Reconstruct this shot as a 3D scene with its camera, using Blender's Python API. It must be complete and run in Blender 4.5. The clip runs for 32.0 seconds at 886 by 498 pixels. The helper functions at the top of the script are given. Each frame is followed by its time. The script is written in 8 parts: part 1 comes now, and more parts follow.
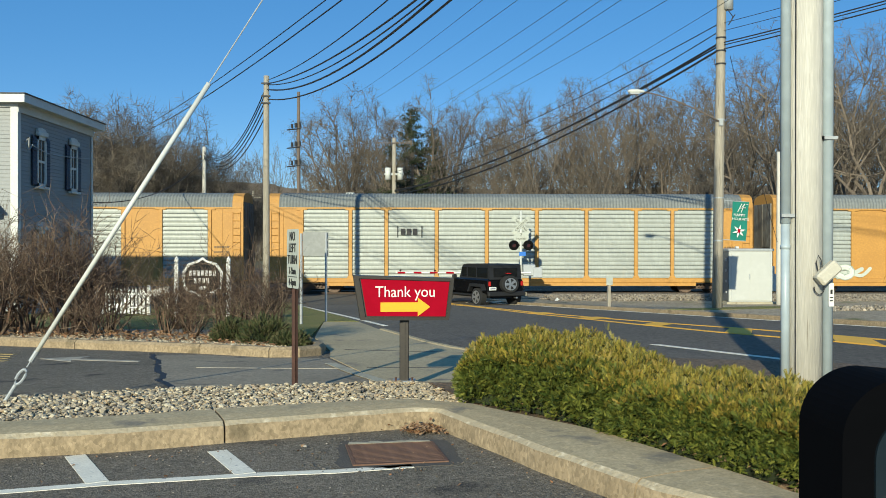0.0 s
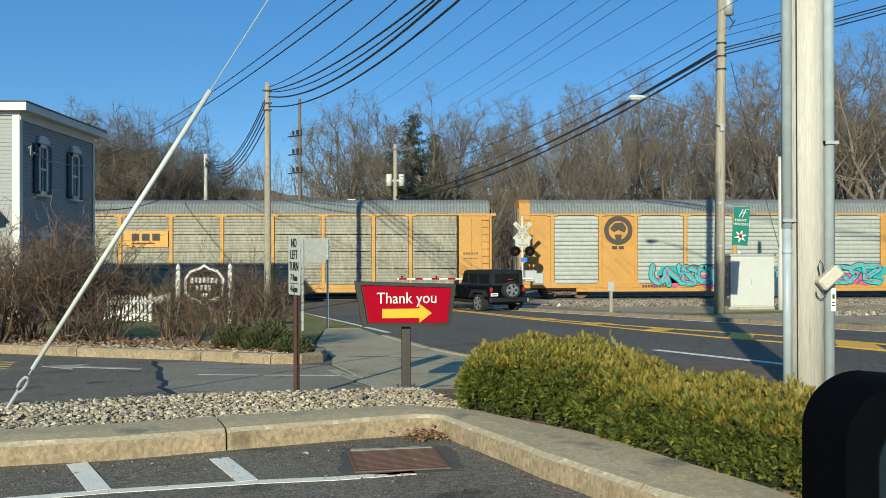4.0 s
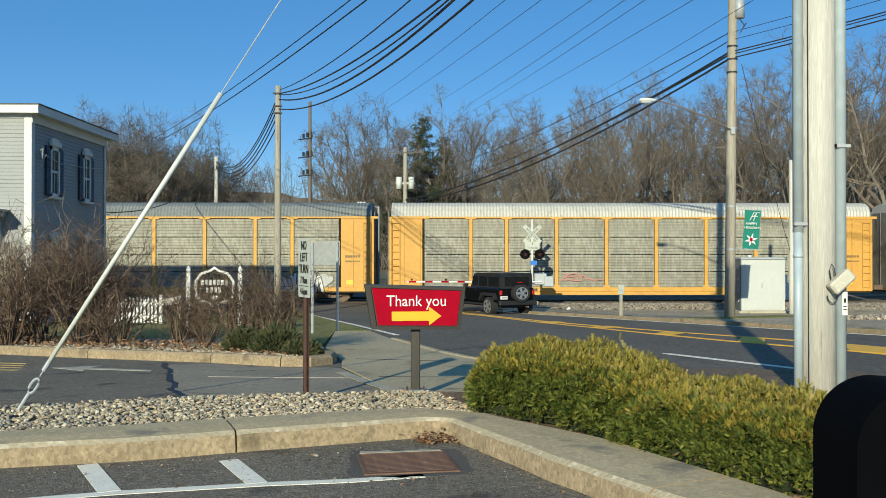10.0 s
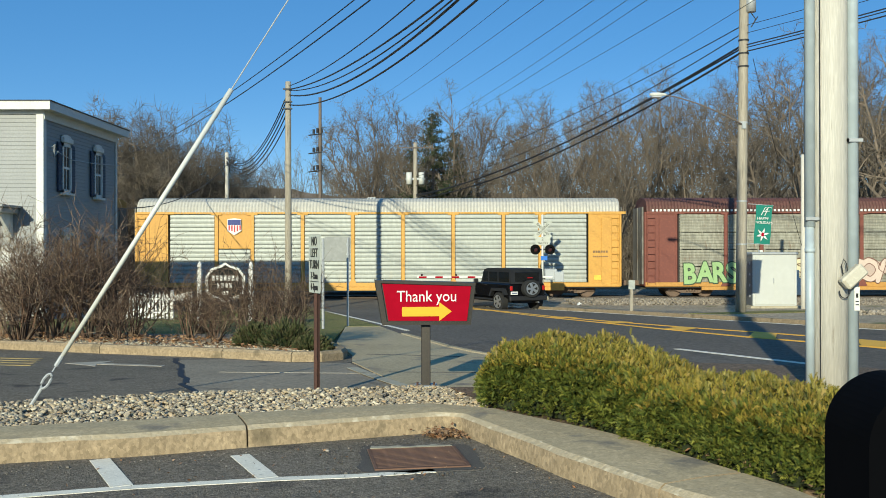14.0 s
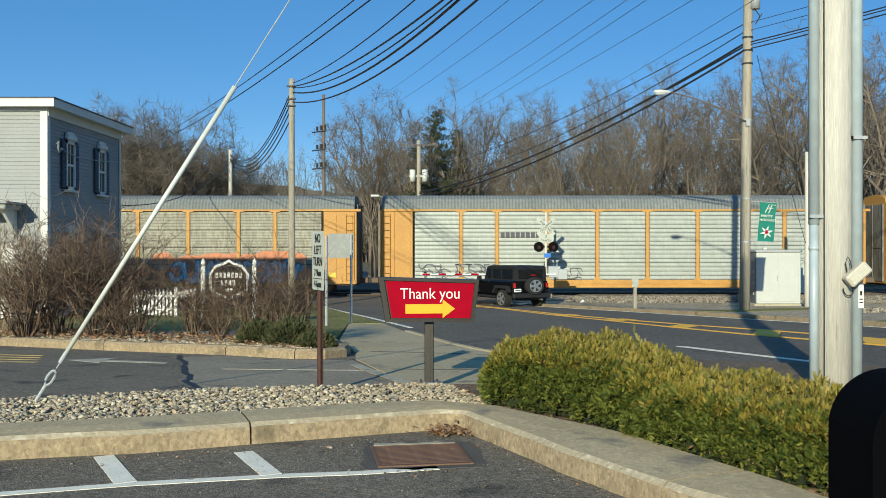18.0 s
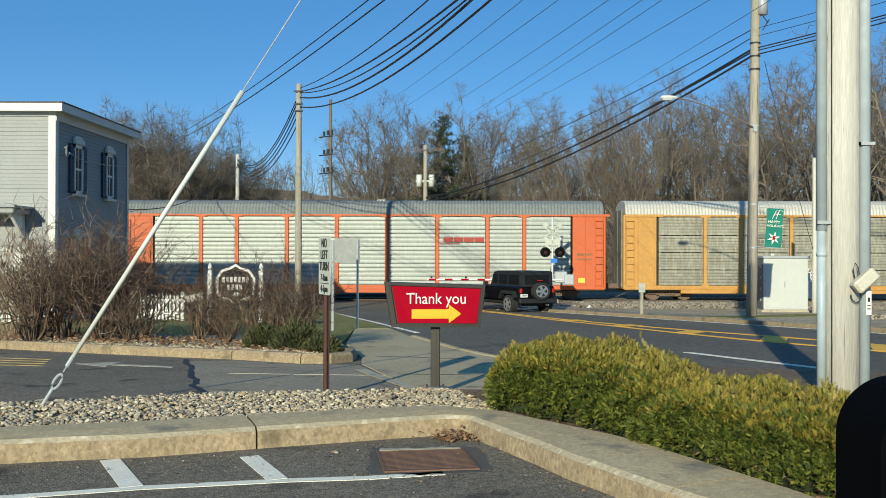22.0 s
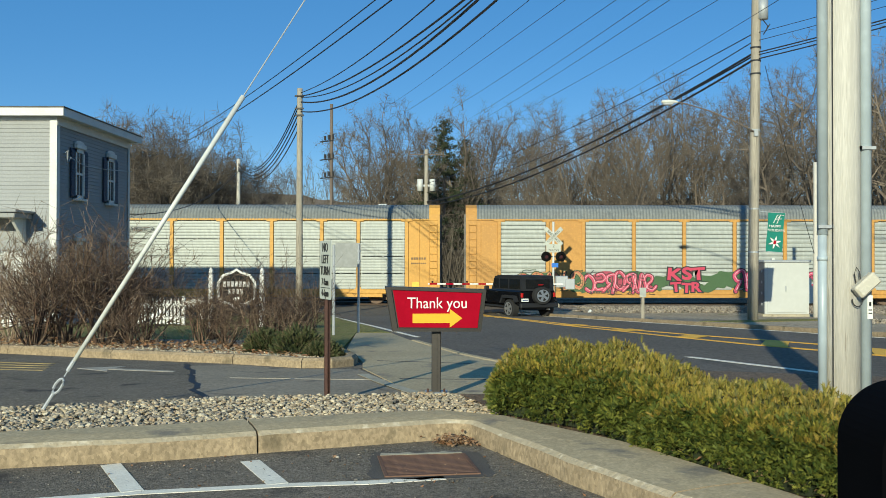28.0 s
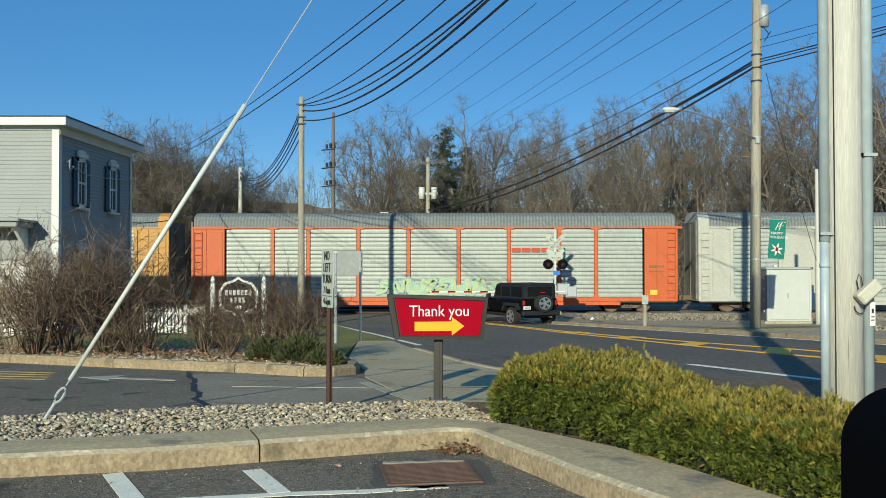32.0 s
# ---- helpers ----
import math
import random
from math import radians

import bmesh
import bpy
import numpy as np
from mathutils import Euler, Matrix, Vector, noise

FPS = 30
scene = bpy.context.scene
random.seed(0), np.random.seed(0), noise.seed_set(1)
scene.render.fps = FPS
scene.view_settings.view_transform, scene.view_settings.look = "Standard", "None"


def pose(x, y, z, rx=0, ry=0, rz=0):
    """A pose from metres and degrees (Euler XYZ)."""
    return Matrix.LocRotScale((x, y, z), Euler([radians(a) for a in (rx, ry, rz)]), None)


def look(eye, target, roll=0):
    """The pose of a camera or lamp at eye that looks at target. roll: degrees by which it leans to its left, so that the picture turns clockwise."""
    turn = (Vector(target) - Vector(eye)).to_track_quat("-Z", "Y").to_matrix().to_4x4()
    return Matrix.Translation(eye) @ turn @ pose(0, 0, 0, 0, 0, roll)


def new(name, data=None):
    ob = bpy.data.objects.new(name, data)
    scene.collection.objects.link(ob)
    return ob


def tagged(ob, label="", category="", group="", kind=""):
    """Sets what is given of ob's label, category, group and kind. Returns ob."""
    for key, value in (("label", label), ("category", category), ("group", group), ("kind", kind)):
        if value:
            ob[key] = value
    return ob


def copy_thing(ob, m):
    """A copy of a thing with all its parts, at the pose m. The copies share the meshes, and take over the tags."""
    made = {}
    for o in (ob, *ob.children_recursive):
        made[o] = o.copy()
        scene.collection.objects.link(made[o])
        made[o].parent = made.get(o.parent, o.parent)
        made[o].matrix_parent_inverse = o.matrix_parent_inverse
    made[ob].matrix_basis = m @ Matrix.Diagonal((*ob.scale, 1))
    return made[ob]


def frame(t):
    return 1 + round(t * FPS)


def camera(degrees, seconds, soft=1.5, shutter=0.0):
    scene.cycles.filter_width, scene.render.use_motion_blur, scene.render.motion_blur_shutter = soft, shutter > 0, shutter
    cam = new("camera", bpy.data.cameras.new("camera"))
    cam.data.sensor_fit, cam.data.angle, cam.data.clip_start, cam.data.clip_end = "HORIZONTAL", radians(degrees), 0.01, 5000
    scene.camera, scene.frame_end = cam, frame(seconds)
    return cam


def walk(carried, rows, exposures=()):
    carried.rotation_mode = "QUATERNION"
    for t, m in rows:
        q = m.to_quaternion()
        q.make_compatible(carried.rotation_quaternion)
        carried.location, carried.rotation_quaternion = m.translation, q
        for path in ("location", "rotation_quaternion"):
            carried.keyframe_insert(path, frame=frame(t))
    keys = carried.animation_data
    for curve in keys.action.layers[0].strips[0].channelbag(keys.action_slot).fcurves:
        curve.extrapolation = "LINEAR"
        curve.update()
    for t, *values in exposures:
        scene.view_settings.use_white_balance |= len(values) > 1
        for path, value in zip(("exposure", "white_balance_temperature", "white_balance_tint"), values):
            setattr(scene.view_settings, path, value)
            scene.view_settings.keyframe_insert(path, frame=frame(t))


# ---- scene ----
EXPO = -0.1
cam = camera(51.65, 32.0, soft=0.9)
EYE = (0.0, 0.0, 1.4)


def held(yaw, pitch, roll):
    """The camera in the hand: heading, tilt and roll in degrees."""
    return pose(*EYE, 90 + pitch, 0, yaw) @ pose(0, 0, 0, 0, 0, roll)


walk(cam, [
    (0, held(-1.587, -0.229, 0.081)), (0.5, held(-1.678, -0.256, 0.071)), (1, held(-1.737, -0.281, -0.027)),
    (1.5, held(-1.764, -0.209, -0.018)), (2, held(-1.728, -0.091, -0.06)), (2.5, held(-1.646, 0.024, -0.154)),
    (3, held(-1.61, 0.077, -0.15)), (3.5, held(-1.561, 0.12, -0.147)), (5.5, held(-1.207, 0.213, -0.006)),
    (6, held(-1.079, 0.204, 0.007)), (6.5, held(-0.945, 0.229, -0.058)), (7, held(-0.878, 0.302, -0.048)),
    (7.5, held(-0.844, 0.353, -0.061)), (8, held(-0.9, 0.381, -0.092)), (8.5, held(-1.025, 0.336, -0.068)),
    (9, held(-1.025, 0.288, -0.063)), (9.5, held(-0.96, 0.303, -0.007)), (10, held(-0.888, 0.339, 0.001)),
    (10.5, held(-0.806, 0.378, 0.05)), (11, held(-0.654, 0.419, 0.153)), (11.5, held(-0.552, 0.391, 0.116)),
    (12, held(-0.595, 0.345, 0.096)), (12.5, held(-0.708, 0.319, 0.122)), (13, held(-0.662, 0.176, -0.04)),
    (13.5, held(-0.52, -0.015, -0.111)), (14, held(-0.25, 0.053, -0.077)), (14.5, held(-0.133, -0.072, -0.151)),
    (16.5, held(-0.119, -0.114, -0.045)), (17, held(-0.093, -0.196, 0.014)), (17.5, held(-0.092, -0.214, -0.024)),
    (18, held(-0.038, -0.118, -0.029)), (18.5, held(-0.01, -0.024, -0.019)), (19, held(0, -0, -0)),
    (19.5, held(0.008, -0.03, 0.05)), (20, held(0.058, -0.104, 0.021)), (20.5, held(0.151, -0.105, 0.022)),
    (21, held(0.266, 0.001, 0.041)), (21.5, held(0.314, 0.12, 0.098)), (22, held(0.364, 0.199, 0.134)),
    (22.5, held(0.394, 0.252, 0.134)), (23, held(0.386, 0.272, 0.165)), (23.5, held(0.386, 0.277, 0.126)),
    (24, held(0.396, 0.342, 0.112)), (24.5, held(0.399, 0.349, 0.086)), (25, held(0.299, 0.165, 0.182)),
    (25.5, held(0.311, 0.213, 0.19)), (27.5, held(0.413, 0.397, 0.109)), (28, held(0.423, 0.475, 0.12)),
    (28.5, held(0.444, 0.555, 0.118)), (29, held(0.452, 0.647, -0.034)), (29.5, held(0.419, 0.699, -0.089)),
    (30, held(0.455, 0.747, -0.11)), (30.5, held(0.514, 0.812, -0.118)), (31, held(0.525, 0.872, -0.096)),
    (31.5, held(0.54, 0.931, -0.081)), (32, held(0.535, 0.97, -0.037)),
], exposures=[(0.0, EXPO, 6620, 3), (18.0, EXPO, 6620, 3), (26.0, EXPO - 0.04, 6600, 2), (32.0, EXPO - 0.12, 6500, 0)])

# ---- daylight ----
SUN_AZ, SUN_EL = radians(16.2), radians(17.4)      # shadows run to the right of +y
to_sun = Vector((-math.sin(SUN_AZ) * math.cos(SUN_EL), -math.cos(SUN_AZ) * math.cos(SUN_EL), math.sin(SUN_EL)))
world = bpy.data.worlds.new("sky")
scene.world = world
world.use_nodes = True
wn = world.node_tree
sky = wn.nodes.new("ShaderNodeTexSky")
sky.sky_type, sky.sun_disc = "NISHITA", False
sky.sun_elevation, sky.sun_rotation = radians(30), math.atan2(to_sun.x, to_sun.y)
sky.air_density, sky.dust_density, sky.ozone_density = 0.85, 0.05, 3.2
sky.altitude = 600
deep = wn.nodes.new("ShaderNodeHueSaturation")
deep.inputs["Hue"].default_value, deep.inputs["Saturation"].default_value = 0.504, 1.24
wn.links.new(sky.outputs[0], deep.inputs["Color"])
haze = wn.nodes.new("ShaderNodeMix")
haze.data_type = "RGBA"
haze.inputs[0].default_value = 0.4
haze.inputs[7].default_value = (0.82, 3.15, 7.05, 1)
wn.links.new(deep.outputs[0], haze.inputs[6])
wn.links.new(haze.outputs[2], wn.nodes["Background"].inputs[0])
wn.nodes["Background"].inputs[1].default_value = 0.122
sun = new("sun", bpy.data.lights.new("sun", "SUN"))
sun.data.energy, sun.data.angle, sun.data.color = 6.25, radians(0.55), (0.985, 0.925, 0.735)
sun.matrix_world = look(to_sun * 80, (0, 0, 0))


# ---- building blocks ----
class Mesh:
    """Collects corners and faces of one part."""

    def __init__(self):
        self.v, self.f, self.smooth = [], [], False

    def add(self, verts, faces):
        n = len(self.v)
        self.v.extend(tuple(p) for p in verts)
        self.f.extend(tuple(n + i for i in face) for face in faces)
        return self

    def box(self, x0, x1, y0, y1, z0, z1, c=0.0):
        if not c:
            return self.add([(x, y, z) for z in (z0, z1) for y in (y0, y1) for x in (x0, x1)],
                            [(0, 2, 3, 1), (4, 5, 7, 6), (0, 1, 5, 4), (2, 6, 7, 3), (0, 4, 6, 2), (1, 3, 7, 5)])
        m = Vector(((x0 + x1) / 2, (y0 + y1) / 2, (z0 + z1) / 2))
        h = Vector((abs(x1 - x0) / 2, abs(y1 - y0) / 2, abs(z1 - z0) / 2))
        c = min(c, min(h) * 0.9)
        verts, idx = [], {}
        for sx in (-1, 1):
            for sy in (-1, 1):
                for sz in (-1, 1):
                    for a in range(3):
                        d = Vector((h[0] - c, h[1] - c, h[2] - c))
                        d[a] = h[a]
                        idx[sx, sy, sz, a] = len(verts)
                        verts.append(m + Vector((d[0] * sx, d[1] * sy, d[2] * sz)))
        faces = []
        for a in range(3):
            b, e = [k for k in range(3) if k != a]
            for s in (-1, 1):
                ring = []
                for tb, te in ((-1, -1), (1, -1), (1, 1), (-1, 1)):
                    key = [0, 0, 0]
                    key[a], key[b], key[e] = s, tb, te
                    ring.append(idx[(*key, a)])
                faces.append(ring)
            for tb in (-1, 1):
                for te in (-1, 1):
                    key0, key1 = [0, 0, 0], [0, 0, 0]
                    key0[a], key1[a] = -1, 1
                    key0[b] = key1[b] = tb
                    key0[e] = key1[e] = te
                    faces.append([idx[(*key0, b)], idx[(*key1, b)], idx[(*key1, e)], idx[(*key0, e)]])
        for sx in (-1, 1):
            for sy in (-1, 1):
                for sz in (-1, 1):
                    faces.append([idx[sx, sy, sz, a] for a in range(3)])
        return self.add(verts, faces)

    def path(self, pts, radii, n=8, caps=True):
        """A round bar along pts."""
        pts = [Vector(p) for p in pts]
        if not hasattr(radii, "__len__"):
            radii = [radii] * len(pts)
        verts, faces = [], []
        for i, p in enumerate(pts):
            d = (pts[min(i + 1, len(pts) - 1)] - pts[max(i - 1, 0)]).normalized()
            u = d.cross(Vector((0, 0, 1)) if abs(d.z) < 0.95 else Vector((1, 0, 0))).normalized()
            w = d.cross(u)
            for k in range(n):
                a = 2 * math.pi * k / n
                verts.append(p + (u * math.cos(a) + w * math.sin(a)) * radii[i])
        for i in range(len(pts) - 1):
            for k in range(n):
                j = (k + 1) % n
                faces.append((i * n + k, i * n + j, (i + 1) * n + j, (i + 1) * n + k))
        if caps:
            faces.append(tuple(range(n - 1, -1, -1)))
            faces.append(tuple((len(pts) - 1) * n + k for k in range(n)))
        return self.add(verts, faces)

    def slab(self, poly, a, b, axis="z"):
        """A flat outline, given in the plane across axis, drawn out from a to b."""
        def place(p, q, h):
            return {"z": (p, q, h), "y": (p, h, q), "x": (h, p, q)}[axis]
        n = len(poly)
        verts = [place(p, q, a) for p, q in poly] + [place(p, q, b) for p, q in poly]
        faces = [tuple(range(n - 1, -1, -1)), tuple(range(n, 2 * n))]
        faces += [(i, (i + 1) % n, n + (i + 1) % n, n + i) for i in range(n)]
        return self.add(verts, faces)

    def moved(self, m):
        self.v = [tuple(m @ Vector(p)) for p in self.v]
        return self


def data_of(name, b, material):
    me = bpy.data.meshes.new(name)
    me.from_pydata(b.v, [], b.f)
    me.materials.append(material)
    if b.smooth:
        me.polygons.foreach_set("use_smooth", [True] * len(me.polygons))
    me.update()
    return me


def part(name, b, material, parent=None, label="", m=None, smooth=False):
    """Links a mesh as one object under a thing or a part."""
    b_data = b
    if not isinstance(b, bpy.types.Mesh):
        b.smooth = b.smooth or smooth
        b_data = data_of(name, b, material)
    ob = new(name, b_data)
    if parent:
        ob.parent = parent
    if m is not None:
        ob.matrix_local = m
    return tagged(ob, label)


def thing(name, label, category, group="", m=None):
    ob = new(name)
    ob.empty_display_size = 0.2
    if m is not None:
        ob.matrix_world = m
    return tagged(ob, label, category, group)


def solo(name, b, material, label, category, group="", kind="", m=None, smooth=False):
    ob = part(name, b, material, None, "", m, smooth)
    return tagged(ob, label, category, group, kind)


def words(text, size, material, parent, m, name="lettering", depth=0.004, align="CENTER", stretch=1.0):
    """Flat letters, turned into a mesh."""
    cu = bpy.data.curves.new(name, "FONT")
    cu.body, cu.size, cu.extrude, cu.align_x, cu.align_y = text, size, depth, align, "CENTER"
    cu.resolution_u = 3
    tmp = bpy.data.objects.new(name, cu)
    me = bpy.data.meshes.new_from_object(tmp)
    bpy.data.objects.remove(tmp)
    me.transform(Matrix.Diagonal((stretch, 1, 1, 1)))
    me.materials.clear()
    me.materials.append(material)
    ob = new(name, me)
    ob.parent = parent
    ob.matrix_local = m
    return ob


# upright writing that is read from -y
FACING = pose(0, 0, 0, 90, 0, 0)
SLOPE = 0.0397


def gz(y):
    """Height of the ground: the lot is level, then the land falls to the tracks."""
    return 0.0 if y < 9 else (-SLOPE * (y - 9) if y < 43 else -1.35)


def clip_y(poly, y, keep_above):
    out = []
    for i, p in enumerate(poly):
        q = poly[(i + 1) % len(poly)]
        a, b = (p[1] >= y) == keep_above or p[1] == y, (q[1] >= y) == keep_above or q[1] == y
        if a:
            out.append(p)
        if a != b:
            s = (y - p[1]) / (q[1] - p[1])
            out.append((p[0] + (q[0] - p[0]) * s, y))
    return out


def draped(poly, dz=0.0, thick=0.08, b=None):
    """A sheet of that outline laid on the ground."""
    b = b or Mesh()
    for lo, hi in ((-1e4, 9), (9, 43), (43, 1e4)):
        p = clip_y(clip_y(poly, lo, True), hi, False)
        if len(p) > 2:
            n = len(p)
            verts = [(x, y, gz(y) + dz) for x, y in p] + [(x, y, gz(y) + dz - thick) for x, y in p]
            b.add(verts, [tuple(range(n)), tuple(range(2 * n - 1, n - 1, -1))] + [(i, n + i, n + (i + 1) % n, (i + 1) % n) for i in range(n)])
    return b


def strip(points, width, dz=0.004, thick=0.004, b=None):
    """A painted line of that width along points on the ground."""
    b = b or Mesh()
    for (x0, y0), (x1, y1) in zip(points, points[1:]):
        d = Vector((x1 - x0, y1 - y0)).normalized()
        nx, ny = -d.y * width / 2, d.x * width / 2
        draped([(x0 - nx, y0 - ny), (x1 - nx, y1 - ny), (x1 + nx, y1 + ny), (x0 + nx, y0 + ny)], dz, thick, b)
    return b


# ---- materials ----
def paint(name, c1, c2=None, rough=0.6, metal=0.0, big=1.5, fine=40.0, bump=0.2, dist=0.004, c3=None, spots=0.62, stretch=(1, 1, 1), vary=0.0, spec=0.5, speck=()):
    """A surface with a broad and a fine variation between two colours, stains of a third, and relief."""
    c2 = c2 or tuple(c * 0.82 for c in c1)
    m = bpy.data.materials.new(name)
    m.use_nodes = True
    nt = m.node_tree
    bs = nt.nodes["Principled BSDF"]
    bs.inputs["Roughness"].default_value, bs.inputs["Metallic"].default_value = rough, metal
    bs.inputs["Specular IOR Level"].default_value = spec
    tc = nt.nodes.new("ShaderNodeTexCoord")
    mp = nt.nodes.new("ShaderNodeMapping")
    mp.inputs["Scale"].default_value = stretch
    nt.links.new(tc.outputs["Object"], mp.inputs[0])

    def noisy(scale, detail):
        n = nt.nodes.new("ShaderNodeTexNoise")
        n.inputs["Scale"].default_value, n.inputs["Detail"].default_value = scale, detail
        nt.links.new(mp.outputs[0], n.inputs["Vector"])
        return n.outputs["Fac"]

    def mixed(fac, a, b):
        x = nt.nodes.new("ShaderNodeMix")
        x.data_type = "RGBA"
        nt.links.new(fac, x.inputs[0])
        for s, c in ((x.inputs[6], a), (x.inputs[7], b)):
            if hasattr(c, "__len__"):
                s.default_value = (*c, 1)
            else:
                nt.links.new(c, s)
        return x.outputs[2]

    def ramp(fac, lo, hi):
        r = nt.nodes.new("ShaderNodeMapRange")
        r.inputs[1].default_value, r.inputs[2].default_value = lo, hi
        nt.links.new(fac, r.inputs[0])
        return r.outputs[0]

    nb, nf = noisy(big, 3), noisy(fine, 4)
    mean = tuple((a + b) / 2 for a, b in zip(c1, c2))
    col = mixed(ramp(nb, 0.3, 0.7), c1, c2)
    col = mixed(ramp(nf, 0.42, 0.7), col, c2)
    col = mixed(ramp(nf, 0.46, 0.28), col, c1)
    if c3:
        col = mixed(ramp(noisy(big * 2.7, 5), spots, spots + 0.1), col, c3)
    for scale, low, high in speck:        # grains, each with a tone of its own
        vo = nt.nodes.new("ShaderNodeTexVoronoi")
        vo.inputs["Scale"].default_value = scale
        nt.links.new(mp.outputs[0], vo.inputs["Vector"])
        hs = nt.nodes.new("ShaderNodeHueSaturation")
        nt.links.new(col, hs.inputs["Color"])
        sx = nt.nodes.new("ShaderNodeSeparateColor")
        nt.links.new(vo.outputs["Color"], sx.inputs[0])
        nt.links.new(ramp2(nt, sx.outputs[0], low, high), hs.inputs["Value"])
        col = hs.outputs[0]
    if vary:
        oi = nt.nodes.new("ShaderNodeObjectInfo")
        hs = nt.nodes.new("ShaderNodeHueSaturation")
        nt.links.new(col, hs.inputs["Color"])
        nt.links.new(ramp2(nt, oi.outputs["Random"], 1 - vary, 1 + vary), hs.inputs["Value"])
        col = hs.outputs[0]
    nt.links.new(col, bs.inputs["Base Color"])
    if bump:
        bp = nt.nodes.new("ShaderNodeBump")
        bp.inputs["Strength"].default_value, bp.inputs["Distance"].default_value = bump, dist
        nt.links.new(nf, bp.inputs["Height"])
        nt.links.new(bp.outputs[0], bs.inputs["Normal"])
    return m


def ramp2(nt, fac, lo, hi):
    r = nt.nodes.new("ShaderNodeMapRange")
    r.inputs[3].default_value, r.inputs[4].default_value = lo, hi
    nt.links.new(fac, r.inputs[0])
    return r.outputs[0]


def island_paint(name, colours, rough=0.7, fine=60.0, bump=0.2, trans=0.0):
    """For many small pieces in one mesh: each takes a colour of its own."""
    m = bpy.data.materials.new(name)
    m.use_nodes = True
    nt = m.node_tree
    bs = nt.nodes["Principled BSDF"]
    bs.inputs["Roughness"].default_value = rough
    bs.inputs["Specular IOR Level"].default_value = 0.3
    ge, oi, ad = nt.nodes.new("ShaderNodeNewGeometry"), nt.nodes.new("ShaderNodeObjectInfo"), nt.nodes.new("ShaderNodeMath")
    ad.operation = "ADD"
    nt.links.new(ge.outputs["Random Per Island"], ad.inputs[0])
    nt.links.new(oi.outputs["Random"], ad.inputs[1])
    fr = nt.nodes.new("ShaderNodeMath")
    fr.operation = "FRACT"
    nt.links.new(ad.outputs[0], fr.inputs[0])
    cr = nt.nodes.new("ShaderNodeValToRGB")
    els = cr.color_ramp.elements
    while len(els) < len(colours):
        els.new(0.5)
    for i, c in enumerate(colours):
        els[i].position, els[i].color = i / (len(colours) - 1), (*c, 1)
    nt.links.new(fr.outputs[0], cr.inputs[0])
    tc, no = nt.nodes.new("ShaderNodeTexCoord"), nt.nodes.new("ShaderNodeTexNoise")
    no.inputs["Scale"].default_value = fine
    nt.links.new(tc.outputs["Object"], no.inputs["Vector"])
    mx = nt.nodes.new("ShaderNodeMix")
    mx.data_type, mx.blend_type = "RGBA", "MULTIPLY"
    mx.inputs[0].default_value = 0.5
    nt.links.new(cr.outputs[0], mx.inputs[6])
    nt.links.new(no.outputs["Fac"], mx.inputs[7])
    nt.links.new(mx.outputs[2], bs.inputs["Base Color"])
    if bump:
        bp = nt.nodes.new("ShaderNodeBump")
        bp.inputs["Strength"].default_value, bp.inputs["Distance"].default_value = bump, 0.004
        nt.links.new(no.outputs["Fac"], bp.inputs["Height"])
        nt.links.new(bp.outputs[0], bs.inputs["Normal"])
    return m


ASPHALT = paint("worn_asphalt", (0.225, 0.19, 0.145), (0.15, 0.127, 0.097), 0.95, big=0.55, fine=70, bump=1.0, dist=0.012, c3=(0.075, 0.066, 0.056), spots=0.6, spec=0.15, speck=((75, 0.66, 1.42), (28, 0.86, 1.16)))
ROAD_TAR = paint("road_asphalt", (0.165, 0.142, 0.115), (0.11, 0.095, 0.077), 0.9, big=0.3, fine=60, bump=0.5, c3=(0.075, 0.068, 0.06), spots=0.63, stretch=(1, 0.4, 1), spec=0.2, speck=((22, 0.8, 1.25),))
# stained concrete; front toned down and top raised to balance the light on them
KERB = paint("darkened_stained_concrete", (0.365, 0.28, 0.178), (0.265, 0.203, 0.127), 0.92, big=1.1, fine=26, bump=0.7, dist=0.01, c3=(0.19, 0.15, 0.095), spots=0.6, stretch=(1, 1, 0.75), spec=0.2, speck=((55, 0.8, 1.18), (9, 0.92, 1.08)))
KERB_TOP = paint("lightened_kerb_top", (0.55, 0.435, 0.265), (0.43, 0.34, 0.205), 0.95, big=0.9, fine=22, bump=0.4, dist=0.008, c3=(0.25, 0.215, 0.16), spots=0.6, spec=0.15, speck=((70, 0.88, 1.12),))
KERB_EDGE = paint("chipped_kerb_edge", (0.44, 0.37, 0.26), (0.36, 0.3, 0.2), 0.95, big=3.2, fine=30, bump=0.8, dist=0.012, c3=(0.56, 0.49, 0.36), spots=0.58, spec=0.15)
CONCRETE = paint("weathered_concrete", (0.46, 0.41, 0.3), (0.36, 0.32, 0.23), 0.9, big=1.8, fine=70, bump=0.35, c3=(0.24, 0.2, 0.14), spots=0.6)
PAVING = paint("pavement_concrete", (0.51, 0.41, 0.255), (0.39, 0.315, 0.195), 0.92, big=0.6, fine=30, bump=0.3, c3=(0.24, 0.2, 0.155), spots=0.6, spec=0.2, speck=((40, 0.85, 1.15),))
LINE_WHITE = paint("white_road_paint", (0.9, 0.84, 0.7), (0.75, 0.69, 0.56), 0.85, big=6, fine=60, bump=0.3, c3=(0.2, 0.2, 0.2), spots=0.64)
LINE_YELLOW = paint("yellow_road_paint", (0.92, 0.5, 0.05), (0.8, 0.42, 0.05), 0.8, big=3, fine=90, bump=0.2, c3=(0.45, 0.27, 0.08), spots=0.7)
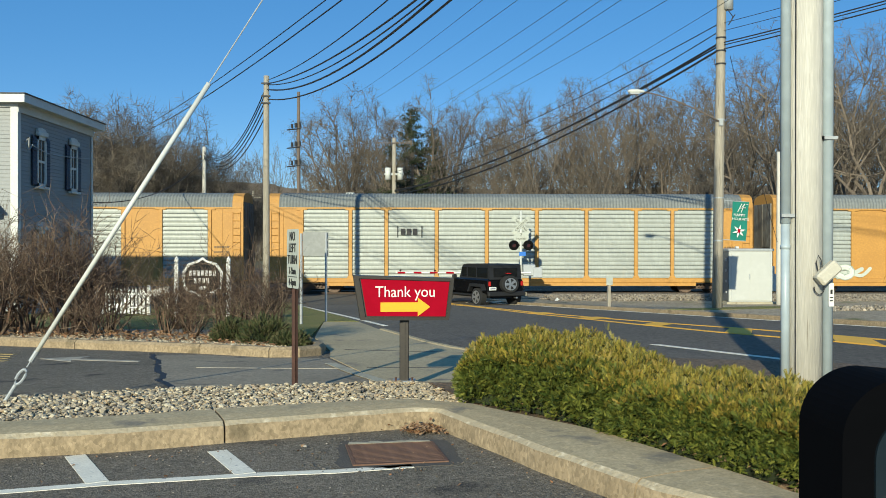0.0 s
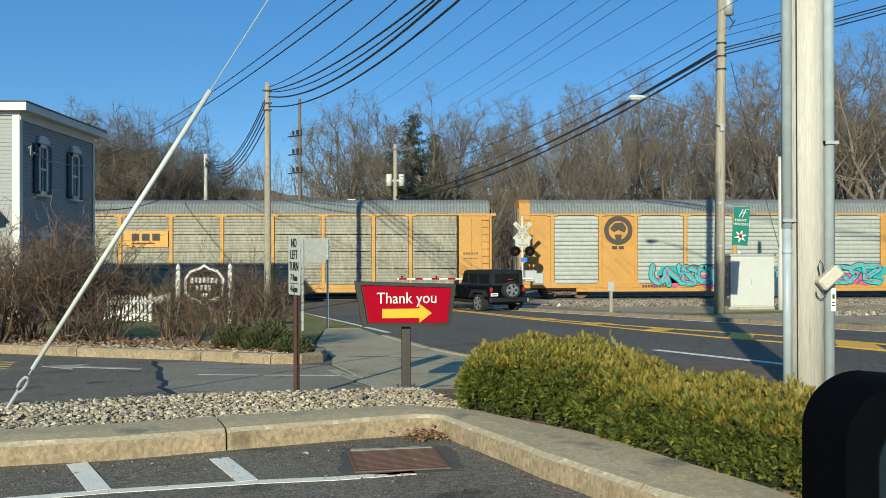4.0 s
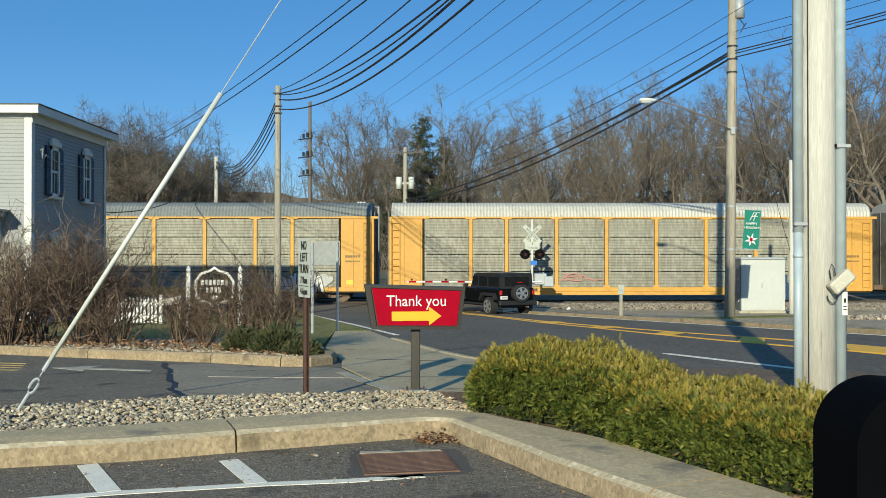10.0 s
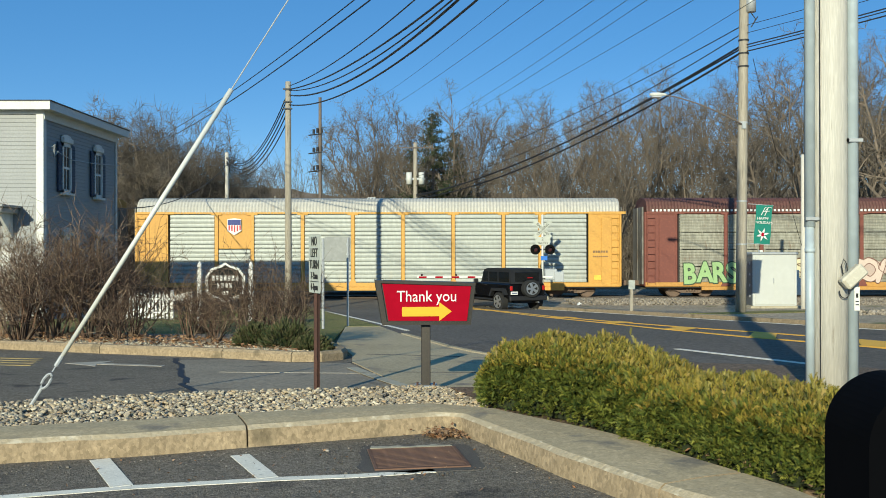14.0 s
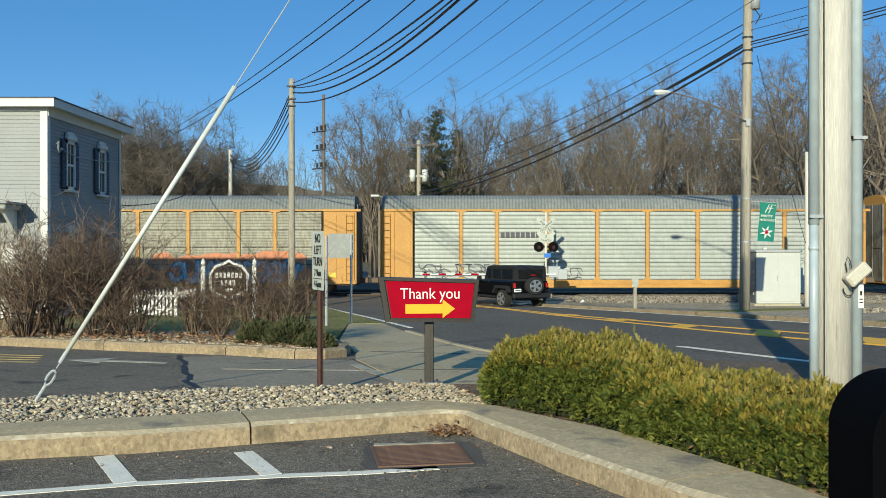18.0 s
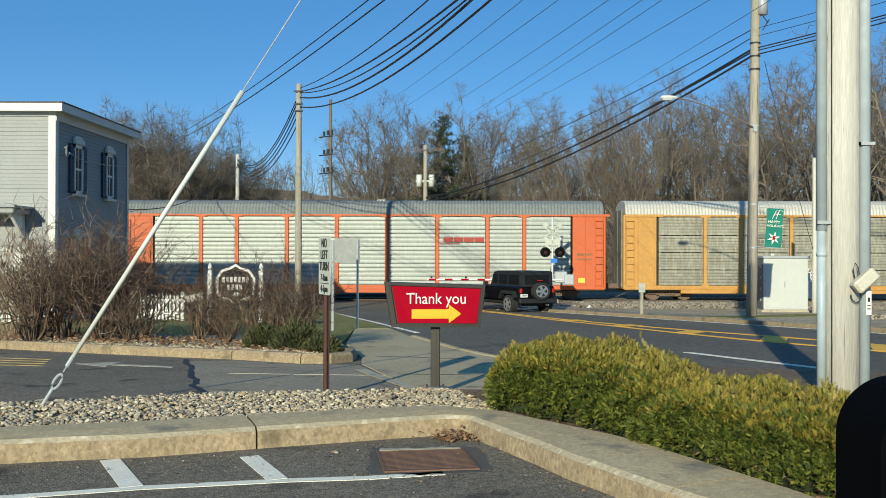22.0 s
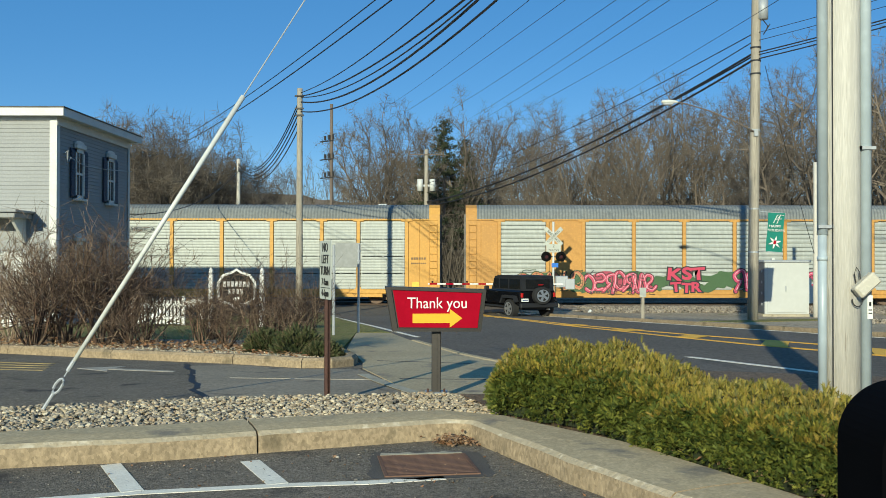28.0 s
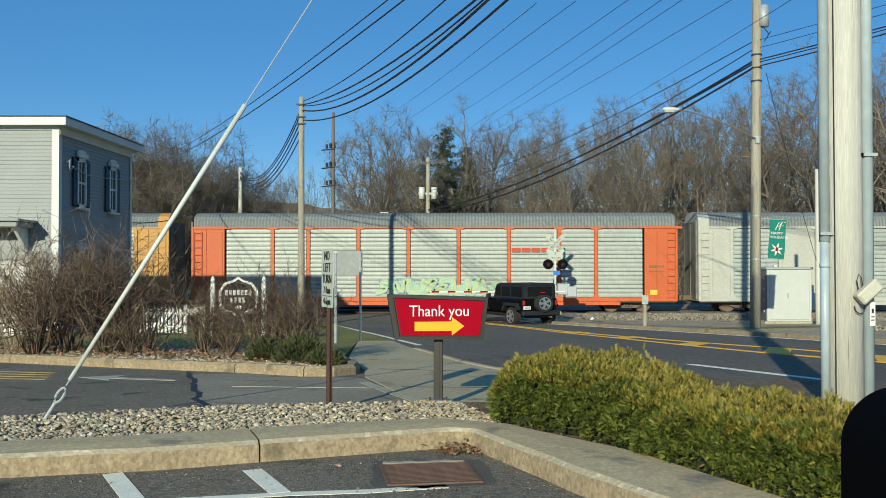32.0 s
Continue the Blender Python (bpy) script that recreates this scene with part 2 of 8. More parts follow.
LINE_WORN = paint("worn_road_paint", (0.52, 0.46, 0.36), (0.36, 0.315, 0.245), 0.9, big=5, fine=50, bump=0.3, c3=(0.2, 0.17, 0.13), spots=0.58)
YELLOW_WORN = paint("worn_yellow_paint", (0.5, 0.34, 0.1), (0.34, 0.24, 0.09), 0.9, big=5, fine=50, bump=0.3, c3=(0.2, 0.16, 0.1), spots=0.58)
TAR_SEAL = paint("crack_seal", (0.012, 0.012, 0.012), None, 0.6)
DIRT = paint("dry_grass_soil", (0.16, 0.13, 0.07), (0.09, 0.085, 0.035), 0.95, big=0.15, fine=14, bump=0.6, dist=0.03, c3=(0.2, 0.15, 0.09))
LAWN = paint("winter_lawn", (0.17, 0.19, 0.05), (0.27, 0.22, 0.095), 0.95, big=0.9, fine=45, bump=0.8, dist=0.02, spec=0.1, speck=((30, 0.6, 1.4),))
MULCH = paint("leafy_mulch", (0.2, 0.13, 0.08), (0.11, 0.075, 0.045), 0.95, big=1.2, fine=30, bump=0.8, dist=0.02, speck=((35, 0.5, 1.5),))
BALLAST = paint("ballast_stone", (0.42, 0.36, 0.28), (0.2, 0.17, 0.135), 0.95, big=2, fine=14, bump=1.0, dist=0.05, spec=0.15, speck=((11, 0.5, 1.5),))
POLE_WOOD = paint("weathered_pole_wood", (0.4, 0.36, 0.29), (0.27, 0.24, 0.19), 0.9, big=2, fine=16, bump=0.7, dist=0.02, stretch=(5, 5, 0.2), c3=(0.15, 0.13, 0.1), spots=0.6)
POLE_PALE = paint("bleached_pole_wood", (0.6, 0.575, 0.51), (0.47, 0.45, 0.395), 0.9, big=1.6, fine=11, bump=0.6, dist=0.012, stretch=(12, 12, 0.6), c3=(0.3, 0.27, 0.22), spots=0.66)
GALV = paint("galvanised_steel", (0.42, 0.44, 0.45), (0.34, 0.36, 0.37), 0.6, 0.3, big=4, fine=30, bump=0.05)
PVC = paint("grey_conduit", (0.4, 0.47, 0.5), (0.34, 0.4, 0.43), 0.4, big=1, fine=8, bump=0.05)
WHITE_PLASTIC = paint("white_plastic", (0.6, 0.61, 0.57), (0.53, 0.54, 0.5), 0.5, big=2, fine=20, bump=0.05)
BLACK_CABLE = paint("black_cable", (0.02, 0.02, 0.022), None, 0.6, bump=0)
BRONZE = paint("dark_bronze_metal", (0.045, 0.038, 0.031), (0.033, 0.028, 0.024), 0.45, 0.3, bump=0.05)
SIGN_RED = paint("red_sign_face", (0.33, 0.0035, 0.018), (0.3, 0.003, 0.016), 0.8, big=2, fine=8, bump=0.0, spec=0.03)
SIGN_WHITE = paint("white_sign_film", (0.72, 0.72, 0.68), (0.66, 0.66, 0.62), 0.5, big=3, fine=15, bump=0.02)
SIGN_OLD = paint("weathered_sign_film", (0.46, 0.48, 0.42), (0.4, 0.42, 0.37), 0.6, big=3, fine=15, bump=0.02, c3=(0.36, 0.36, 0.3), spots=0.64)
SIGN_YELLOW = paint("yellow_sign_film", (0.8, 0.4, 0.012), (0.76, 0.37, 0.012), 0.5, bump=0)
BLACK_PAINT = paint("black_paint", (0.015, 0.015, 0.015), None, 0.5, bump=0.05)
RUST_POST = paint("rusty_brown_post", (0.1, 0.045, 0.03), (0.06, 0.03, 0.022), 0.8, big=6, fine=50, bump=0.2)
RUST_IRON = paint("rusty_iron", (0.2, 0.115, 0.08), (0.14, 0.08, 0.055), 0.9, 0.0, big=5, fine=40, bump=0.4, spec=0.2)
STEEL = paint("dark_rail_steel", (0.11, 0.075, 0.055), (0.07, 0.05, 0.04), 0.6, 0.6, bump=0.2)

# ---- ground, lot, road, tracks ----
land = Mesh()
for x0, x1 in ((-700, -60), (-60, 60), (60, 700)):
    draped([(x0, -120), (x1, -120), (x1, 900), (x0, 900)], -0.03, 0.3, land)
solo("ground", land, DIRT, "dry winter soil and grass falling towards the tracks", "ground", kind="structure")
solo("parking_lot", draped([(-40, -40), (9, -40), (8, 3.2), (0.9, 7.6), (-16, 7.6), (-40, 7.6)], 0, 0.06), ASPHALT,
     "worn dark grey asphalt parking lot", "parking lot", kind="structure")
LANE = [(-40, 7.6), (-4.2, 7.6), (-2.3, 8.4), (0.0, 8.7), (-0.28, 9.15), (-1.19, 12.54), (-1.3, 13.7), (-3.2, 14.2), (-7.5, 16.2), (-40, 29)]
solo("driveway", draped(LANE, 0, 0.06), ASPHALT, "grey asphalt exit lane with a patched crack", "driveway", kind="structure")
ROAD = [(-7.9, 51.4), (-6.36, 45), (-2.52, 28.3), (-0.85, 19.95), (0.06, 15.83), (0.9, 13.2), (2.6, 11.6), (5.0, 10.6), (6.2, 7), (15.0, -40), (24, -40), (14.2, 10), (10.66, 22.0), (7.32, 33.3), (3.7, 45), (3.0, 51.4)]
solo("road", draped(ROAD, 0.0, 0.06), ROAD_TAR, "dark asphalt road with yellow centre lines", "road", kind="structure")
solo("far_road", draped([(-7.9, 51.4), (3.0, 51.4), (-9, 110), (-20, 110)], 0.0, 0.06), ROAD_TAR, "asphalt road beyond the railway crossing", "road", kind="structure")
APRON = [(-0.28, 9.15), (0.0, 8.7), (2.2, 8.7), (2.6, 11.6), (0.9, 13.2), (0.06, 15.83), (-0.85, 19.95), (-1.5, 23.5), (-2.4, 23.5), (-1.9, 17.0), (-1.3, 13.7), (-1.19, 12.54)]
solo("pavement", draped(APRON, 0.012, 0.08), PAVING, "pale concrete pavement across the driveway", "pavement", kind="structure")
solo("road_verge", draped([(-2.4, 23.5), (-1.5, 23.5), (-2.52, 28.3), (-6.1, 44), (-9, 44), (-13, 26), (-8, 16.4), (-3.2, 14.4), (-1.9, 15.5)], 0.02, 0.08), LAWN,
     "thin winter lawn beside the road", "lawn", kind="structure")

SHOULDER = paint("gravelly_shoulder", (0.5, 0.4, 0.28), (0.32, 0.26, 0.185), 0.95, big=0.35, fine=12, bump=0.8, dist=0.03, c3=(0.2, 0.19, 0.08), spots=0.6, spec=0.1, speck=((9, 0.75, 1.25),))
solo("shoulder", draped([(14.2, 10), (10.75, 22.0), (7.4, 33.3), (4.4, 43.5), (3.6, 46.7), (120, 46.7), (120, 10)], 0.015, 0.05), SHOULDER, "bare gravelly shoulder between road and tracks", "shoulder", kind="structure")
solo("grass_strip", draped([(9.2, 33.8), (14.0, 37.5), (24, 38), (24, 36), (15, 35.6), (10.2, 32.6)], 0.03, 0.04), LAWN, "thin strip of winter grass", "grass", kind="structure")

# painted lines
YEL = [(0.6, 48), (1.63, 43.12), (3.9, 31.23), (5.16, 26.34), (6.2, 22.93), (7.3, 20.0), (8.1, 17.4), (13.6, -7)]
YEL2 = [(0.3, 46.6), (2.29, 38.36), (3.66, 30.11), (4.51, 26.34), (5.41, 22.02), (6.24, 18.6), (7.3, 15.6), (12.5, -7)]
solo("centre_line", strip(YEL, 0.16, 0.01, 0.01), LINE_YELLOW, "yellow line of the painted median", "road marking", "centre lines", "structure")
solo("centre_line", strip(YEL2, 0.16, 0.01, 0.01), LINE_YELLOW, "yellow line of the painted median", "road marking", "centre lines", "structure")
for block in ([(4.5, 26.0), (5.3, 26.9), (5.5, 25.9), (4.75, 25.1)], [(5.36, 21.9), (6.1, 23.2), (6.35, 22.4), (5.65, 21.2)], [(6.26, 18.5), (7.1, 20.6), (7.32, 19.8), (6.55, 17.8)], [(7.25, 15.66), (8.0, 17.6), (8.3, 16.6), (7.55, 14.6)],
              [(3.62, 30.4), (4.3, 30.8), (4.5, 29.8), (3.85, 29.3)], [(8.4, 11.2), (9.2, 13.0), (9.5, 11.9), (8.7, 10.2)]):
    solo("hatch_marking", draped(block, 0.014, 0.006), LINE_YELLOW, "yellow slanted bar of the painted median", "road marking", "median bars", "structure")
solo("lane_line", strip([(3.93, 15.12), (4.89, 12.27), (8.5, 0)], 0.15), LINE_WHITE, "solid white lane line on the road", "road marking", kind="structure")
solo("edge_line", strip([(-6.2, 44.2), (-2.3, 28.3), (-0.75, 21.6)], 0.13), LINE_WHITE, "white edge line of the road", "road marking", kind="structure")
solo("edge_line", strip([(3.35, 45), (6.95, 33.3), (10.3, 22.0), (13.85, 10)], 0.13), LINE_WHITE, "white edge line of the road", "road marking", kind="structure")
solo("stop_line", strip([(2.3, 44.2), (4.6, 44.7)], 0.5), LINE_WHITE, "white stop line before the tracks", "road marking", kind="structure")

BEDSTONE = paint("gravelly_bed", (0.46, 0.37, 0.26), (0.24, 0.185, 0.125), 0.95, big=1.2, fine=24, bump=0.9, dist=0.03, c3=(0.17, 0.09, 0.05), spots=0.58)
# kerb of the far side of the road
def kerb(name, pts, width, height, label, material=KERB, joints=(), dz=0.0, closed_top=True):
    """Kerb stones along a line; each length between two points is a piece."""
    root = tagged(part(name, Mesh().box(pts[0][0] - 0.02, pts[0][0] + 0.02, pts[0][1] - 0.02, pts[0][1] + 0.02, gz(pts[0][1]) - 0.1, gz(pts[0][1]) - 0.05), material), label, "kerb", "", "structure")
    n = len(pts)
    side = []
    for i in range(n):
        a, b = Vector(pts[max(i - 1, 0)]), Vector(pts[min(i + 1, n - 1)])
        d = (b - a).normalized()
        side.append(Vector((-d.y, d.x)) * width)
    for i in range(n - 1):
        p, q = Vector(pts[i]), Vector(pts[i + 1])
        d = (q - p).normalized() * 0.007
        da, db = d * (i in joints), d * (i + 1 in joints)
        p0, q0, p1, q1 = p + da, q - db, p + side[i] + da, q + side[i + 1] - db
        c = min(0.04, width * 0.3)
        pc, qc = p0.lerp(p1, c / width), q0.lerp(q1, c / width)
        m = Mesh()
        def up(v, h):
            return (v.x, v.y, gz(v.y) + dz + h)
        verts = [up(p0, -0.1), up(p0, height - c), up(pc, height), up(p1, height), up(p1, -0.1),
                 up(q0, -0.1), up(q0, height - c), up(qc, height), up(q1, height), up(q1, -0.1)]
        faces = [(k, k + 1, k + 6, k + 5) for k in range(4)] + [(4, 0, 5, 9), (0, 4, 3, 2, 1), (5, 6, 7, 8, 9)]
        part("kerbstone", m.add(verts, faces), material, root)
    return root


kerb("road_kerb", [(13.9, 10), (12.3, 16), (10.66, 22.0), (9.0, 27.7), (7.32, 33.3), (5.9, 37.6), (4.6, 42)], 0.16, 0.12, "low concrete kerb along the far road edge", joints=(1, 2, 3, 4))
kerb("bed_kerb", [(-30, 25.2), (-18, 20.0), (-11, 17.0), (-7.45, 15.4), (-5.3, 14.3), (-3.16, 13.33), (-2.04, 12.62), (-1.62, 12.65), (-1.36, 13.0), (-1.36, 13.6), (-1.62, 14.6), (-1.9, 15.8)], 0.15, 0.14, "low concrete kerb round the planting bed", joints=(2, 3, 4, 5, 6))


def curve_points(pts, step):
    """Points at even steps along a smooth line through pts."""
    out = []
    for i in range(len(pts) - 1):
        p0, p1, p2, p3 = (Vector(pts[min(max(j, 0), len(pts) - 1)]) for j in (i - 1, i, i + 1, i + 2))
        n = max(1, int((p2 - p1).length / step))
        for k in range(n):
            u = k / n
            out.append(0.5 * (2 * p1 + (p2 - p0) * u + (2 * p0 - 5 * p1 + 4 * p2 - p3) * u * u + (3 * p1 - p0 - 3 * p2 + p3) * u ** 3))
    out.append(Vector(pts[-1]))
    return out


def cast_kerb(front, back, height, label):
    """A cast concrete kerb between two lines, with uneven worn edges; cut where front meets a joint."""
    f = curve_points(front, 0.045)
    root = None
    lines = curve_points(back, 0.02)
    arc = [0.0]
    for p, q in zip(lines, lines[1:]):
        arc.append(arc[-1] + (q - p).length)
    first = 0
    cuts = [0] + [min(range(len(f)), key=lambda i: (f[i] - Vector(c)).length) for c in ((-4.6, 5.55), (-1.36, 6.5), (1.16, 4.86))] + [len(f) - 1]
    for c0, c1 in zip(cuts, cuts[1:]):
        b = Mesh()
        mats = []
        row = []
        for i in range(c0, c1 + 1):
            p = f[i]
            if i == c0 and c0:
                p = p.lerp(f[i + 1], 0.14)
            if i == c1 and c1 < len(f) - 1:
                p = p.lerp(f[i - 1], 0.14)
            q = min(lines, key=lambda v: (v - p).length)
            # keep the back line moving on round the inner corner
            d = (q - p).normalized()
            w = (q - p).length
            n1 = noise.noise((p.x * 7, p.y * 7, 1.0)) * 0.006
            n2 = noise.noise((p.x * 5, p.y * 5, 4.0))
            chip = 0.012 + 0.012 * max(0.0, n2)
            row.append([(p.x - d.x * 0.006, p.y - d.y * 0.006, -0.05), (p.x + d.x * (n1 + 0.004), p.y + d.y * (n1 + 0.004), height * 0.5), (p.x + d.x * (0.012 + n1), p.y + d.y * (0.012 + n1), height - chip - 0.018),
                        (p.x + d.x * (0.035 + chip), p.y + d.y * (0.035 + chip), height - 0.004), (p.x + d.x * w * 0.5, p.y + d.y * w * 0.5, height + 0.004 + n1 * 0.5), (q.x, q.y, height), (q.x, q.y, -0.05)])
        k = 7
        for r in row:
            b.v += r
        for i in range(len(row) - 1):
            for j in range(k - 1):
                b.f.append((i * k + j, i * k + j + 1, (i + 1) * k + j + 1, (i + 1) * k + j))
                # darker front, worn edge, lighter top: front and top tones carry the light balance
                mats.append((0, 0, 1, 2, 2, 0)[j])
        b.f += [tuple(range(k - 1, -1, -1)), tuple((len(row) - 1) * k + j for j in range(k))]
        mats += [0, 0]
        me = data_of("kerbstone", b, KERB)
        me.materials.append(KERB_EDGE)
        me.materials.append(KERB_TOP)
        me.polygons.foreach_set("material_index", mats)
        me.polygons.foreach_set("use_smooth", [False for m in mats])
        if root is None:
            root = tagged(new("lot_kerb", me), label, "kerb", "", "structure")
        else:
            part("kerbstone", me, None, root)
    return root


cast_kerb([(-14, 2.9), (-8, 4.55), (-4.6, 5.55), (-2.7, 6.07), (-2.04, 6.23), (-1.36, 6.5), (-0.58, 6.8), (-0.1, 6.98), (0.06, 7.0), (0.15, 6.96), (0.22, 6.82), (0.43, 6.36), (0.6, 6.0), (0.74, 5.66), (0.87, 5.42), (1.02, 5.12), (1.16, 4.86), (1.32, 4.62), (1.7, 4.3), (3.2, 3.6), (7.5, 2.4)],
          [(-14, 3.4), (-8, 5.05), (-4.6, 6.05), (-2.94, 6.53), (-2.22, 6.73), (-1.46, 7.02), (-0.62, 7.3), (0.0, 7.46), (0.28, 7.48), (0.49, 7.1), (0.87, 6.6), (1.2, 6.15), (1.44, 5.64), (1.65, 5.19), (1.83, 4.81), (2.05, 4.45), (3.3, 3.95), (7.5, 2.8)], 0.155,
          "thick pale stained concrete kerb round the lot corner")
bed = draped([(-16, 2.9), (-4.6, 5.9), (-1.3, 6.8), (0.2, 7.5), (0.62, 7.2), (0.1, 8.75), (-2.3, 8.45), (-4.2, 7.75), (-16, 5.2)], 0.075, 0.2)
solo("rock_bed", bed, MULCH, "soil of the river-rock bed behind the kerb", "bed", kind="structure")
solo("hedge_bed", draped([(0.62, 7.2), (1.0, 6.4), (1.6, 5.3), (2.4, 4.6), (7.5, 3.0), (6.2, 7), (5.0, 10.6), (2.6, 11.6), (2.2, 8.7), (0.1, 8.75)], 0.09, 0.2), MULCH,
     "leafy soil under the hedge", "bed", kind="structure")
solo("shrub_bed", draped([(-30, 25.3), (-11, 17.1), (-7.4, 15.5), (-3.1, 13.45), (-2.0, 12.75), (-1.5, 13.1), (-1.75, 15.7), (-2.4, 17.2), (-4, 18.6), (-10, 19.8), (-30, 28)], 0.07, 0.2), BEDSTONE,
     "gravel and fallen leaves in the planting bed", "bed", kind="structure")

# tracks
solo("ballast", draped([(3.2, 46.6), (400, 46.6), (400, 62), (3.0, 62)], 0.06, 0.1), BALLAST, "grey stone ballast under the tracks", "ballast", kind="structure")
solo("ballast", draped([(-400, 48.6), (-8.4, 48.6), (-10, 62), (-400, 62)], 0.05, 0.1), BALLAST, "grey stone ballast under the tracks", "ballast", kind="structure")
TRACK_Y, RAIL_TOP = 52.6, -1.27
for yy in (TRACK_Y - 0.72, TRACK_Y + 0.72, TRACK_Y + 3.78, TRACK_Y + 5.22):
    r = Mesh().slab([(yy - 0.07, RAIL_TOP - 0.15), (yy + 0.07, RAIL_TOP - 0.15), (yy + 0.02, RAIL_TOP - 0.12), (yy + 0.036, RAIL_TOP - 0.03), (yy + 0.036, RAIL_TOP),
                     (yy - 0.036, RAIL_TOP), (yy - 0.036, RAIL_TOP - 0.03), (yy - 0.02, RAIL_TOP - 0.12)], -400, 400, "x")
    solo("rail", r, STEEL, "rusty brown steel rail on ballast", "rail", "rails", "structure")

# lot markings, drain, crack
solo("stall_line", strip([(-7.0, 4.05), (-4.6, 4.68), (-2.51, 5.19), (-1.82, 5.41), (-0.98, 5.6), (-0.5, 5.67), (-0.03, 5.8)], 0.09, 0.003, 0.003), LINE_WHITE, "white painted line along the stalls", "road marking", kind="structure")
solo("stall_tick", strip([(-2.27, 6.13), (-1.88, 5.43)], 0.13, 0.0045, 0.003), LINE_WHITE, "short slanted white stall mark", "road marking", "stall marks", "structure")
solo("stall_tick", strip([(-1.36, 6.25), (-1.05, 5.62)], 0.13, 0.0045, 0.003), LINE_WHITE, "short slanted white stall mark", "road marking", "stall marks", "structure")
FRESH = paint("dark_patch_asphalt", (0.115, 0.1, 0.08), (0.07, 0.06, 0.05), 0.9, big=3, fine=90, bump=0.7)
BAR = data_of("bar", Mesh().box(-0.29, 0.29, -0.0138, 0.0138, 0.0066, 0.0095), RUST_IRON)


rag_rnd = random.Random(21)
rag = []
for k in range(72):
    a = 2 * math.pi * k / 72
    e = 1 / max(abs(math.cos(a)) / 0.35, abs(math.sin(a)) / 0.37)
    q = e + 0.03 + 0.05 * max(0, noise.noise((math.cos(a) * 3, math.sin(a) * 3, 2.0))) + rag_rnd.uniform(-0.012, 0.014) + (0.03 if math.cos(a) > 0.75 else 0.0)
    rag.append((-0.15 + q * math.cos(a + 0.1), 6.17 + q * math.sin(a + 0.1)))
solo("asphalt_patch", draped(rag, 0.003, 0.004), FRESH, "dark ragged broken asphalt round the drain", "asphalt patch", kind="structure")
drain = thing("storm_drain", "rusty iron storm drain grate in the lot", "drain", "", pose(-0.15, 6.15, 0.0, 0, 0, 9))
part("frame", Mesh().box(-0.31, -0.29, -0.31, 0.29, 0.002, 0.012).box(0.29, 0.31, -0.31, 0.29, 0.002, 0.012).box(-0.29, 0.29, -0.31, -0.29, 0.002, 0.012).box(-0.29, 0.29, 0.27, 0.29, 0.002, 0.012), RUST_IRON, drain)
lip = Mesh().slab([(-0.29, 0.292), (0.29, 0.292)] + [(0.28 - k * 0.04, 0.34 + rag_rnd.uniform(-0.02, 0.03)) for k in range(15)], 0.002, 0.014)
part("concrete_lip", lip, CONCRETE, drain, "broken concrete lip")
part("pit", Mesh().box(-0.29, 0.29, -0.29, 0.27, 0.0045, 0.0065), RUST_IRON, drain)
for k in range(16):
    part("bar", BAR, None, drain, m=Matrix.Translation((0, -0.27 + k * 0.035, 0)))
for x in (-0.17, 0.03, 0.2):
    part("cross_bar", Mesh().box(x - 0.006, x + 0.006, -0.29, 0.27, 0.0066, 0.0082), RUST_IRON, drain)
crumbs = Mesh()
for k in range(150):
    a = rag_rnd.uniform(0, 6.28)
    q = (0.45 + abs(rag_rnd.gauss(0, 0.09))) * (1 + 0.15 * abs(math.sin(2 * a)))
    x, y, r = -0.15 + q * math.cos(a), 6.17 + q * math.sin(a) * 0.95, rag_rnd.uniform(0.003, 0.009)
    crumbs.box(x - r, x + r, y - r * 0.8, y + r * 0.8, 0.0, r * 1.2, r * 0.5)
solo("asphalt_crumbs", crumbs, FRESH, "dark broken asphalt crumbs round the drain", "crumbs", "", "stuff")
wob = random.Random(4)
seal = [(-3.8, 13.33), (-3.62, 12.7), (-3.3, 11.67), (-3.12, 11.2), (-2.83, 10.13), (-2.7, 9.7), (-2.44, 9.05), (-2.2, 8.6)]
fine_seal = []
for (x0, y0), (x1, y1) in zip(seal, seal[1:]):
    for k in range(4):
        fine_seal.append((x0 + (x1 - x0) * k / 4 + wob.uniform(-0.05, 0.05), y0 + (y1 - y0) * k / 4))
solo("crack_seal", strip(fine_seal, 0.07), TAR_SEAL, "black wavy crack seal across the lane", "crack seal", kind="structure")
PALE_TAR = paint("faded_asphalt", (0.34, 0.285, 0.21), (0.25, 0.21, 0.155), 0.95, big=0.7, fine=40, bump=0.5, c3=(0.13, 0.11, 0.09), spots=0.63, spec=0.15, speck=((30, 0.85, 1.18),))
solo("lane_patch", draped([(-3.66, 12.95), (-3.3, 11.67), (-3.1, 11.2), (-2.8, 10.13), (-2.67, 9.7), (-2.4, 9.05), (-2.22, 8.62), (-0.06, 8.74), (-0.34, 9.2), (-1.22, 12.45), (-2.0, 12.45), (-3.1, 13.1)], 0.003, 0.004), PALE_TAR, "faded lighter asphalt of the exit lane", "asphalt patch", kind="structure")
solo("arrow_marking", draped([(-5.1, 12.5), (-4.55, 12.85), (-4.6, 12.5), (-3.62, 12.1), (-3.62, 11.95), (-4.6, 12.3), (-4.5, 12.0)], 0.004, 0.004), LINE_WORN, "faded white arrow on the lane", "road marking", kind="structure")
for k in range(4):
    solo("yellow_bar", strip([(-8.0, 13.9 - k * 0.42), (-5.75 + k * 0.12, 13.25 - k * 0.36)], 0.1), YELLOW_WORN, "faded yellow bar on the lane", "road marking", "yellow bars", "structure")
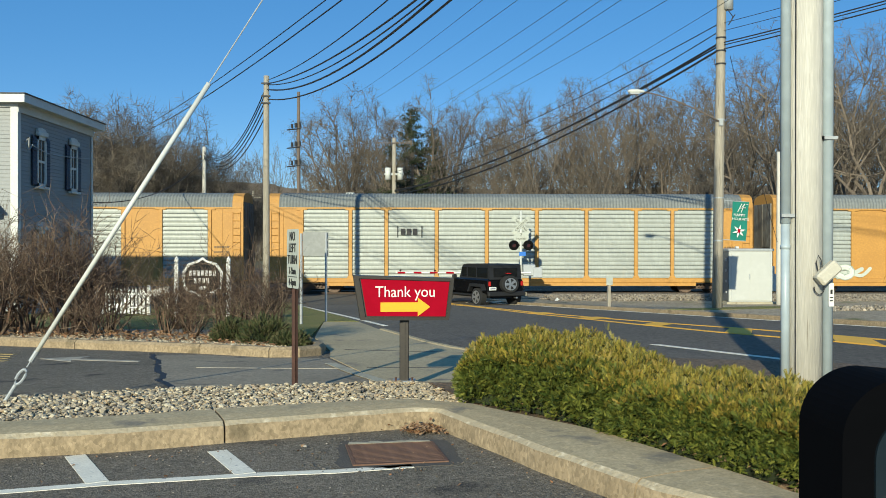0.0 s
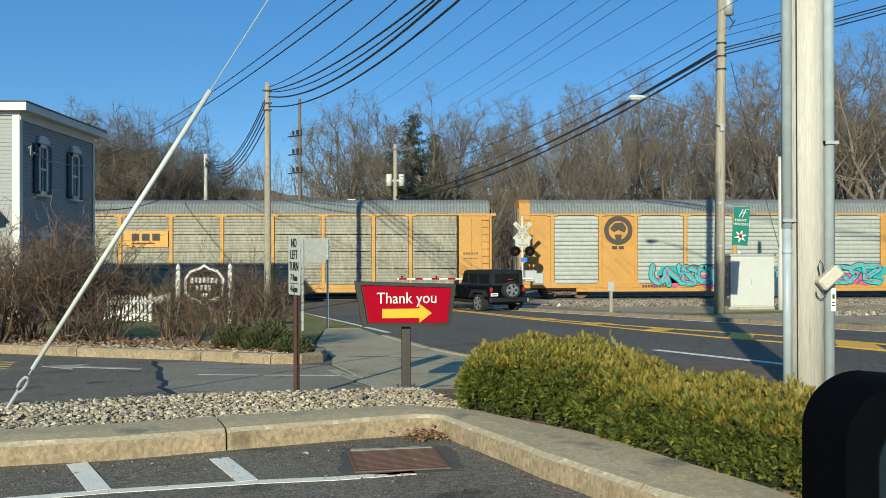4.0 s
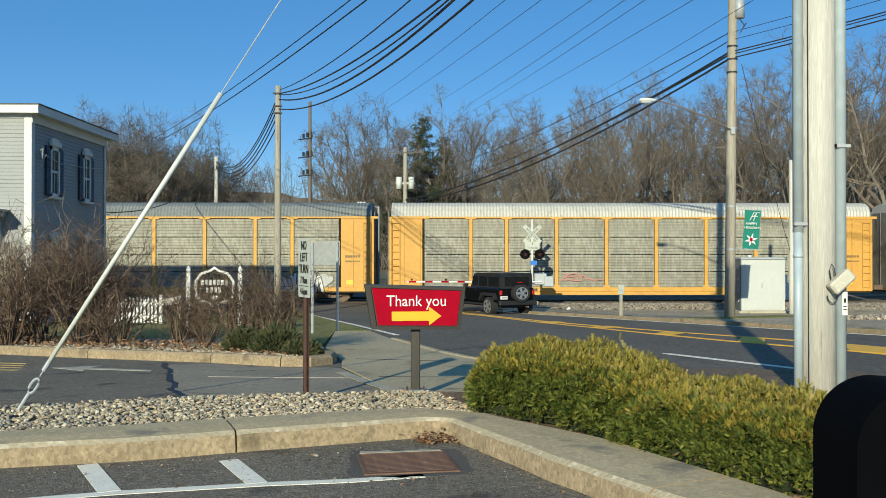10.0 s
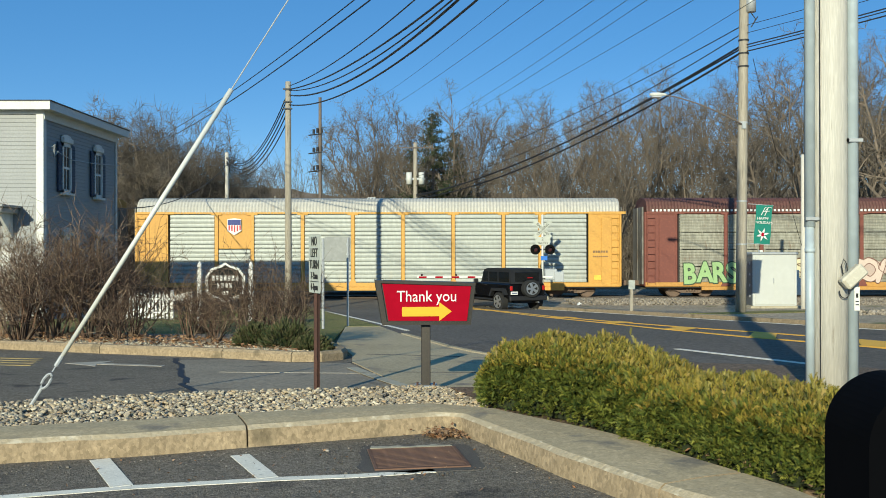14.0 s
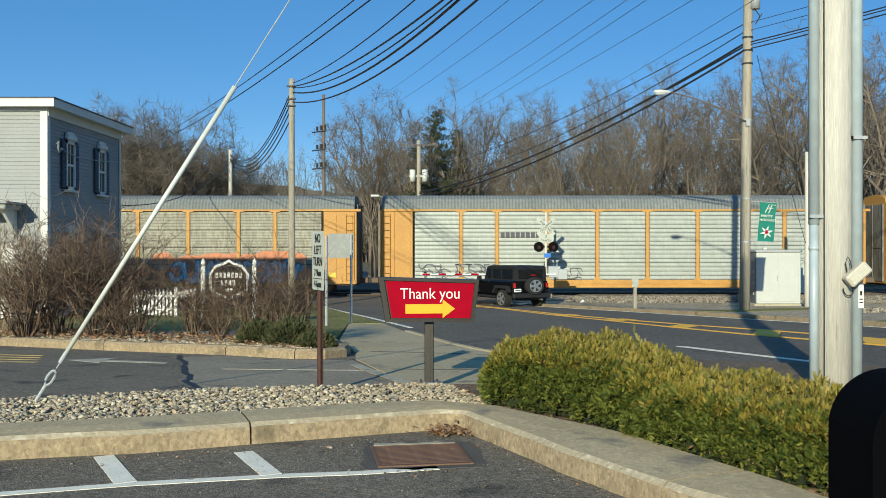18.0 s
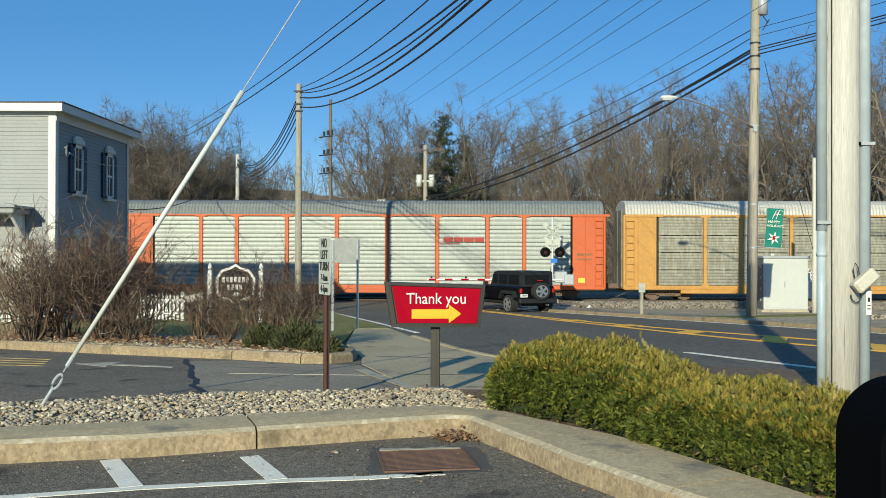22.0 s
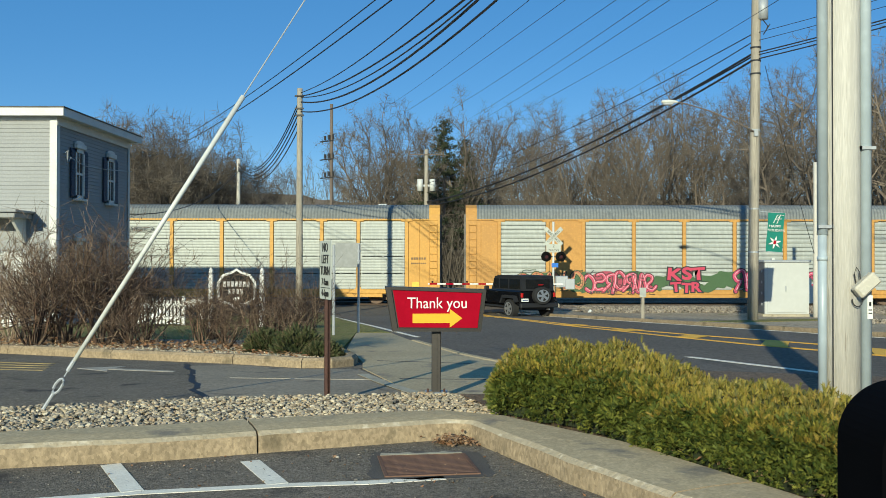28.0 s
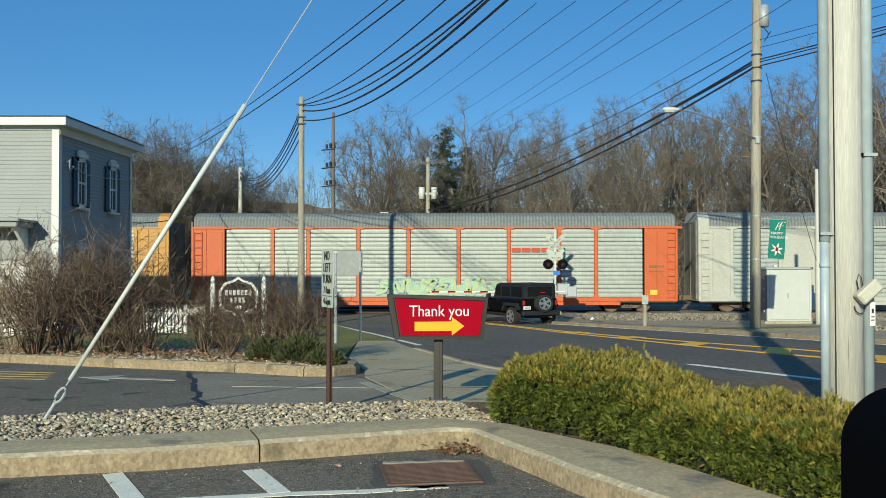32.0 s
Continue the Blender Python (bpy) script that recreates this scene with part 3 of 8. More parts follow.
solo("lane_seam", strip([(-2.67, 11.14), (-1.7, 11.02), (-0.63, 10.92)], 0.025, 0.007), LINE_WORN, "pale worn seam line in the lane", "road marking", kind="structure")
solo("joint_line", strip([(-0.3, 9.3), (-0.75, 10.5), (-1.1, 11.6)], 0.14, 0.016), CONCRETE, "crumbled concrete joint of the pavement", "joint", kind="structure")
solo("joint_line", strip([(-0.6, 11.0), (0.6, 10.9)], 0.03, 0.016), TAR_SEAL, "pavement joint", "joint", kind="structure")
solo("joint_line", strip([(-1.1, 13.9), (0.3, 13.4)], 0.03, 0.016), TAR_SEAL, "pavement joint", "joint", kind="structure")
kerb("road_kerb", [(-0.85, 19.8), (0.06, 15.7), (0.5, 14.2), (0.95, 13.1)], 0.14, 0.03, "flush pale kerb along the driveway mouth", PAVING)
grit = Mesh()
for k in range(420):
    near_kerb = wob.random() < 0.5
    x = wob.uniform(-3.2, 1.0)
    y = (6.35 + (x + 1.36) * 0.38 - abs(wob.gauss(0, 0.12)) if x < 0.1 else 6.9 - (x - 0.1) * 2.0 - abs(wob.gauss(0, 0.2))) if near_kerb else wob.uniform(4.6, 6.4)
    if abs(x + 0.15) < 0.34 and abs(y - 6.15) < 0.34:
        continue
    q = abs(wob.gauss(0, 0.002)) + 0.002 + (0.008 if wob.random() < 0.02 else 0)
    grit.box(x - q, x + q, y - q * 0.8, y + q * 0.8, 0.0, q * 1.1, q * 0.4)
solo("grit", grit, island_paint("grit_tones", [(0.1, 0.09, 0.08), (0.2, 0.18, 0.15), (0.36, 0.32, 0.26), (0.16, 0.13, 0.1), (0.5, 0.45, 0.38)], 0.9), "small pebbles and crumbs on the asphalt", "grit", "", "stuff")
# ballast shoulder of loose stones before the tracks
heap = Mesh()
for k in range(6500):
    u = wob.random()
    x, y = 6.5 + u * 34, 45.9 + wob.gauss(0, 0.45) - 1.2 * max(0, u - 0.3)
    q = wob.uniform(0.035, 0.075)
    rot = Matrix.LocRotScale((x, y, -1.33 + 0.22 * math.exp(-((y - 46.2) / 0.7) ** 2)), Euler((wob.uniform(-1, 1), wob.uniform(-1, 1), wob.uniform(0, 6))), (q, q * 0.8, q * 0.7))
    b = Mesh().box(-1, 1, -1, 1, -1, 1, 0.5)
    heap.add([rot @ Vector(p) for p in b.v], b.f)
solo("loose_ballast", heap, island_paint("loose_ballast_stones", [(0.22, 0.19, 0.15), (0.4, 0.34, 0.26), (0.3, 0.25, 0.19), (0.16, 0.135, 0.11), (0.5, 0.43, 0.34)], 0.95), "pale loose ballast stones beside the tracks", "stones", "", "stuff")

# ---- freight train ----
CAR_LEN, CAR_Y = 27.15, 51.1
BAYS = [1.85, 4.55, 6.55, 9.35, 12.15, 14.95, 17.75, 20.55, 22.6, 25.3]
SILL, CHORD, ROOF = 0.62, 4.72, 5.62          # heights over the rail
Z0 = RAIL_TOP
YEL_OCHRE = paint("ochre_car_paint", (0.52, 0.27, 0.06), (0.42, 0.21, 0.048), 0.6, big=0.6, fine=9, bump=0.05, c3=(0.35, 0.17, 0.06), spots=0.68)
YEL_BRIGHT = paint("yellow_car_paint", (0.6, 0.32, 0.06), (0.5, 0.26, 0.05), 0.6, big=0.6, fine=9, bump=0.05, c3=(0.3, 0.15, 0.05), spots=0.7)
ORANGE = paint("orange_car_paint", (0.54, 0.105, 0.026), (0.45, 0.088, 0.022), 0.6, big=0.6, fine=9, bump=0.05)
BROWN_RED = paint("oxide_red_car_paint", (0.2, 0.06, 0.04), (0.15, 0.045, 0.032), 0.7, big=0.6, fine=9, bump=0.05)
WHITE_CAR = paint("white_car_paint", (0.46, 0.45, 0.39), (0.38, 0.37, 0.32), 0.6, big=0.6, fine=9, bump=0.05, c3=(0.4, 0.36, 0.3), spots=0.68)
MINT = paint("pale_zinc_panel", (0.4, 0.425, 0.39), (0.325, 0.345, 0.318), 0.55, 0.1, big=0.5, fine=6, bump=0.05, stretch=(1.2, 1, 0.35), c3=(0.38, 0.38, 0.33), spots=0.63)
ZINC = paint("dull_zinc_panel", (0.34, 0.33, 0.265), (0.2, 0.19, 0.15), 0.65, 0.1, big=0.9, fine=5, bump=0.1, stretch=(1.6, 1, 0.5), c3=(0.2, 0.15, 0.1), spots=0.61)
ROOF_GREY = paint("grey_roof_steel", (0.215, 0.23, 0.225), (0.155, 0.168, 0.165), 0.7, 0.1, big=0.4, fine=7, bump=0.05, c3=(0.16, 0.14, 0.12), spots=0.68)
ROOF_WHITE = paint("white_roof_steel", (0.5, 0.485, 0.43), (0.42, 0.405, 0.36), 0.6, 0.1, big=0.4, fine=7, bump=0.05, c3=(0.3, 0.27, 0.22), spots=0.66)
ROOF_BROWN = paint("brown_roof_steel", (0.13, 0.05, 0.04), (0.09, 0.04, 0.03), 0.7, big=0.4, fine=7, bump=0.05)
END_GREY = paint("sooty_end_steel", (0.24, 0.235, 0.21), (0.13, 0.12, 0.105), 0.8, 0.1, big=0.8, fine=8, bump=0.1, stretch=(1, 1, 0.3), c3=(0.1, 0.075, 0.055), spots=0.58)
# dark underframe colour, also used for the painted shade behind the panels
UNDER_SHADE = paint("underframe_and_shade", (0.03, 0.026, 0.023), (0.02, 0.018, 0.017), 0.8, bump=0.1)
TRUCK_IRON = paint("rusty_truck_iron", (0.2, 0.135, 0.095), (0.12, 0.085, 0.065), 0.8, 0.2, big=3, fine=30, bump=0.2)


def roof_mesh(full_ends):
    """Arched roof of ribbed steel: one rib about every 0.3 m."""
    b = Mesh()
    prof = [(-0.02, CHORD - 0.02), (0.02, CHORD + 0.35), (0.16, CHORD + 0.62), (0.5, CHORD + 0.8), (1.5, ROOF), (2.5, CHORD + 0.8), (2.84, CHORD + 0.62), (2.98, CHORD + 0.35), (3.02, CHORD - 0.02)]
    a, e = (0.55, CAR_LEN - 0.55) if full_ends else (0.12, CAR_LEN - 0.12)
    n = 300
    verts, faces = [], []
    for i in range(n + 1):
        x = a + (e - a) * i / n
        up = 0.035 if i % 2 else 0.0
        verts += [(x, y - up * (1 if y < 1.5 else -1) * (1 if 0.1 > y or y > 2.9 else 0.4), z + up * (0 if z < CHORD + 0.3 else 1)) for y, z in prof]
    k = len(prof)
    for i in range(n):
        faces += [(i * k + j, i * k + j + 1, (i + 1) * k + j + 1, (i + 1) * k + j) for j in range(k - 1)]
    faces += [tuple(range(k)), tuple(range(n * k + k - 1, n * k - 1, -1))]
    return b.add(verts, faces)


def end_mesh(full):
    """End frame with its corner, as high as the roof on the newer cars."""
    b = Mesh()
    if full:
        prof = [(-0.035, SILL), (-0.035, CHORD + 0.3), (0.12, CHORD + 0.66), (0.5, CHORD + 0.84), (1.5, ROOF + 0.03), (2.5, CHORD + 0.84), (2.88, CHORD + 0.66), (3.035, CHORD + 0.3), (3.035, SILL)]
        b.slab(prof, 0.0, 0.6, "x")
    else:
        b.box(0.0, 0.12, -0.02, 3.02, SILL, CHORD + 0.05, 0.02)
    return b


def ribbed(x0, x1, z0, z1, pitch, depth, y=0.0):
    """Corrugated sheet with lengthwise ribs."""
    b = Mesh()
    n = max(2, round((z1 - z0) / pitch))
    p = (z1 - z0) / n
    prof = []
    for i in range(n):
        z = z0 + i * p
        prof += [(y, z), (y - depth * 0.15, z + p * 0.38), (y, z + p * 0.76), (y + depth, z + p * 0.79), (y + depth, z + p * 0.97)]
    prof.append((y, z1))
    k = len(prof)
    verts = [(x0, yy, z) for yy, z in prof] + [(x1, yy, z) for yy, z in prof]
    return b.add(verts, [(i, k + i, k + i + 1, i + 1) for i in range(k - 1)])


SHARED = {}


def shared(key, make, material):
    if key not in SHARED:
        SHARED[key] = data_of(key[0], make(), material)
    return SHARED[key]


def wheel_mesh():
    b = Mesh()
    b.path([(0, -0.07, 0), (0, 0.07, 0)], 0.46, 20)
    b.path([(0, 0.07, 0), (0, 0.11, 0)], 0.5, 20)
    b.path([(0, -0.1, 0), (0, -0.07, 0)], 0.12, 10)
    return b


def side_frame_mesh():
    b = Mesh()
    b.slab([(-1.25, 0.5), (-0.75, 0.74), (0.75, 0.74), (1.25, 0.5), (1.25, 0.36), (0.85, 0.36), (0.5, 0.22), (-0.5, 0.22), (-0.85, 0.36), (-1.25, 0.36)], 0.32, 0.44, "y")
    for x in (-0.18, 0, 0.18):
        b.path([(x, 0.28, 0.3), (x, 0.28, 0.58)], 0.06, 8)
    return b


def ladder_mesh(h0, h1):
    b = Mesh()
    for x in (0.0, 0.42):
        b.path([(x, -0.08, h0), (x, -0.08, h1)], 0.018, 5)
    n = int((h1 - h0) / 0.42)
    for i in range(n + 1):
        z = h0 + 0.1 + i * (h1 - h0 - 0.2) / n
        b.path([(0, -0.08, z), (0.42, -0.08, z)], 0.016, 5)
    return b


def autorack(style, frame_paint, panel_paint, roof_paint, label, solid=(), full=False, half=(), sill_paint=None):
    """A covered car carrier: left end at x = 0, near side at y = 0, rail at z = 0."""
    car = thing("autorack_car", label, "train car", "cars of the freight train")
    fp = frame_paint.name
    part("roof", shared(("roof", full, roof_paint.name), lambda: roof_mesh(full), roof_paint), None, car)
    for i, x in enumerate((0.0, CAR_LEN)):
        flip = Matrix.Identity(4) if i == 0 else Matrix.Translation((CAR_LEN, 3, 0)) @ Matrix.Rotation(math.pi, 4, "Z")
        part("end_frame", shared(("end_frame", full, fp), lambda: end_mesh(full), frame_paint), None, car, m=flip)
        part("end_screen", shared(("end_screen",), lambda: Mesh().box(-0.05, 0.0, 0.22, 2.78, SILL + 0.1, CHORD + 0.35, 0.01).box(-0.09, -0.05, 0.22, 0.3, SILL + 0.1, CHORD + 0.35).box(-0.09, -0.05, 1.46, 1.54, SILL + 0.1, CHORD + 0.35).box(-0.08, -0.05, 0.3, 1.46, 2.6, 2.68), END_GREY), None, car, "grey corrugated end doors", m=flip)
    # end door sections of the near side
    for a, e in ((0.12, BAYS[0]), (BAYS[-1], CAR_LEN - 0.12)):
        key = ("end_door", round(e - a, 3), fp, full)
        def door(a=a, e=e):
            b = Mesh().box(0, e - a, 0.0, 0.09, SILL, CHORD, 0.015)
            w = e - a
            b.box(w * 0.38, w * 0.38 + 0.05, -0.03, 0.0, SILL, CHORD)
            b.box(w * 0.42, w - 0.1, -0.025, 0.0, SILL + 0.15, CHORD - 0.25, 0.01)
            if not full:
                b.box(0, w + 0.35 * (a < 1), -0.06, 0.02, CHORD - 0.06, CHORD + 0.08, 0.01)
            return b
        part("end_door", shared(key, door, frame_paint), None, car, m=Matrix.Translation((a, 0, 0)))
    for x in (0.16, CAR_LEN - 0.58):
        part("ladder", shared(("ladder", fp), lambda: ladder_mesh(SILL + 0.1, CHORD - 0.2), frame_paint), None, car, m=Matrix.Translation((x, 0, 0)))
    # bays
    for k in range(9):
        a, e = BAYS[k] + 0.12, BAYS[k + 1] - 0.12
        w = round(e - a, 3)
        if k in solid:
            part("solid_panel", shared(("solid_panel", w, fp), lambda: Mesh().box(-0.12, w + 0.12, 0.005, 0.06, SILL + 0.2, CHORD, 0.01), frame_paint), None, car, m=Matrix.Translation((a, 0, 0)))
            continue
        if k in half:
            part("solid_panel", shared(("half_panel", w, fp), lambda: Mesh().box(-0.12, w + 0.12, 0.005, 0.06, 2.75, CHORD, 0.01), frame_paint), None, car, m=Matrix.Translation((a, 0, 0)))
        def panel():
            top = 2.72 if k in half else CHORD - 0.05
            if style == "tiers":
                b = Mesh()
                edges = [SILL + 0.22, 1.72, 2.68, 3.64, CHORD - 0.05]
                for lo, hi in zip(edges, edges[1:]):
                    if hi > top + 0.1:
                        continue
                    q = ribbed(0, w, lo + 0.018, hi - 0.018, 0.16, 0.04)
                    b.add(q.v, q.f)
                    for x in (0.04, w / 2, w - 0.1):
                        b.box(x, x + 0.06, -0.025, 0.02, lo - 0.05, lo + 0.05)
                return b
            b = ribbed(0, w, SILL + 0.24, top, 0.245, 0.09, -0.02)
            return b
        key = ("side_panel", w, style, panel_paint.name, k in half)
        part("side_panel", shared(key, panel, panel_paint), None, car, m=Matrix.Translation((a, 0, 0)))
    for x in BAYS[1:-1] if not full else BAYS:
        def post():
            b = Mesh().box(-0.1, 0.1, -0.07, 0.05, SILL, CHORD, 0.015)
            b.slab([(-0.3, SILL), (0.3, SILL), (0.13, SILL + 0.35), (-0.13, SILL + 0.35)], -0.075, -0.03, "y")
            b.box(-0.3, 0.3, -0.075, -0.02, CHORD - 0.1, CHORD, 0.01)
            return b
        part("post", shared(("post", fp), post, frame_paint), None, car, m=Matrix.Translation((x, 0, 0)))
    part("side_sill", shared(("side_sill", (sill_paint or frame_paint).name), lambda: Mesh().box(0.05, CAR_LEN - 0.05, -0.05, 0.1, SILL - 0.02, SILL + 0.22, 0.015).box(3.2, CAR_LEN - 3.2, -0.03, 0.1, SILL - 0.22, SILL - 0.02, 0.01), sill_paint or frame_paint), None, car)
    part("top_chord", shared(("top_chord", fp), lambda: Mesh().box(0.1, CAR_LEN - 0.1, -0.05, 0.06, CHORD - 0.04, CHORD + 0.06, 0.015), frame_paint), None, car)
    # added near-black sheet: stands in for the shaded hollow behind the panel gaps
    part("inner_wall", shared(("inner_wall",), lambda: Mesh().box(BAYS[0] + 0.05, BAYS[-1] - 0.05, 0.12, 0.16, SILL + 0.1, CHORD - 0.02), UNDER_SHADE), None, car)
    part("far_side", shared(("far_side", panel_paint.name), lambda: Mesh().box(0.1, CAR_LEN - 0.1, 2.94, 3.0, SILL, CHORD), panel_paint), None, car)
    part("deck", shared(("deck",), lambda: Mesh().box(0.1, CAR_LEN - 0.1, 0.1, 2.9, SILL - 0.1, SILL + 0.05).box(4.2, CAR_LEN - 4.2, 0.9, 2.1, 0.35, SILL - 0.1), UNDER_SHADE), None, car)
    for x in (-0.55, CAR_LEN - 0.05):
        part("coupler", shared(("coupler",), lambda: Mesh().box(0, 0.6, 1.3, 1.7, 0.62, 0.92, 0.04), TRUCK_IRON), None, car, m=Matrix.Translation((x, 0, 0)))
    for x in (2.7, CAR_LEN - 2.7):
        truck = part("truck", shared(("truck",), side_frame_mesh, TRUCK_IRON), None, car, m=Matrix.Translation((x, 0.2, 0)))
        for dx in (-0.88, 0.88):
            for dy in (0.58, 2.02):
                part("wheel", shared(("wheel",), wheel_mesh, TRUCK_IRON), None, truck, m=Matrix.Translation((dx, dy, 0.46)))
    return car


TRAIN = []          # (number in the train, car)
# couplers pulled out or pushed in a little
SLACK = {0: 0.1, 3: -0.26, 5: -0.1, 6: -0.08, 7: 0.35, 10: -0.16, 13: -0.05, 14: 0.25, 15: 0.22, 16: 0.25, 17: -0.08, 18: -0.26, 19: -0.14}


def add_car(k, *args, **kw):
    car = autorack(*args, **kw)
    TRAIN.append((k, car))
    return car


def travel(k, t):
    """Where the left end of car k is at t seconds."""
    return -8.39 + 17.734 * t - 0.00493 * t * t - 28.43 * k + SLACK.get(k, 0.0)


OCHRE_L = "ochre yellow autorack car with pale ribbed side panels"
GREY_L = "yellow framed autorack car with dull grey zinc panels"
SILV_L = "yellow framed autorack car with bright silver ribbed panels"
CARS = {}
for k, args, kw in (
    (-1, ("ribs", YEL_OCHRE, MINT, ROOF_GREY, OCHRE_L), dict(solid=(1, 7), full=True)),
    (0, ("ribs", YEL_OCHRE, MINT, ROOF_GREY, OCHRE_L), dict(full=True)),
    (1, ("ribs", YEL_OCHRE, MINT, ROOF_GREY, OCHRE_L), dict(solid=(1, 7), full=True)),
    (2, ("ribs", YEL_OCHRE, MINT, ROOF_GREY, "ochre autorack car with a round dark emblem and teal graffiti"), dict(solid=(1, 7), full=True)),
    (3, ("tiers", YEL_OCHRE, ZINC, ROOF_GREY, "yellow framed autorack car with an orange plate and black graffiti"), {}),
    (4, ("tiers", YEL_BRIGHT, ZINC, ROOF_GREY, "yellow framed autorack car with round blue cross emblems"), {}),
    (5, ("tiers", YEL_BRIGHT, ZINC, ROOF_WHITE, "yellow framed autorack car with a white roof"), {}),
    (6, ("tiers", YEL_BRIGHT, ZINC, ROOF_WHITE, "yellow framed autorack car with a white roof"), {}),
    (7, ("tiers", YEL_BRIGHT, ZINC, ROOF_GREY, GREY_L), {}),
    (8, ("tiers", BROWN_RED, ZINC, ROOF_BROWN, "oxide red autorack car with grey panels and a brown roof"), {"sill_paint": YEL_OCHRE}),
    (9, ("ribs", YEL_BRIGHT, MINT, ROOF_WHITE, "bright yellow autorack car with a shield emblem"), dict(half=(1,))),
    (10, ("ribs", YEL_OCHRE, MINT, ROOF_GREY, "ochre autorack car with a round emblem and white graffiti"), dict(solid=(1, 7), full=True)),
    (11, ("ribs", YEL_OCHRE, MINT, ROOF_GREY, SILV_L), {}),
    (12, ("tiers", YEL_OCHRE, ZINC, ROOF_GREY, "yellow framed grey autorack car with orange and blue graffiti"), {}),
    (13, ("tiers", YEL_OCHRE, ZINC, ROOF_WHITE, GREY_L), {}),
    (14, ("ribs", ORANGE, MINT, ROOF_GREY, "orange autorack car with pale ribbed panels"), {}),
    (15, ("ribs", YEL_OCHRE, MINT, ROOF_GREY, "yellow framed autorack car with black and red graffiti"), {}),
    (16, ("ribs", YEL_OCHRE, MINT, ROOF_GREY, "ochre autorack car with two red octagons and pink graffiti"), dict(solid=(1, 7), full=True)),
    (17, ("ribs", YEL_OCHRE, MINT, ROOF_GREY, "ochre autorack car with red and orange graffiti"), dict(solid=(1, 7), full=True)),
    (18, ("tiers", YEL_BRIGHT, MINT, ROOF_GREY, "yellow autorack car with a shield emblem and small lettering"), dict(full=True, half=(1,))),
    (19, ("ribs", WHITE_CAR, MINT, ROOF_GREY, "white autorack car with a grey roof and skull graffiti"), dict(solid=(1, 7), full=True)),
    (20, ("ribs", ORANGE, MINT, ROOF_GREY, "orange autorack car with pale panels and green graffiti"), {}),
    (21, ("ribs", YEL_OCHRE, MINT, ROOF_GREY, OCHRE_L), dict(solid=(1, 7), full=True)),
):
    CARS[k] = add_car(k, *args, **kw)


# ---- paint on the cars: emblems, plates and graffiti ----
PLAIN = {}


def colour(r, g, b):
    key = (r, g, b)
    if key not in PLAIN:
        PLAIN[key] = paint("spray_paint", key, tuple(c * 0.85 for c in key), 0.6, big=1.2, fine=14, bump=0, c3=tuple(min(1, c * 0.7 + 0.05) for c in key), spots=0.66)
    return PLAIN[key]


INK, CHALK = (0.015, 0.015, 0.018), (0.7, 0.7, 0.66)


# single strokes, each drawn in one sweep
SWEEPS = [[(0.92, 0.84), (0.5, 1), (0.1, 0.8), (0.3, 0.55), (0.75, 0.45), (0.92, 0.2), (0.5, 0), (0.05, 0.16)],
          [(0.92, 0.78), (0.5, 1), (0.1, 0.7), (0.1, 0.3), (0.5, 0), (0.92, 0.24)],
          [(0.05, 1), (0.1, 0.3), (0.5, 0), (0.85, 0.3), (0.95, 1)],
          [(0.02, 0), (0.1, 1), (0.85, 0.02), (0.96, 1)],
          [(0, 0), (0.15, 1), (0.5, 0.3), (0.85, 1), (1, 0)],
          [(0.08, 0), (0.12, 1), (0.85, 0.86), (0.7, 0.52), (0.45, 0.5), (0.97, 0)],
          [(0.45, 0.98), (0.1, 0.75), (0.1, 0.25), (0.5, 0), (0.9, 0.25), (0.9, 0.75), (0.62, 0.97)],
          [(0, 0), (0.42, 1), (0.6, 0.97), (1, 0)],
          [(0.05, 0.95), (0.9, 1), (0.15, 0.1), (0.97, 0)]]


def ribbon(pts, half, y, step=0.12):
    """A sprayed stroke of one width along pts (x, z), with round ends, as one flat sheet."""
    line = curve_points(pts, step)
    b, n = Mesh(), len(line)
    ends = []
    for i in range(n):
        d = (line[min(i + 1, n - 1)] - line[max(i - 1, 0)]).normalized()
        ends.append((line[i], d))
    first, last = ends[0], ends[-1]
    cap = [(first[0] - first[1] * half * q, first[1], w) for q, w in ((0.95, 0.3), (0.6, 0.8))]
    tail = [(last[0] + last[1] * half * q, last[1], w) for q, w in ((0.6, 0.8), (0.95, 0.3))]
    for p, d, w in cap + [(p, d, 1.0) for p, d in ends] + tail:
        q = Vector((-d.y, d.x)) * half * w
        b.v += [(p.x + q.x, y, p.y + q.y), (p.x - q.x, y, p.y - q.y)]
    m = len(b.v) // 2
    b.f = [(2 * i, 2 * i + 2, 2 * i + 3, 2 * i + 1) for i in range(m - 1)]
    return b


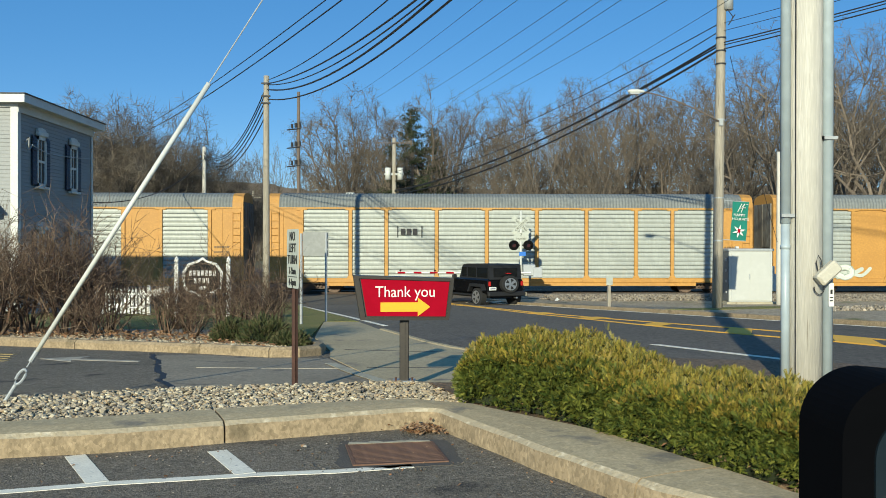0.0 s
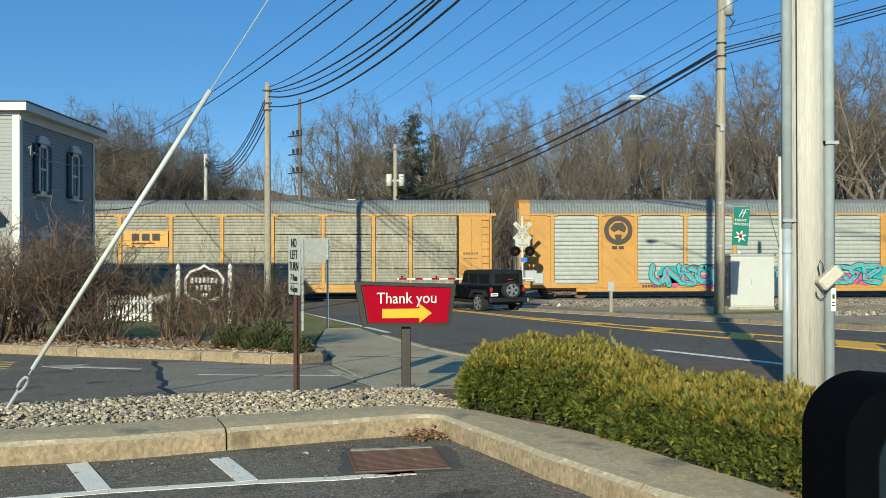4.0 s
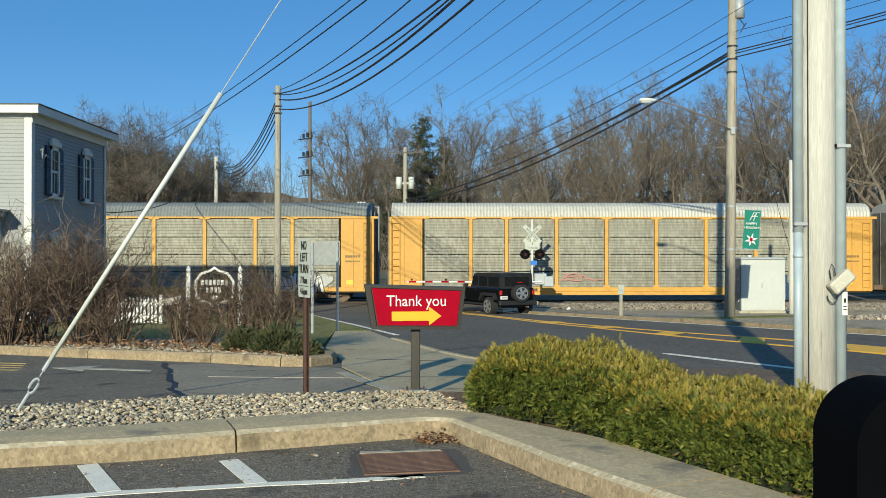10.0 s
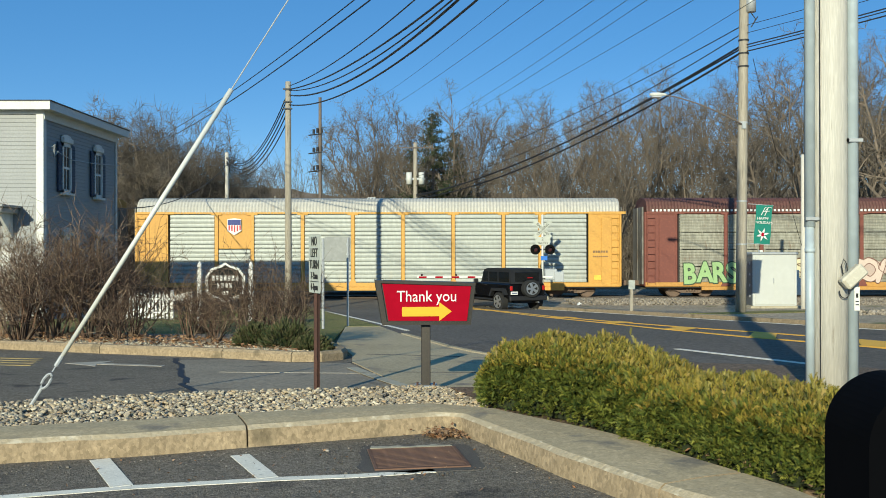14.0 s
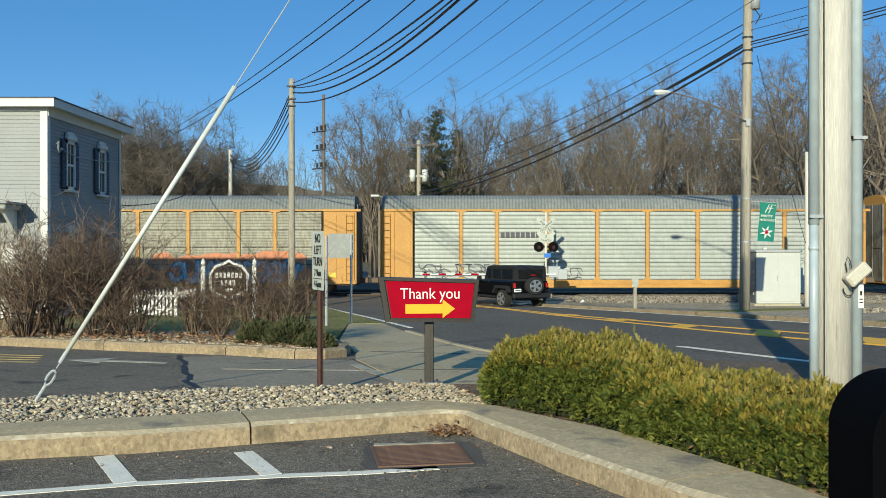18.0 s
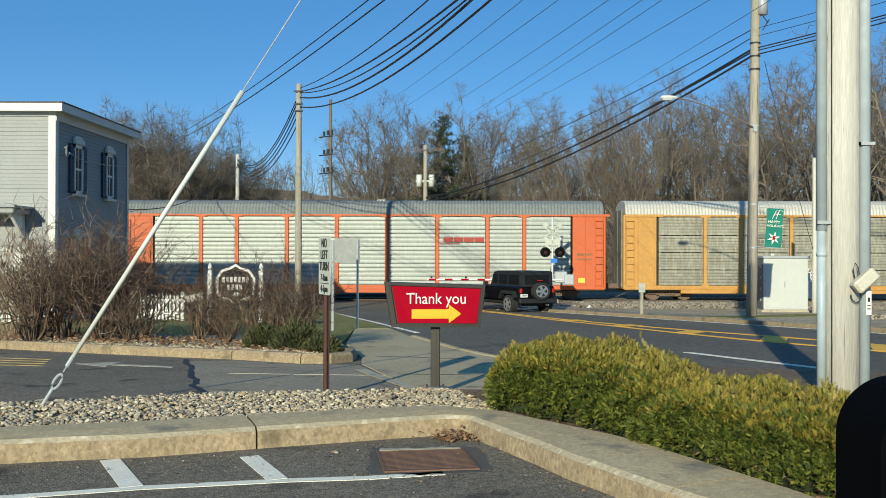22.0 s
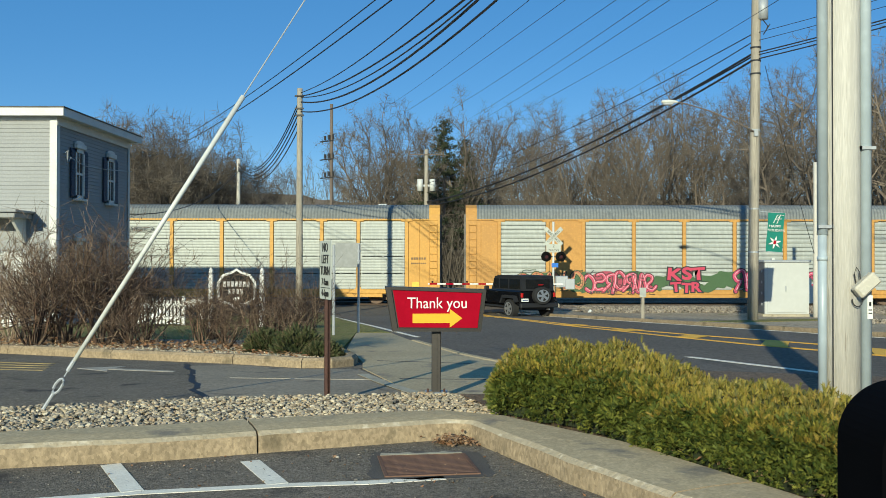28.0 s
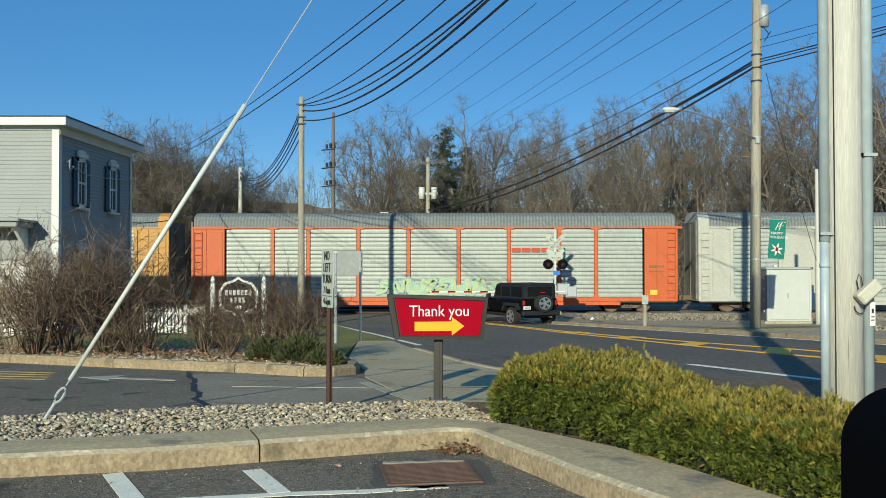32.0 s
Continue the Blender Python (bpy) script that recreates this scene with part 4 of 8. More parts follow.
def graffiti(k, x0, x1, z0, z1, fill, edge=INK, accent=None, seed=1, count=0):
    """Crowded sprayed signs that run into each other: a ground, a dark rim, the fill, and thin strokes."""
    car, r = CARS[k], random.Random(seed * 31 + k)
    n = (count or max(2, round((x1 - x0) / 1.25))) * 3 // 2
    w, h = (x1 - x0) / n, z1 - z0
    mist(k, x0, x1 - 1.0, z0 + h * 0.25, z1 - h * 0.25, tuple(0.72 * c + 0.28 * e for c, e in zip(fill, edge)), max(3, n), seed + 3, h * 0.17)
    last = None
    for i in range(n):
        g = r.choice([q for q in range(len(SWEEPS)) if q != last])
        last = g
        flip, tilt = r.choice((True, True, False)), radians(r.uniform(-34, 34))
        half = min(w, h) * r.uniform(0.13, 0.17)
        cx, cz = x0 + w * (i + 0.5), (z0 + z1) / 2 + r.uniform(-0.07, 0.07) * h
        pts = []
        for u, v in SWEEPS[g]:
            a, b = ((1 - u if flip else u) - 0.5) * w * 1.12, (v - 0.5) * h * 0.74
            pts.append(Vector((cx + a * math.cos(tilt) - b * math.sin(tilt) * 0.6, cz + a * math.sin(tilt) * 0.6 + b * math.cos(tilt))))
        part("graffiti_outline", ribbon(pts, half + 0.045, -0.0825 - 0.0004 * (i % 4)), colour(*edge), car)
        part("graffiti", ribbon(pts, half, -0.0862 - 0.0004 * (i % 4)), colour(*fill), car, "sprayed graffiti sign")
        if accent:
            part("graffiti_shine", ribbon([p + Vector((half * 0.3, half * 0.35)) for p in pts], half * 0.18, -0.0895 - 0.0004 * (i % 4)), colour(*accent), car)
    scrawl(k, x0, x1, z0, z1, edge, seed + 70, n * 2, 0.016, -0.0905)


def tag_letters(k, text, x0, x1, z0, z1, fill, edge=INK, accent=None, seed=1):
    """Sprayed fat letters that can be read, each with a rim of another colour."""
    car, r = CARS[k], random.Random(seed * 13 + k)
    h = z1 - z0
    sizes = []
    for c in text:
        cu = bpy.data.curves.new("letter", "FONT")
        cu.body, cu.size, cu.offset, cu.resolution_u = c, h * 1.22, h * 0.045, 4
        fat = bpy.data.curves.new("letter", "FONT")
        fat.body, fat.size, fat.offset, fat.resolution_u = c, h * 1.22, h * 0.045 + 0.06, 4
        both = []
        for curve in (cu, fat):
            tmp = bpy.data.objects.new("letter", curve)
            both.append(bpy.data.meshes.new_from_object(tmp))
            bpy.data.objects.remove(tmp)
        xs = [v.co.x for v in both[0].vertices]
        sizes.append((both, min(xs), max(xs)))
    total = sum(b - a for _, a, b in sizes)
    squeeze = (x1 - x0) / (total * 0.97)
    x = x0
    for i, ((thin, rim), a, b) in enumerate(sizes):
        wide = (b - a) * squeeze
        m = Matrix.Translation((x - a * squeeze, 0, z0 + h * r.uniform(0.02, 0.12))) @ Matrix.Rotation(radians(r.uniform(-5, 5)), 4, "Y") @ Matrix.Diagonal((squeeze, 1, 1, 1)) @ FACING
        for me, paint_of, name, y in ((rim, edge, "graffiti_outline", -0.082), (thin, fill, "graffiti", -0.0865)):
            me.materials.clear()
            me.materials.append(colour(*paint_of))
            part(name, me, None, car, "sprayed graffiti letter" if name == "graffiti" else "", m=Matrix.Translation((0, y - 0.0004 * (i % 4), 0)) @ m)
        x += wide * 0.97
    if accent:
        scrawl(k, x0, x1, z0 + h * 0.15, z1 - h * 0.1, accent, seed + 40, len(text) * 3, 0.014, -0.0895)


def scrawl(k, x0, x1, z0, z1, ink, seed=1, n=14, half=0.028, y=-0.084):
    """Thin sprayed lines that wind about."""
    r, b = random.Random(seed * 17 + k), Mesh()
    for i in range(n):
        p = Vector((r.uniform(x0, x1), r.uniform(z0, z1)))
        pts, a, bend = [p], r.uniform(0, 6.28), r.choice((-1, 1))
        for m in range(r.randint(4, 8)):
            a += bend * r.uniform(0.1, 0.8)
            if r.random() < 0.3:
                bend = -bend
            p = Vector((min(max(p.x + 0.2 * math.cos(a), x0), x1), min(max(p.y + 0.2 * math.sin(a), z0), z1)))
            if (p - pts[-1]).length > 0.05:
                pts.append(p)
        if len(pts) > 2:
            q = ribbon(pts, half, y - 0.0002 * (i % 9), 0.1)
            b.add(q.v, q.f)
    part("graffiti_scrawl", b, colour(*ink), CARS[k])["kind"] = "stuff"


def mist(k, x0, x1, z0, z1, tone, n=10, seed=1, half=0.24):
    """Broad soft-edged sweeps sprayed under a sign."""
    r = random.Random(seed * 7 + k)
    for i in range(n):
        x, z = x0 + (x1 - x0) * (i + r.random()) / n, r.uniform(z0, z1)
        pts = [Vector((x + 0.55 * j + r.uniform(-0.1, 0.1), min(max(z + r.uniform(-0.3, 0.3), z0), z1))) for j in range(r.randint(3, 5))]
        part("graffiti_ground", ribbon(pts, half * r.uniform(0.7, 1.2), -0.0765 - 0.0004 * (i % 11)), colour(*tone), CARS[k])


def plate(k, name, x0, x1, z0, z1, c, y=-0.083, label=""):
    return part(name, Mesh().box(x0, x1, y, y + 0.003, z0, z1), colour(*c), CARS[k], label)


def bars(k, x0, x1, z0, z1, c, n, y=-0.087, gap=0.25):
    """Lettering that is drawn as plain bars."""
    w = (x1 - x0) / n
    me = data_of("letter_bar", Mesh().box(0, (1 - gap) * w, y, y + 0.003, z0, z1), colour(*c))
    for i in range(n):
        part("letter_bar", me, None, CARS[k], m=Matrix.Translation((x0 + i * w, 0, 0)))


def disc(x, z, r, y, n=24, inner=0.0):
    b = Mesh()
    if not inner:
        return b.slab([(x + r * math.cos(2 * math.pi * i / n), z + r * math.sin(2 * math.pi * i / n)) for i in range(n)], y, y + 0.003, "y")
    b.v = [(x + q * math.cos(2 * math.pi * i / n), y, z + q * math.sin(2 * math.pi * i / n)) for q in (r, inner) for i in range(n)]
    b.f = [(i, (i + 1) % n, n + (i + 1) % n, n + i) for i in range(n)]
    return b


def shield(k, x, z0, z1):
    h, w = z1 - z0, (z1 - z0) * 0.42
    part("emblem", Mesh().slab([(x - w, z0 + h * 0.25), (x, z0), (x + w, z0 + h * 0.25), (x + w * 0.95, z1 - h * 0.06), (x, z1), (x - w * 0.95, z1 - h * 0.06)], -0.084, -0.08, "y"), colour(*CHALK), CARS[k], "red, white and blue shield")
    part("emblem_band", Mesh().box(x - w * 0.9, x + w * 0.9, -0.088, -0.085, z0 + h * 0.6, z1 - h * 0.1), colour(0.02, 0.04, 0.2), CARS[k])
    b = Mesh()
    for i in range(5):
        xx = x - w * 0.8 + i * w * 0.38
        b.box(xx, xx + w * 0.2, -0.088, -0.085, z0 + h * (0.28 - 0.1 * (2 - abs(i - 2)) / 2), z0 + h * 0.58)
    part("emblem_stripes", b, colour(0.5, 0.02, 0.03), CARS[k])


# brackets and bars of the first car
plate(0, "emblem", 7.15, 7.2, 3.1, 3.75, INK), plate(0, "emblem", 8.5, 8.55, 3.1, 3.75, INK)
bars(0, 7.35, 8.35, 3.25, 3.6, INK, 3)
bars(1, 7.75, 9.0, 3.25, 3.65, INK, 2), bars(1, 6.85, 7.7, 3.3, 3.65, INK, 5), bars(1, 6.85, 9.0, 3.05, 3.12, INK, 1)
for k, dark in ((2, (0.05, 0.04, 0.03)), (10, (0.06, 0.045, 0.03))):
    part("emblem_ring", disc(5.55, 3.85, 0.8, -0.083, 28, 0.55), colour(*dark), CARS[k], "dark round emblem")
    part("emblem", Mesh().slab([(5.1, 3.95), (5.35, 4.25), (5.8, 4.28), (6.0, 4.0), (5.9, 3.75), (5.55, 3.9), (5.3, 3.75)], -0.086, -0.083, "y").slab([(5.35, 3.6), (5.75, 3.6), (5.7, 3.35), (5.55, 3.2), (5.4, 3.35)], -0.086, -0.083, "y"), colour(*dark), CARS[k])
    bars(k, 5.2, 5.95, 2.8, 2.95, dark, 2)
graffiti(2, 7.4, 20.4, 0.75, 1.9, (0.03, 0.42, 0.42), (0.01, 0.05, 0.06), (0.5, 0.05, 0.16), 1)
mist(2, 7.4, 18.6, 0.85, 1.2, (0.5, 0.08, 0.2), 16, 2)
plate(3, "name_plate", 6.77, 9.2, 2.95, 3.85, (0.7, 0.32, 0.06), label="orange name plate")
bars(3, 7.2, 8.9, 3.3, 3.7, INK, 3), bars(3, 7.2, 8.9, 3.12, 3.2, INK, 1)
graffiti(3, 2.2, 6.0, 0.75, 2.2, CHALK, INK, INK, 2, 4), graffiti(3, 9.1, 12.7, 0.7, 1.8, (0.5, 0.22, 0.16), (0.55, 0.5, 0.42), (0.1, 0.3, 0.1), 3)
scrawl(3, 6.2, 8.4, 0.9, 1.8, INK, 4, 10)
for x in (1.28, 26.0):
    part("emblem", disc(x, 3.68, 0.42, -0.034), colour(*CHALK), CARS[4], "round white and blue cross emblem")
    part("emblem_cross", disc(x, 3.68, 0.36, -0.036, 24, 0.26).box(x - 0.08, x + 0.08, -0.038, -0.036, 3.44, 3.92).box(x - 0.26, x + 0.26, -0.0385, -0.036, 3.6, 3.76), colour(0.02, 0.12, 0.35), CARS[4])
graffiti(4, 4.2, 8.0, 0.75, 1.8, (0.62, 0.6, 0.53), (0.36, 0.34, 0.3), None, 5, 4)
part("graffiti", disc(8.45, 1.3, 0.33, -0.086, 14), colour(0.45, 0.55, 0.58), CARS[4], "sprayed round sign")
graffiti(4, 9.3, 14.1, 0.6, 1.95, (0.6, 0.55, 0.45), (0.16, 0.15, 0.13), (0.16, 0.15, 0.13), 6, 4)
graffiti(4, 14.2, 18.6, 0.7, 1.75, (0.42, 0.52, 0.5), (0.2, 0.26, 0.26), (0.62, 0.6, 0.52), 36, 4)
for k, tone in ((5, (0.05, 0.05, 0.05)), (7, (0.05, 0.05, 0.05)), (13, (0.16, 0.15, 0.13))):
    bars(k, 7.5, 8.9, 3.5, 3.75, tone, 2), bars(k, 6.8, 7.5, 3.55, 3.72, tone, 3, gap=0.1)
    bars(k, 7.4, 9.0, 3.25, 3.4, tone, 7), bars(k, 7.4, 9.0, 3.0, 3.15, tone, 8)
graffiti(5, 10.2, 17.5, 0.6, 1.85, (0.64, 0.6, 0.5), (0.3, 0.05, 0.06), (0.2, 0.06, 0.06), 7, 6), scrawl(5, 22.9, 24.6, 0.8, 1.6, (0.08, 0.08, 0.08), 8, 9, 0.02)
graffiti(5, 2.2, 5.1, 0.7, 1.7, (0.5, 0.4, 0.3), (0.12, 0.05, 0.04), None, 37, 3), scrawl(6, 9.6, 11.9, 1.2, 1.6, (0.45, 0.2, 0.16), 38, 8, 0.03)
graffiti(7, 21.3, 24.2, 0.5, 1.65, (0.6, 0.6, 0.57), INK, None, 9, 4), graffiti(7, 2.7, 5.6, 0.8, 1.75, (0.58, 0.42, 0.36), (0.5, 0.3, 0.26), None, 10, 3)
bars(7, 18.9, 20.0, 0.66, 0.8, (0.5, 0.03, 0.02), 3)
bars(13, 18.7, 20.2, 0.66, 0.82, INK, 3), scrawl(13, 8.2, 10.8, 1.0, 1.9, CHALK, 11, 16)
plate(8, "name_plate", 14.95, 20.5, 3.84, 4.66, (0.2, 0.06, 0.04), label="oxide red name plate")
bars(8, 15.5, 17.4, 4.15, 4.4, CHALK, 7), bars(8, 18.0, 20.1, 3.98, 4.4, CHALK, 6), bars(8, 15.5, 17.4, 4.02, 4.08, CHALK, 1, gap=0)
bars(8, 0.4, 26.8, 4.8, 4.92, CHALK, 120, -0.075, 0.45)
tag_letters(8, "BARS", 2.2, 5.2, 0.75, 2.0, (0.3, 0.46, 0.2), (0.03, 0.06, 0.03), None, 12), graffiti(8, 7.6, 9.8, 0.75, 2.2, (0.62, 0.56, 0.36), (0.12, 0.06, 0.03), None, 13, 2), graffiti(8, 10.2, 14.0, 0.75, 2.2, (0.6, 0.48, 0.4), (0.16, 0.07, 0.05), None, 39, 3)
tag_letters(8, "BOSE", 17.8, 22.2, 0.75, 2.0, (0.47, 0.43, 0.36), (0.06, 0.05, 0.045), (0.36, 0.12, 0.09), 14), scrawl(8, 17.0, 18.0, 0.8, 1.5, (0.5, 0.2, 0.15), 41, 6)
shield(9, 5.55, 3.5, 4.45)
mist(10, 4.3, 6.5, 0.9, 1.8, (0.2, 0.5, 0.55), 5, 42), tag_letters(10, "SLEP", 5.4, 9.4, 0.55, 1.85, (0.76, 0.77, 0.76), INK, None, 15), scrawl(10, 3.55, 4.5, 0.95, 1.85, INK, 43, 12, 0.018), graffiti(10, 11.2, 15.6, 0.9, 1.75, (0.6, 0.68, 0.7), (0.05, 0.3, 0.36), (0.03, 0.3, 0.36), 16, 4), graffiti(10, 17.0, 22.0, 0.7, 1.8, CHALK, (0.04, 0.28, 0.34), INK, 17, 4)
bars(11, 6.75, 9.0, 3.2, 3.5, (0.07, 0.07, 0.08), 8), scrawl(11, 2.2, 6.8, 0.9, 1.7, (0.12, 0.12, 0.13), 18, 26), graffiti(11, 20.6, 25.0, 0.95, 1.85, (0.4, 0.45, 0.4), (0.1, 0.11, 0.11), None, 19, 4), scrawl(11, 9.7, 11.3, 0.9, 1.5, (0.1, 0.1, 0.11), 44, 9, 0.02)
mist(12, 14.6, 23.6, 1.0, 2.2, (0.55, 0.2, 0.09), 16, 20), graffiti(12, 16.8, 23.8, 0.55, 1.95, (0.16, 0.48, 0.6), (0.02, 0.05, 0.1), (0.5, 0.7, 0.75), 21, 6), graffiti(12, 6.8, 12.3, 0.6, 1.7, (0.3, 0.28, 0.225), (0.17, 0.13, 0.1), None, 45, 3), scrawl(12, 10.6, 15.0, 0.8, 1.8, (0.45, 0.38, 0.26), 22, 22)
bars(14, 18.1, 20.4, 3.25, 3.5, (0.35, 0.03, 0.02), 4, gap=0.1), plate(14, "stripe", 17.9, 19.0, 3.12, 3.17, (0.35, 0.03, 0.02))
graffiti(15, 6.9, 14.0, 0.95, 2.2, (0.05, 0.05, 0.055), (0.45, 0.48, 0.45), (0.3, 0.45, 0.42), 23, 7), graffiti(15, 14.1, 17.2, 1.0, 2.2, (0.5, 0.16, 0.14), (0.45, 0.45, 0.4), None, 46, 3), graffiti(15, 18.1, 21.1, 0.6, 2.1, (0.5, 0.08, 0.08), (0.45, 0.42, 0.4), None, 24, 3), scrawl(15, 1.0, 1.7, 2.4, 3.4, (0.08, 0.07, 0.06), 47, 7, 0.018, -0.036)
for x in (10.55, 16.4):
    part("emblem", disc(x, 3.4, 0.32, -0.086, 8), colour(0.55, 0.03, 0.04), CARS[15], "small red octagon")
for x in (5.5, 21.5):
    part("emblem_rim", disc(x, 3.92, 0.84, -0.084, 8), colour(*CHALK), CARS[16])
    part("emblem", disc(x, 3.92, 0.78, -0.088, 8), colour(0.6, 0.03, 0.04), CARS[16], "red octagon emblem")
    for i, n in enumerate((4, 3, 6, 3)):
        b = Mesh()
        for j in range(n):
            b.box(x - 0.45 + j * 0.16, x - 0.34 + j * 0.16, -0.092, -0.089, 4.22 - i * 0.24, 4.38 - i * 0.24)
        part("letter_bars", b, colour(*CHALK), CARS[16])
tag_letters(16, "REDEYEMOB", 4.5, 24.6, 0.6, 2.2, (0.45, 0.25, 0.255), (0.1, 0.055, 0.06), (0.36, 0.16, 0.17), 25), mist(16, 4.5, 23.0, 0.85, 2.0, (0.36, 0.22, 0.22), 20, 61)
mist(17, 2.0, 18.0, 0.85, 1.7, (0.05, 0.11, 0.04), 34, 60, 0.17)
graffiti(17, 3.0, 6.5, 0.65, 1.95, (0.45, 0.24, 0.1), (0.03, 0.06, 0.02), (0.5, 0.04, 0.05), 26, 4), graffiti(17, 6.6, 10.5, 0.6, 1.95, (0.5, 0.06, 0.11), (0.02, 0.02, 0.02), (0.68, 0.36, 0.42), 34, 5)
tag_letters(17, "KST", 11.2, 13.3, 1.35, 2.1, (0.5, 0.04, 0.09), (0.02, 0.02, 0.02), None, 35), tag_letters(17, "TTR", 11.4, 13.1, 0.7, 1.3, (0.5, 0.04, 0.09), (0.02, 0.02, 0.02), None, 48), graffiti(17, 14.9, 19.5, 0.6, 2.05, (0.5, 0.05, 0.12), (0.02, 0.02, 0.02), (0.7, 0.4, 0.45), 27, 5)
shield(18, 5.55, 3.2, 4.6)
for text, x in (("BUILDING", 8.15), ("AMERICA", 10.4)):
    words(text, 0.36, colour(*INK), CARS[18], pose(x, -0.09, 4.15) @ FACING, stretch=1.1)
graffiti(18, 2.1, 5.4, 0.7, 1.75, (0.42, 0.44, 0.4), (0.06, 0.06, 0.06), None, 28, 4), graffiti(18, 7.2, 8.8, 0.75, 1.6, (0.42, 0.44, 0.4), (0.06, 0.06, 0.06), None, 49, 3), scrawl(18, 10.0, 13.0, 0.9, 1.6, (0.2, 0.19, 0.2), 50, 12)
graffiti(19, 12.2, 17.4, 0.7, 2.1, (0.26, 0.28, 0.32), (0.4, 0.42, 0.45), CHALK, 29), graffiti(19, 18.4, 22.4, 0.65, 1.9, (0.4, 0.5, 0.42), (0.1, 0.25, 0.1), INK, 30)
graffiti(19, 23.2, 24.6, 0.8, 1.8, (0.55, 0.15, 0.1), (0.1, 0.2, 0.08), CHALK, 31, 1)
part("graffiti", disc(22.85, 1.4, 0.45, -0.09, 14).box(22.6, 23.1, -0.093, -0.09, 0.75, 1.1, 0.001), colour(0.6, 0.6, 0.52), CARS[19], "sprayed skull")
part("graffiti_stroke", disc(22.68, 1.42, 0.12, -0.096, 10).add(*[(lambda q: (q.v, q.f))(disc(23.0, 1.42, 0.12, -0.096, 10))][0]), colour(*INK), CARS[19])
for k, x in ((19, 18.0), (20, 17.9)):
    bars(k, x, x + 2.2, 3.35, 3.6, (0.5, 0.05, 0.02), 4, gap=0.12)
graffiti(20, 10.5, 16.3, 0.9, 1.9, (0.4, 0.52, 0.3), (0.25, 0.42, 0.42), (0.5, 0.42, 0.2), 32)
graffiti(-1, 1.2, 4.5, 0.8, 1.6, (0.6, 0.62, 0.55), (0.3, 0.36, 0.3), CHALK, 33)
for k in CARS:                      # reporting marks and stencils
    tone = CHALK if k in (8, 16, 10) else (0.06, 0.05, 0.04)
    bars(k, 6.9, 8.3, 0.64, 0.78, tone, 9)
    plate(k, "stencil", 25.6, 26.0, 0.98, 1.25, (0.75, 0.5, 0.06), -0.034)
    bars(k, 25.55, 26.4, 2.5, 2.62, (0.2, 0.12, 0.05), 6, -0.034), bars(k, 25.55, 26.4, 2.25, 2.33, (0.2, 0.12, 0.05), 8, -0.034)

# ---- poles and wires ----
POLE_DARK = paint("dark_brown_pole_wood", (0.19, 0.15, 0.12), (0.12, 0.095, 0.078), 0.9, big=2, fine=16, bump=0.6, dist=0.02, stretch=(5, 5, 0.2))


def lerp3(p, q, s):
    return tuple(a + (b - a) * s for a, b in zip(p, q))


def cable(p, q, sag, r, label="black overhead cable between the poles", n=24, material=BLACK_CABLE):
    pts = []
    for i in range(n + 1):
        s = i / n
        x, y, z = lerp3(p, q, s)
        pts.append((x, y, z - 4 * sag * s * (1 - s)))
    return solo("overhead_cable", Mesh().path(pts, r, 5), material, label, "cable", "overhead cables")


def wood_pole(x, y, z0, z1, r0, r1, label, material=POLE_WOOD, lean=(0, 0)):
    pole = thing("utility_pole", label, "utility pole", "", pose(x, y, z0))
    h = z1 - z0
    steps = (0, 0.2, 0.4, 0.6, 0.8, 1)
    part("pole", Mesh().path([(lean[0] * s * h, lean[1] * s * h, -0.3 if s == 0 else s * h) for s in steps], [r0 + (r1 - r0) * s for s in steps], 16), material, pole, smooth=True)
    return pole


def band(z, r, h=0.03, x=0, y=0, n=14):
    return Mesh().path([(x, y, z), (x, y, z + h)], r, n)


big_pole = wood_pole(3.67, 8.6, 0.05, 13.0, 0.168, 0.15, "thick bleached wooden utility pole with grey conduits", POLE_PALE)
part("conduit", Mesh().path([(-0.2, -0.05, 0), (-0.2, -0.05, 1.6)], 0.041, 14), PVC, big_pole, "pale grey plastic conduit", smooth=True)
part("conduit", Mesh().path([(-0.2, -0.05, 1.56), (-0.2, -0.05, 9.5)], 0.049, 14), PVC, big_pole, smooth=True)
part("coupling", Mesh().path([(-0.2, -0.05, 1.32), (-0.2, -0.05, 1.36)], 0.047, 14), PVC, big_pole, smooth=True)
part("conduit", Mesh().path([(0.2, -0.05, 0), (0.2, -0.05, 9.5)], 0.053, 12), PVC, big_pole, "pale grey plastic conduit", smooth=True)
part("strap", Mesh().box(0.12, 0.27, -0.12, -0.095, 2.35, 2.38).box(0.12, 0.14, -0.12, 0.05, 2.35, 2.38), GALV, big_pole)
part("strap", Mesh().box(-0.26, -0.12, -0.115, -0.09, 1.62, 1.65), GALV, big_pole)
part("sticker", Mesh().box(0.19, 0.24, -0.11, -0.104, 0.78, 1.0, 0.001), SIGN_WHITE, big_pole, "small white label on the conduit")
part("sticker_print", Mesh().box(0.2, 0.23, -0.113, -0.11, 0.83, 0.84).box(0.2, 0.23, -0.113, -0.11, 0.86, 0.87).box(0.205, 0.225, -0.113, -0.11, 0.9, 0.94), BLACK_PAINT, big_pole)
lamp_box = part("junction_box", Mesh().box(-0.12, 0.12, -0.05, 0.05, -0.06, 0.06, 0.015), paint("cream_plastic", (0.6, 0.56, 0.45), (0.52, 0.48, 0.38), 0.5, bump=0.05), big_pole, "tilted cream plastic box", m=pose(0.12, -0.24, 1.1, 0, -42, 0))
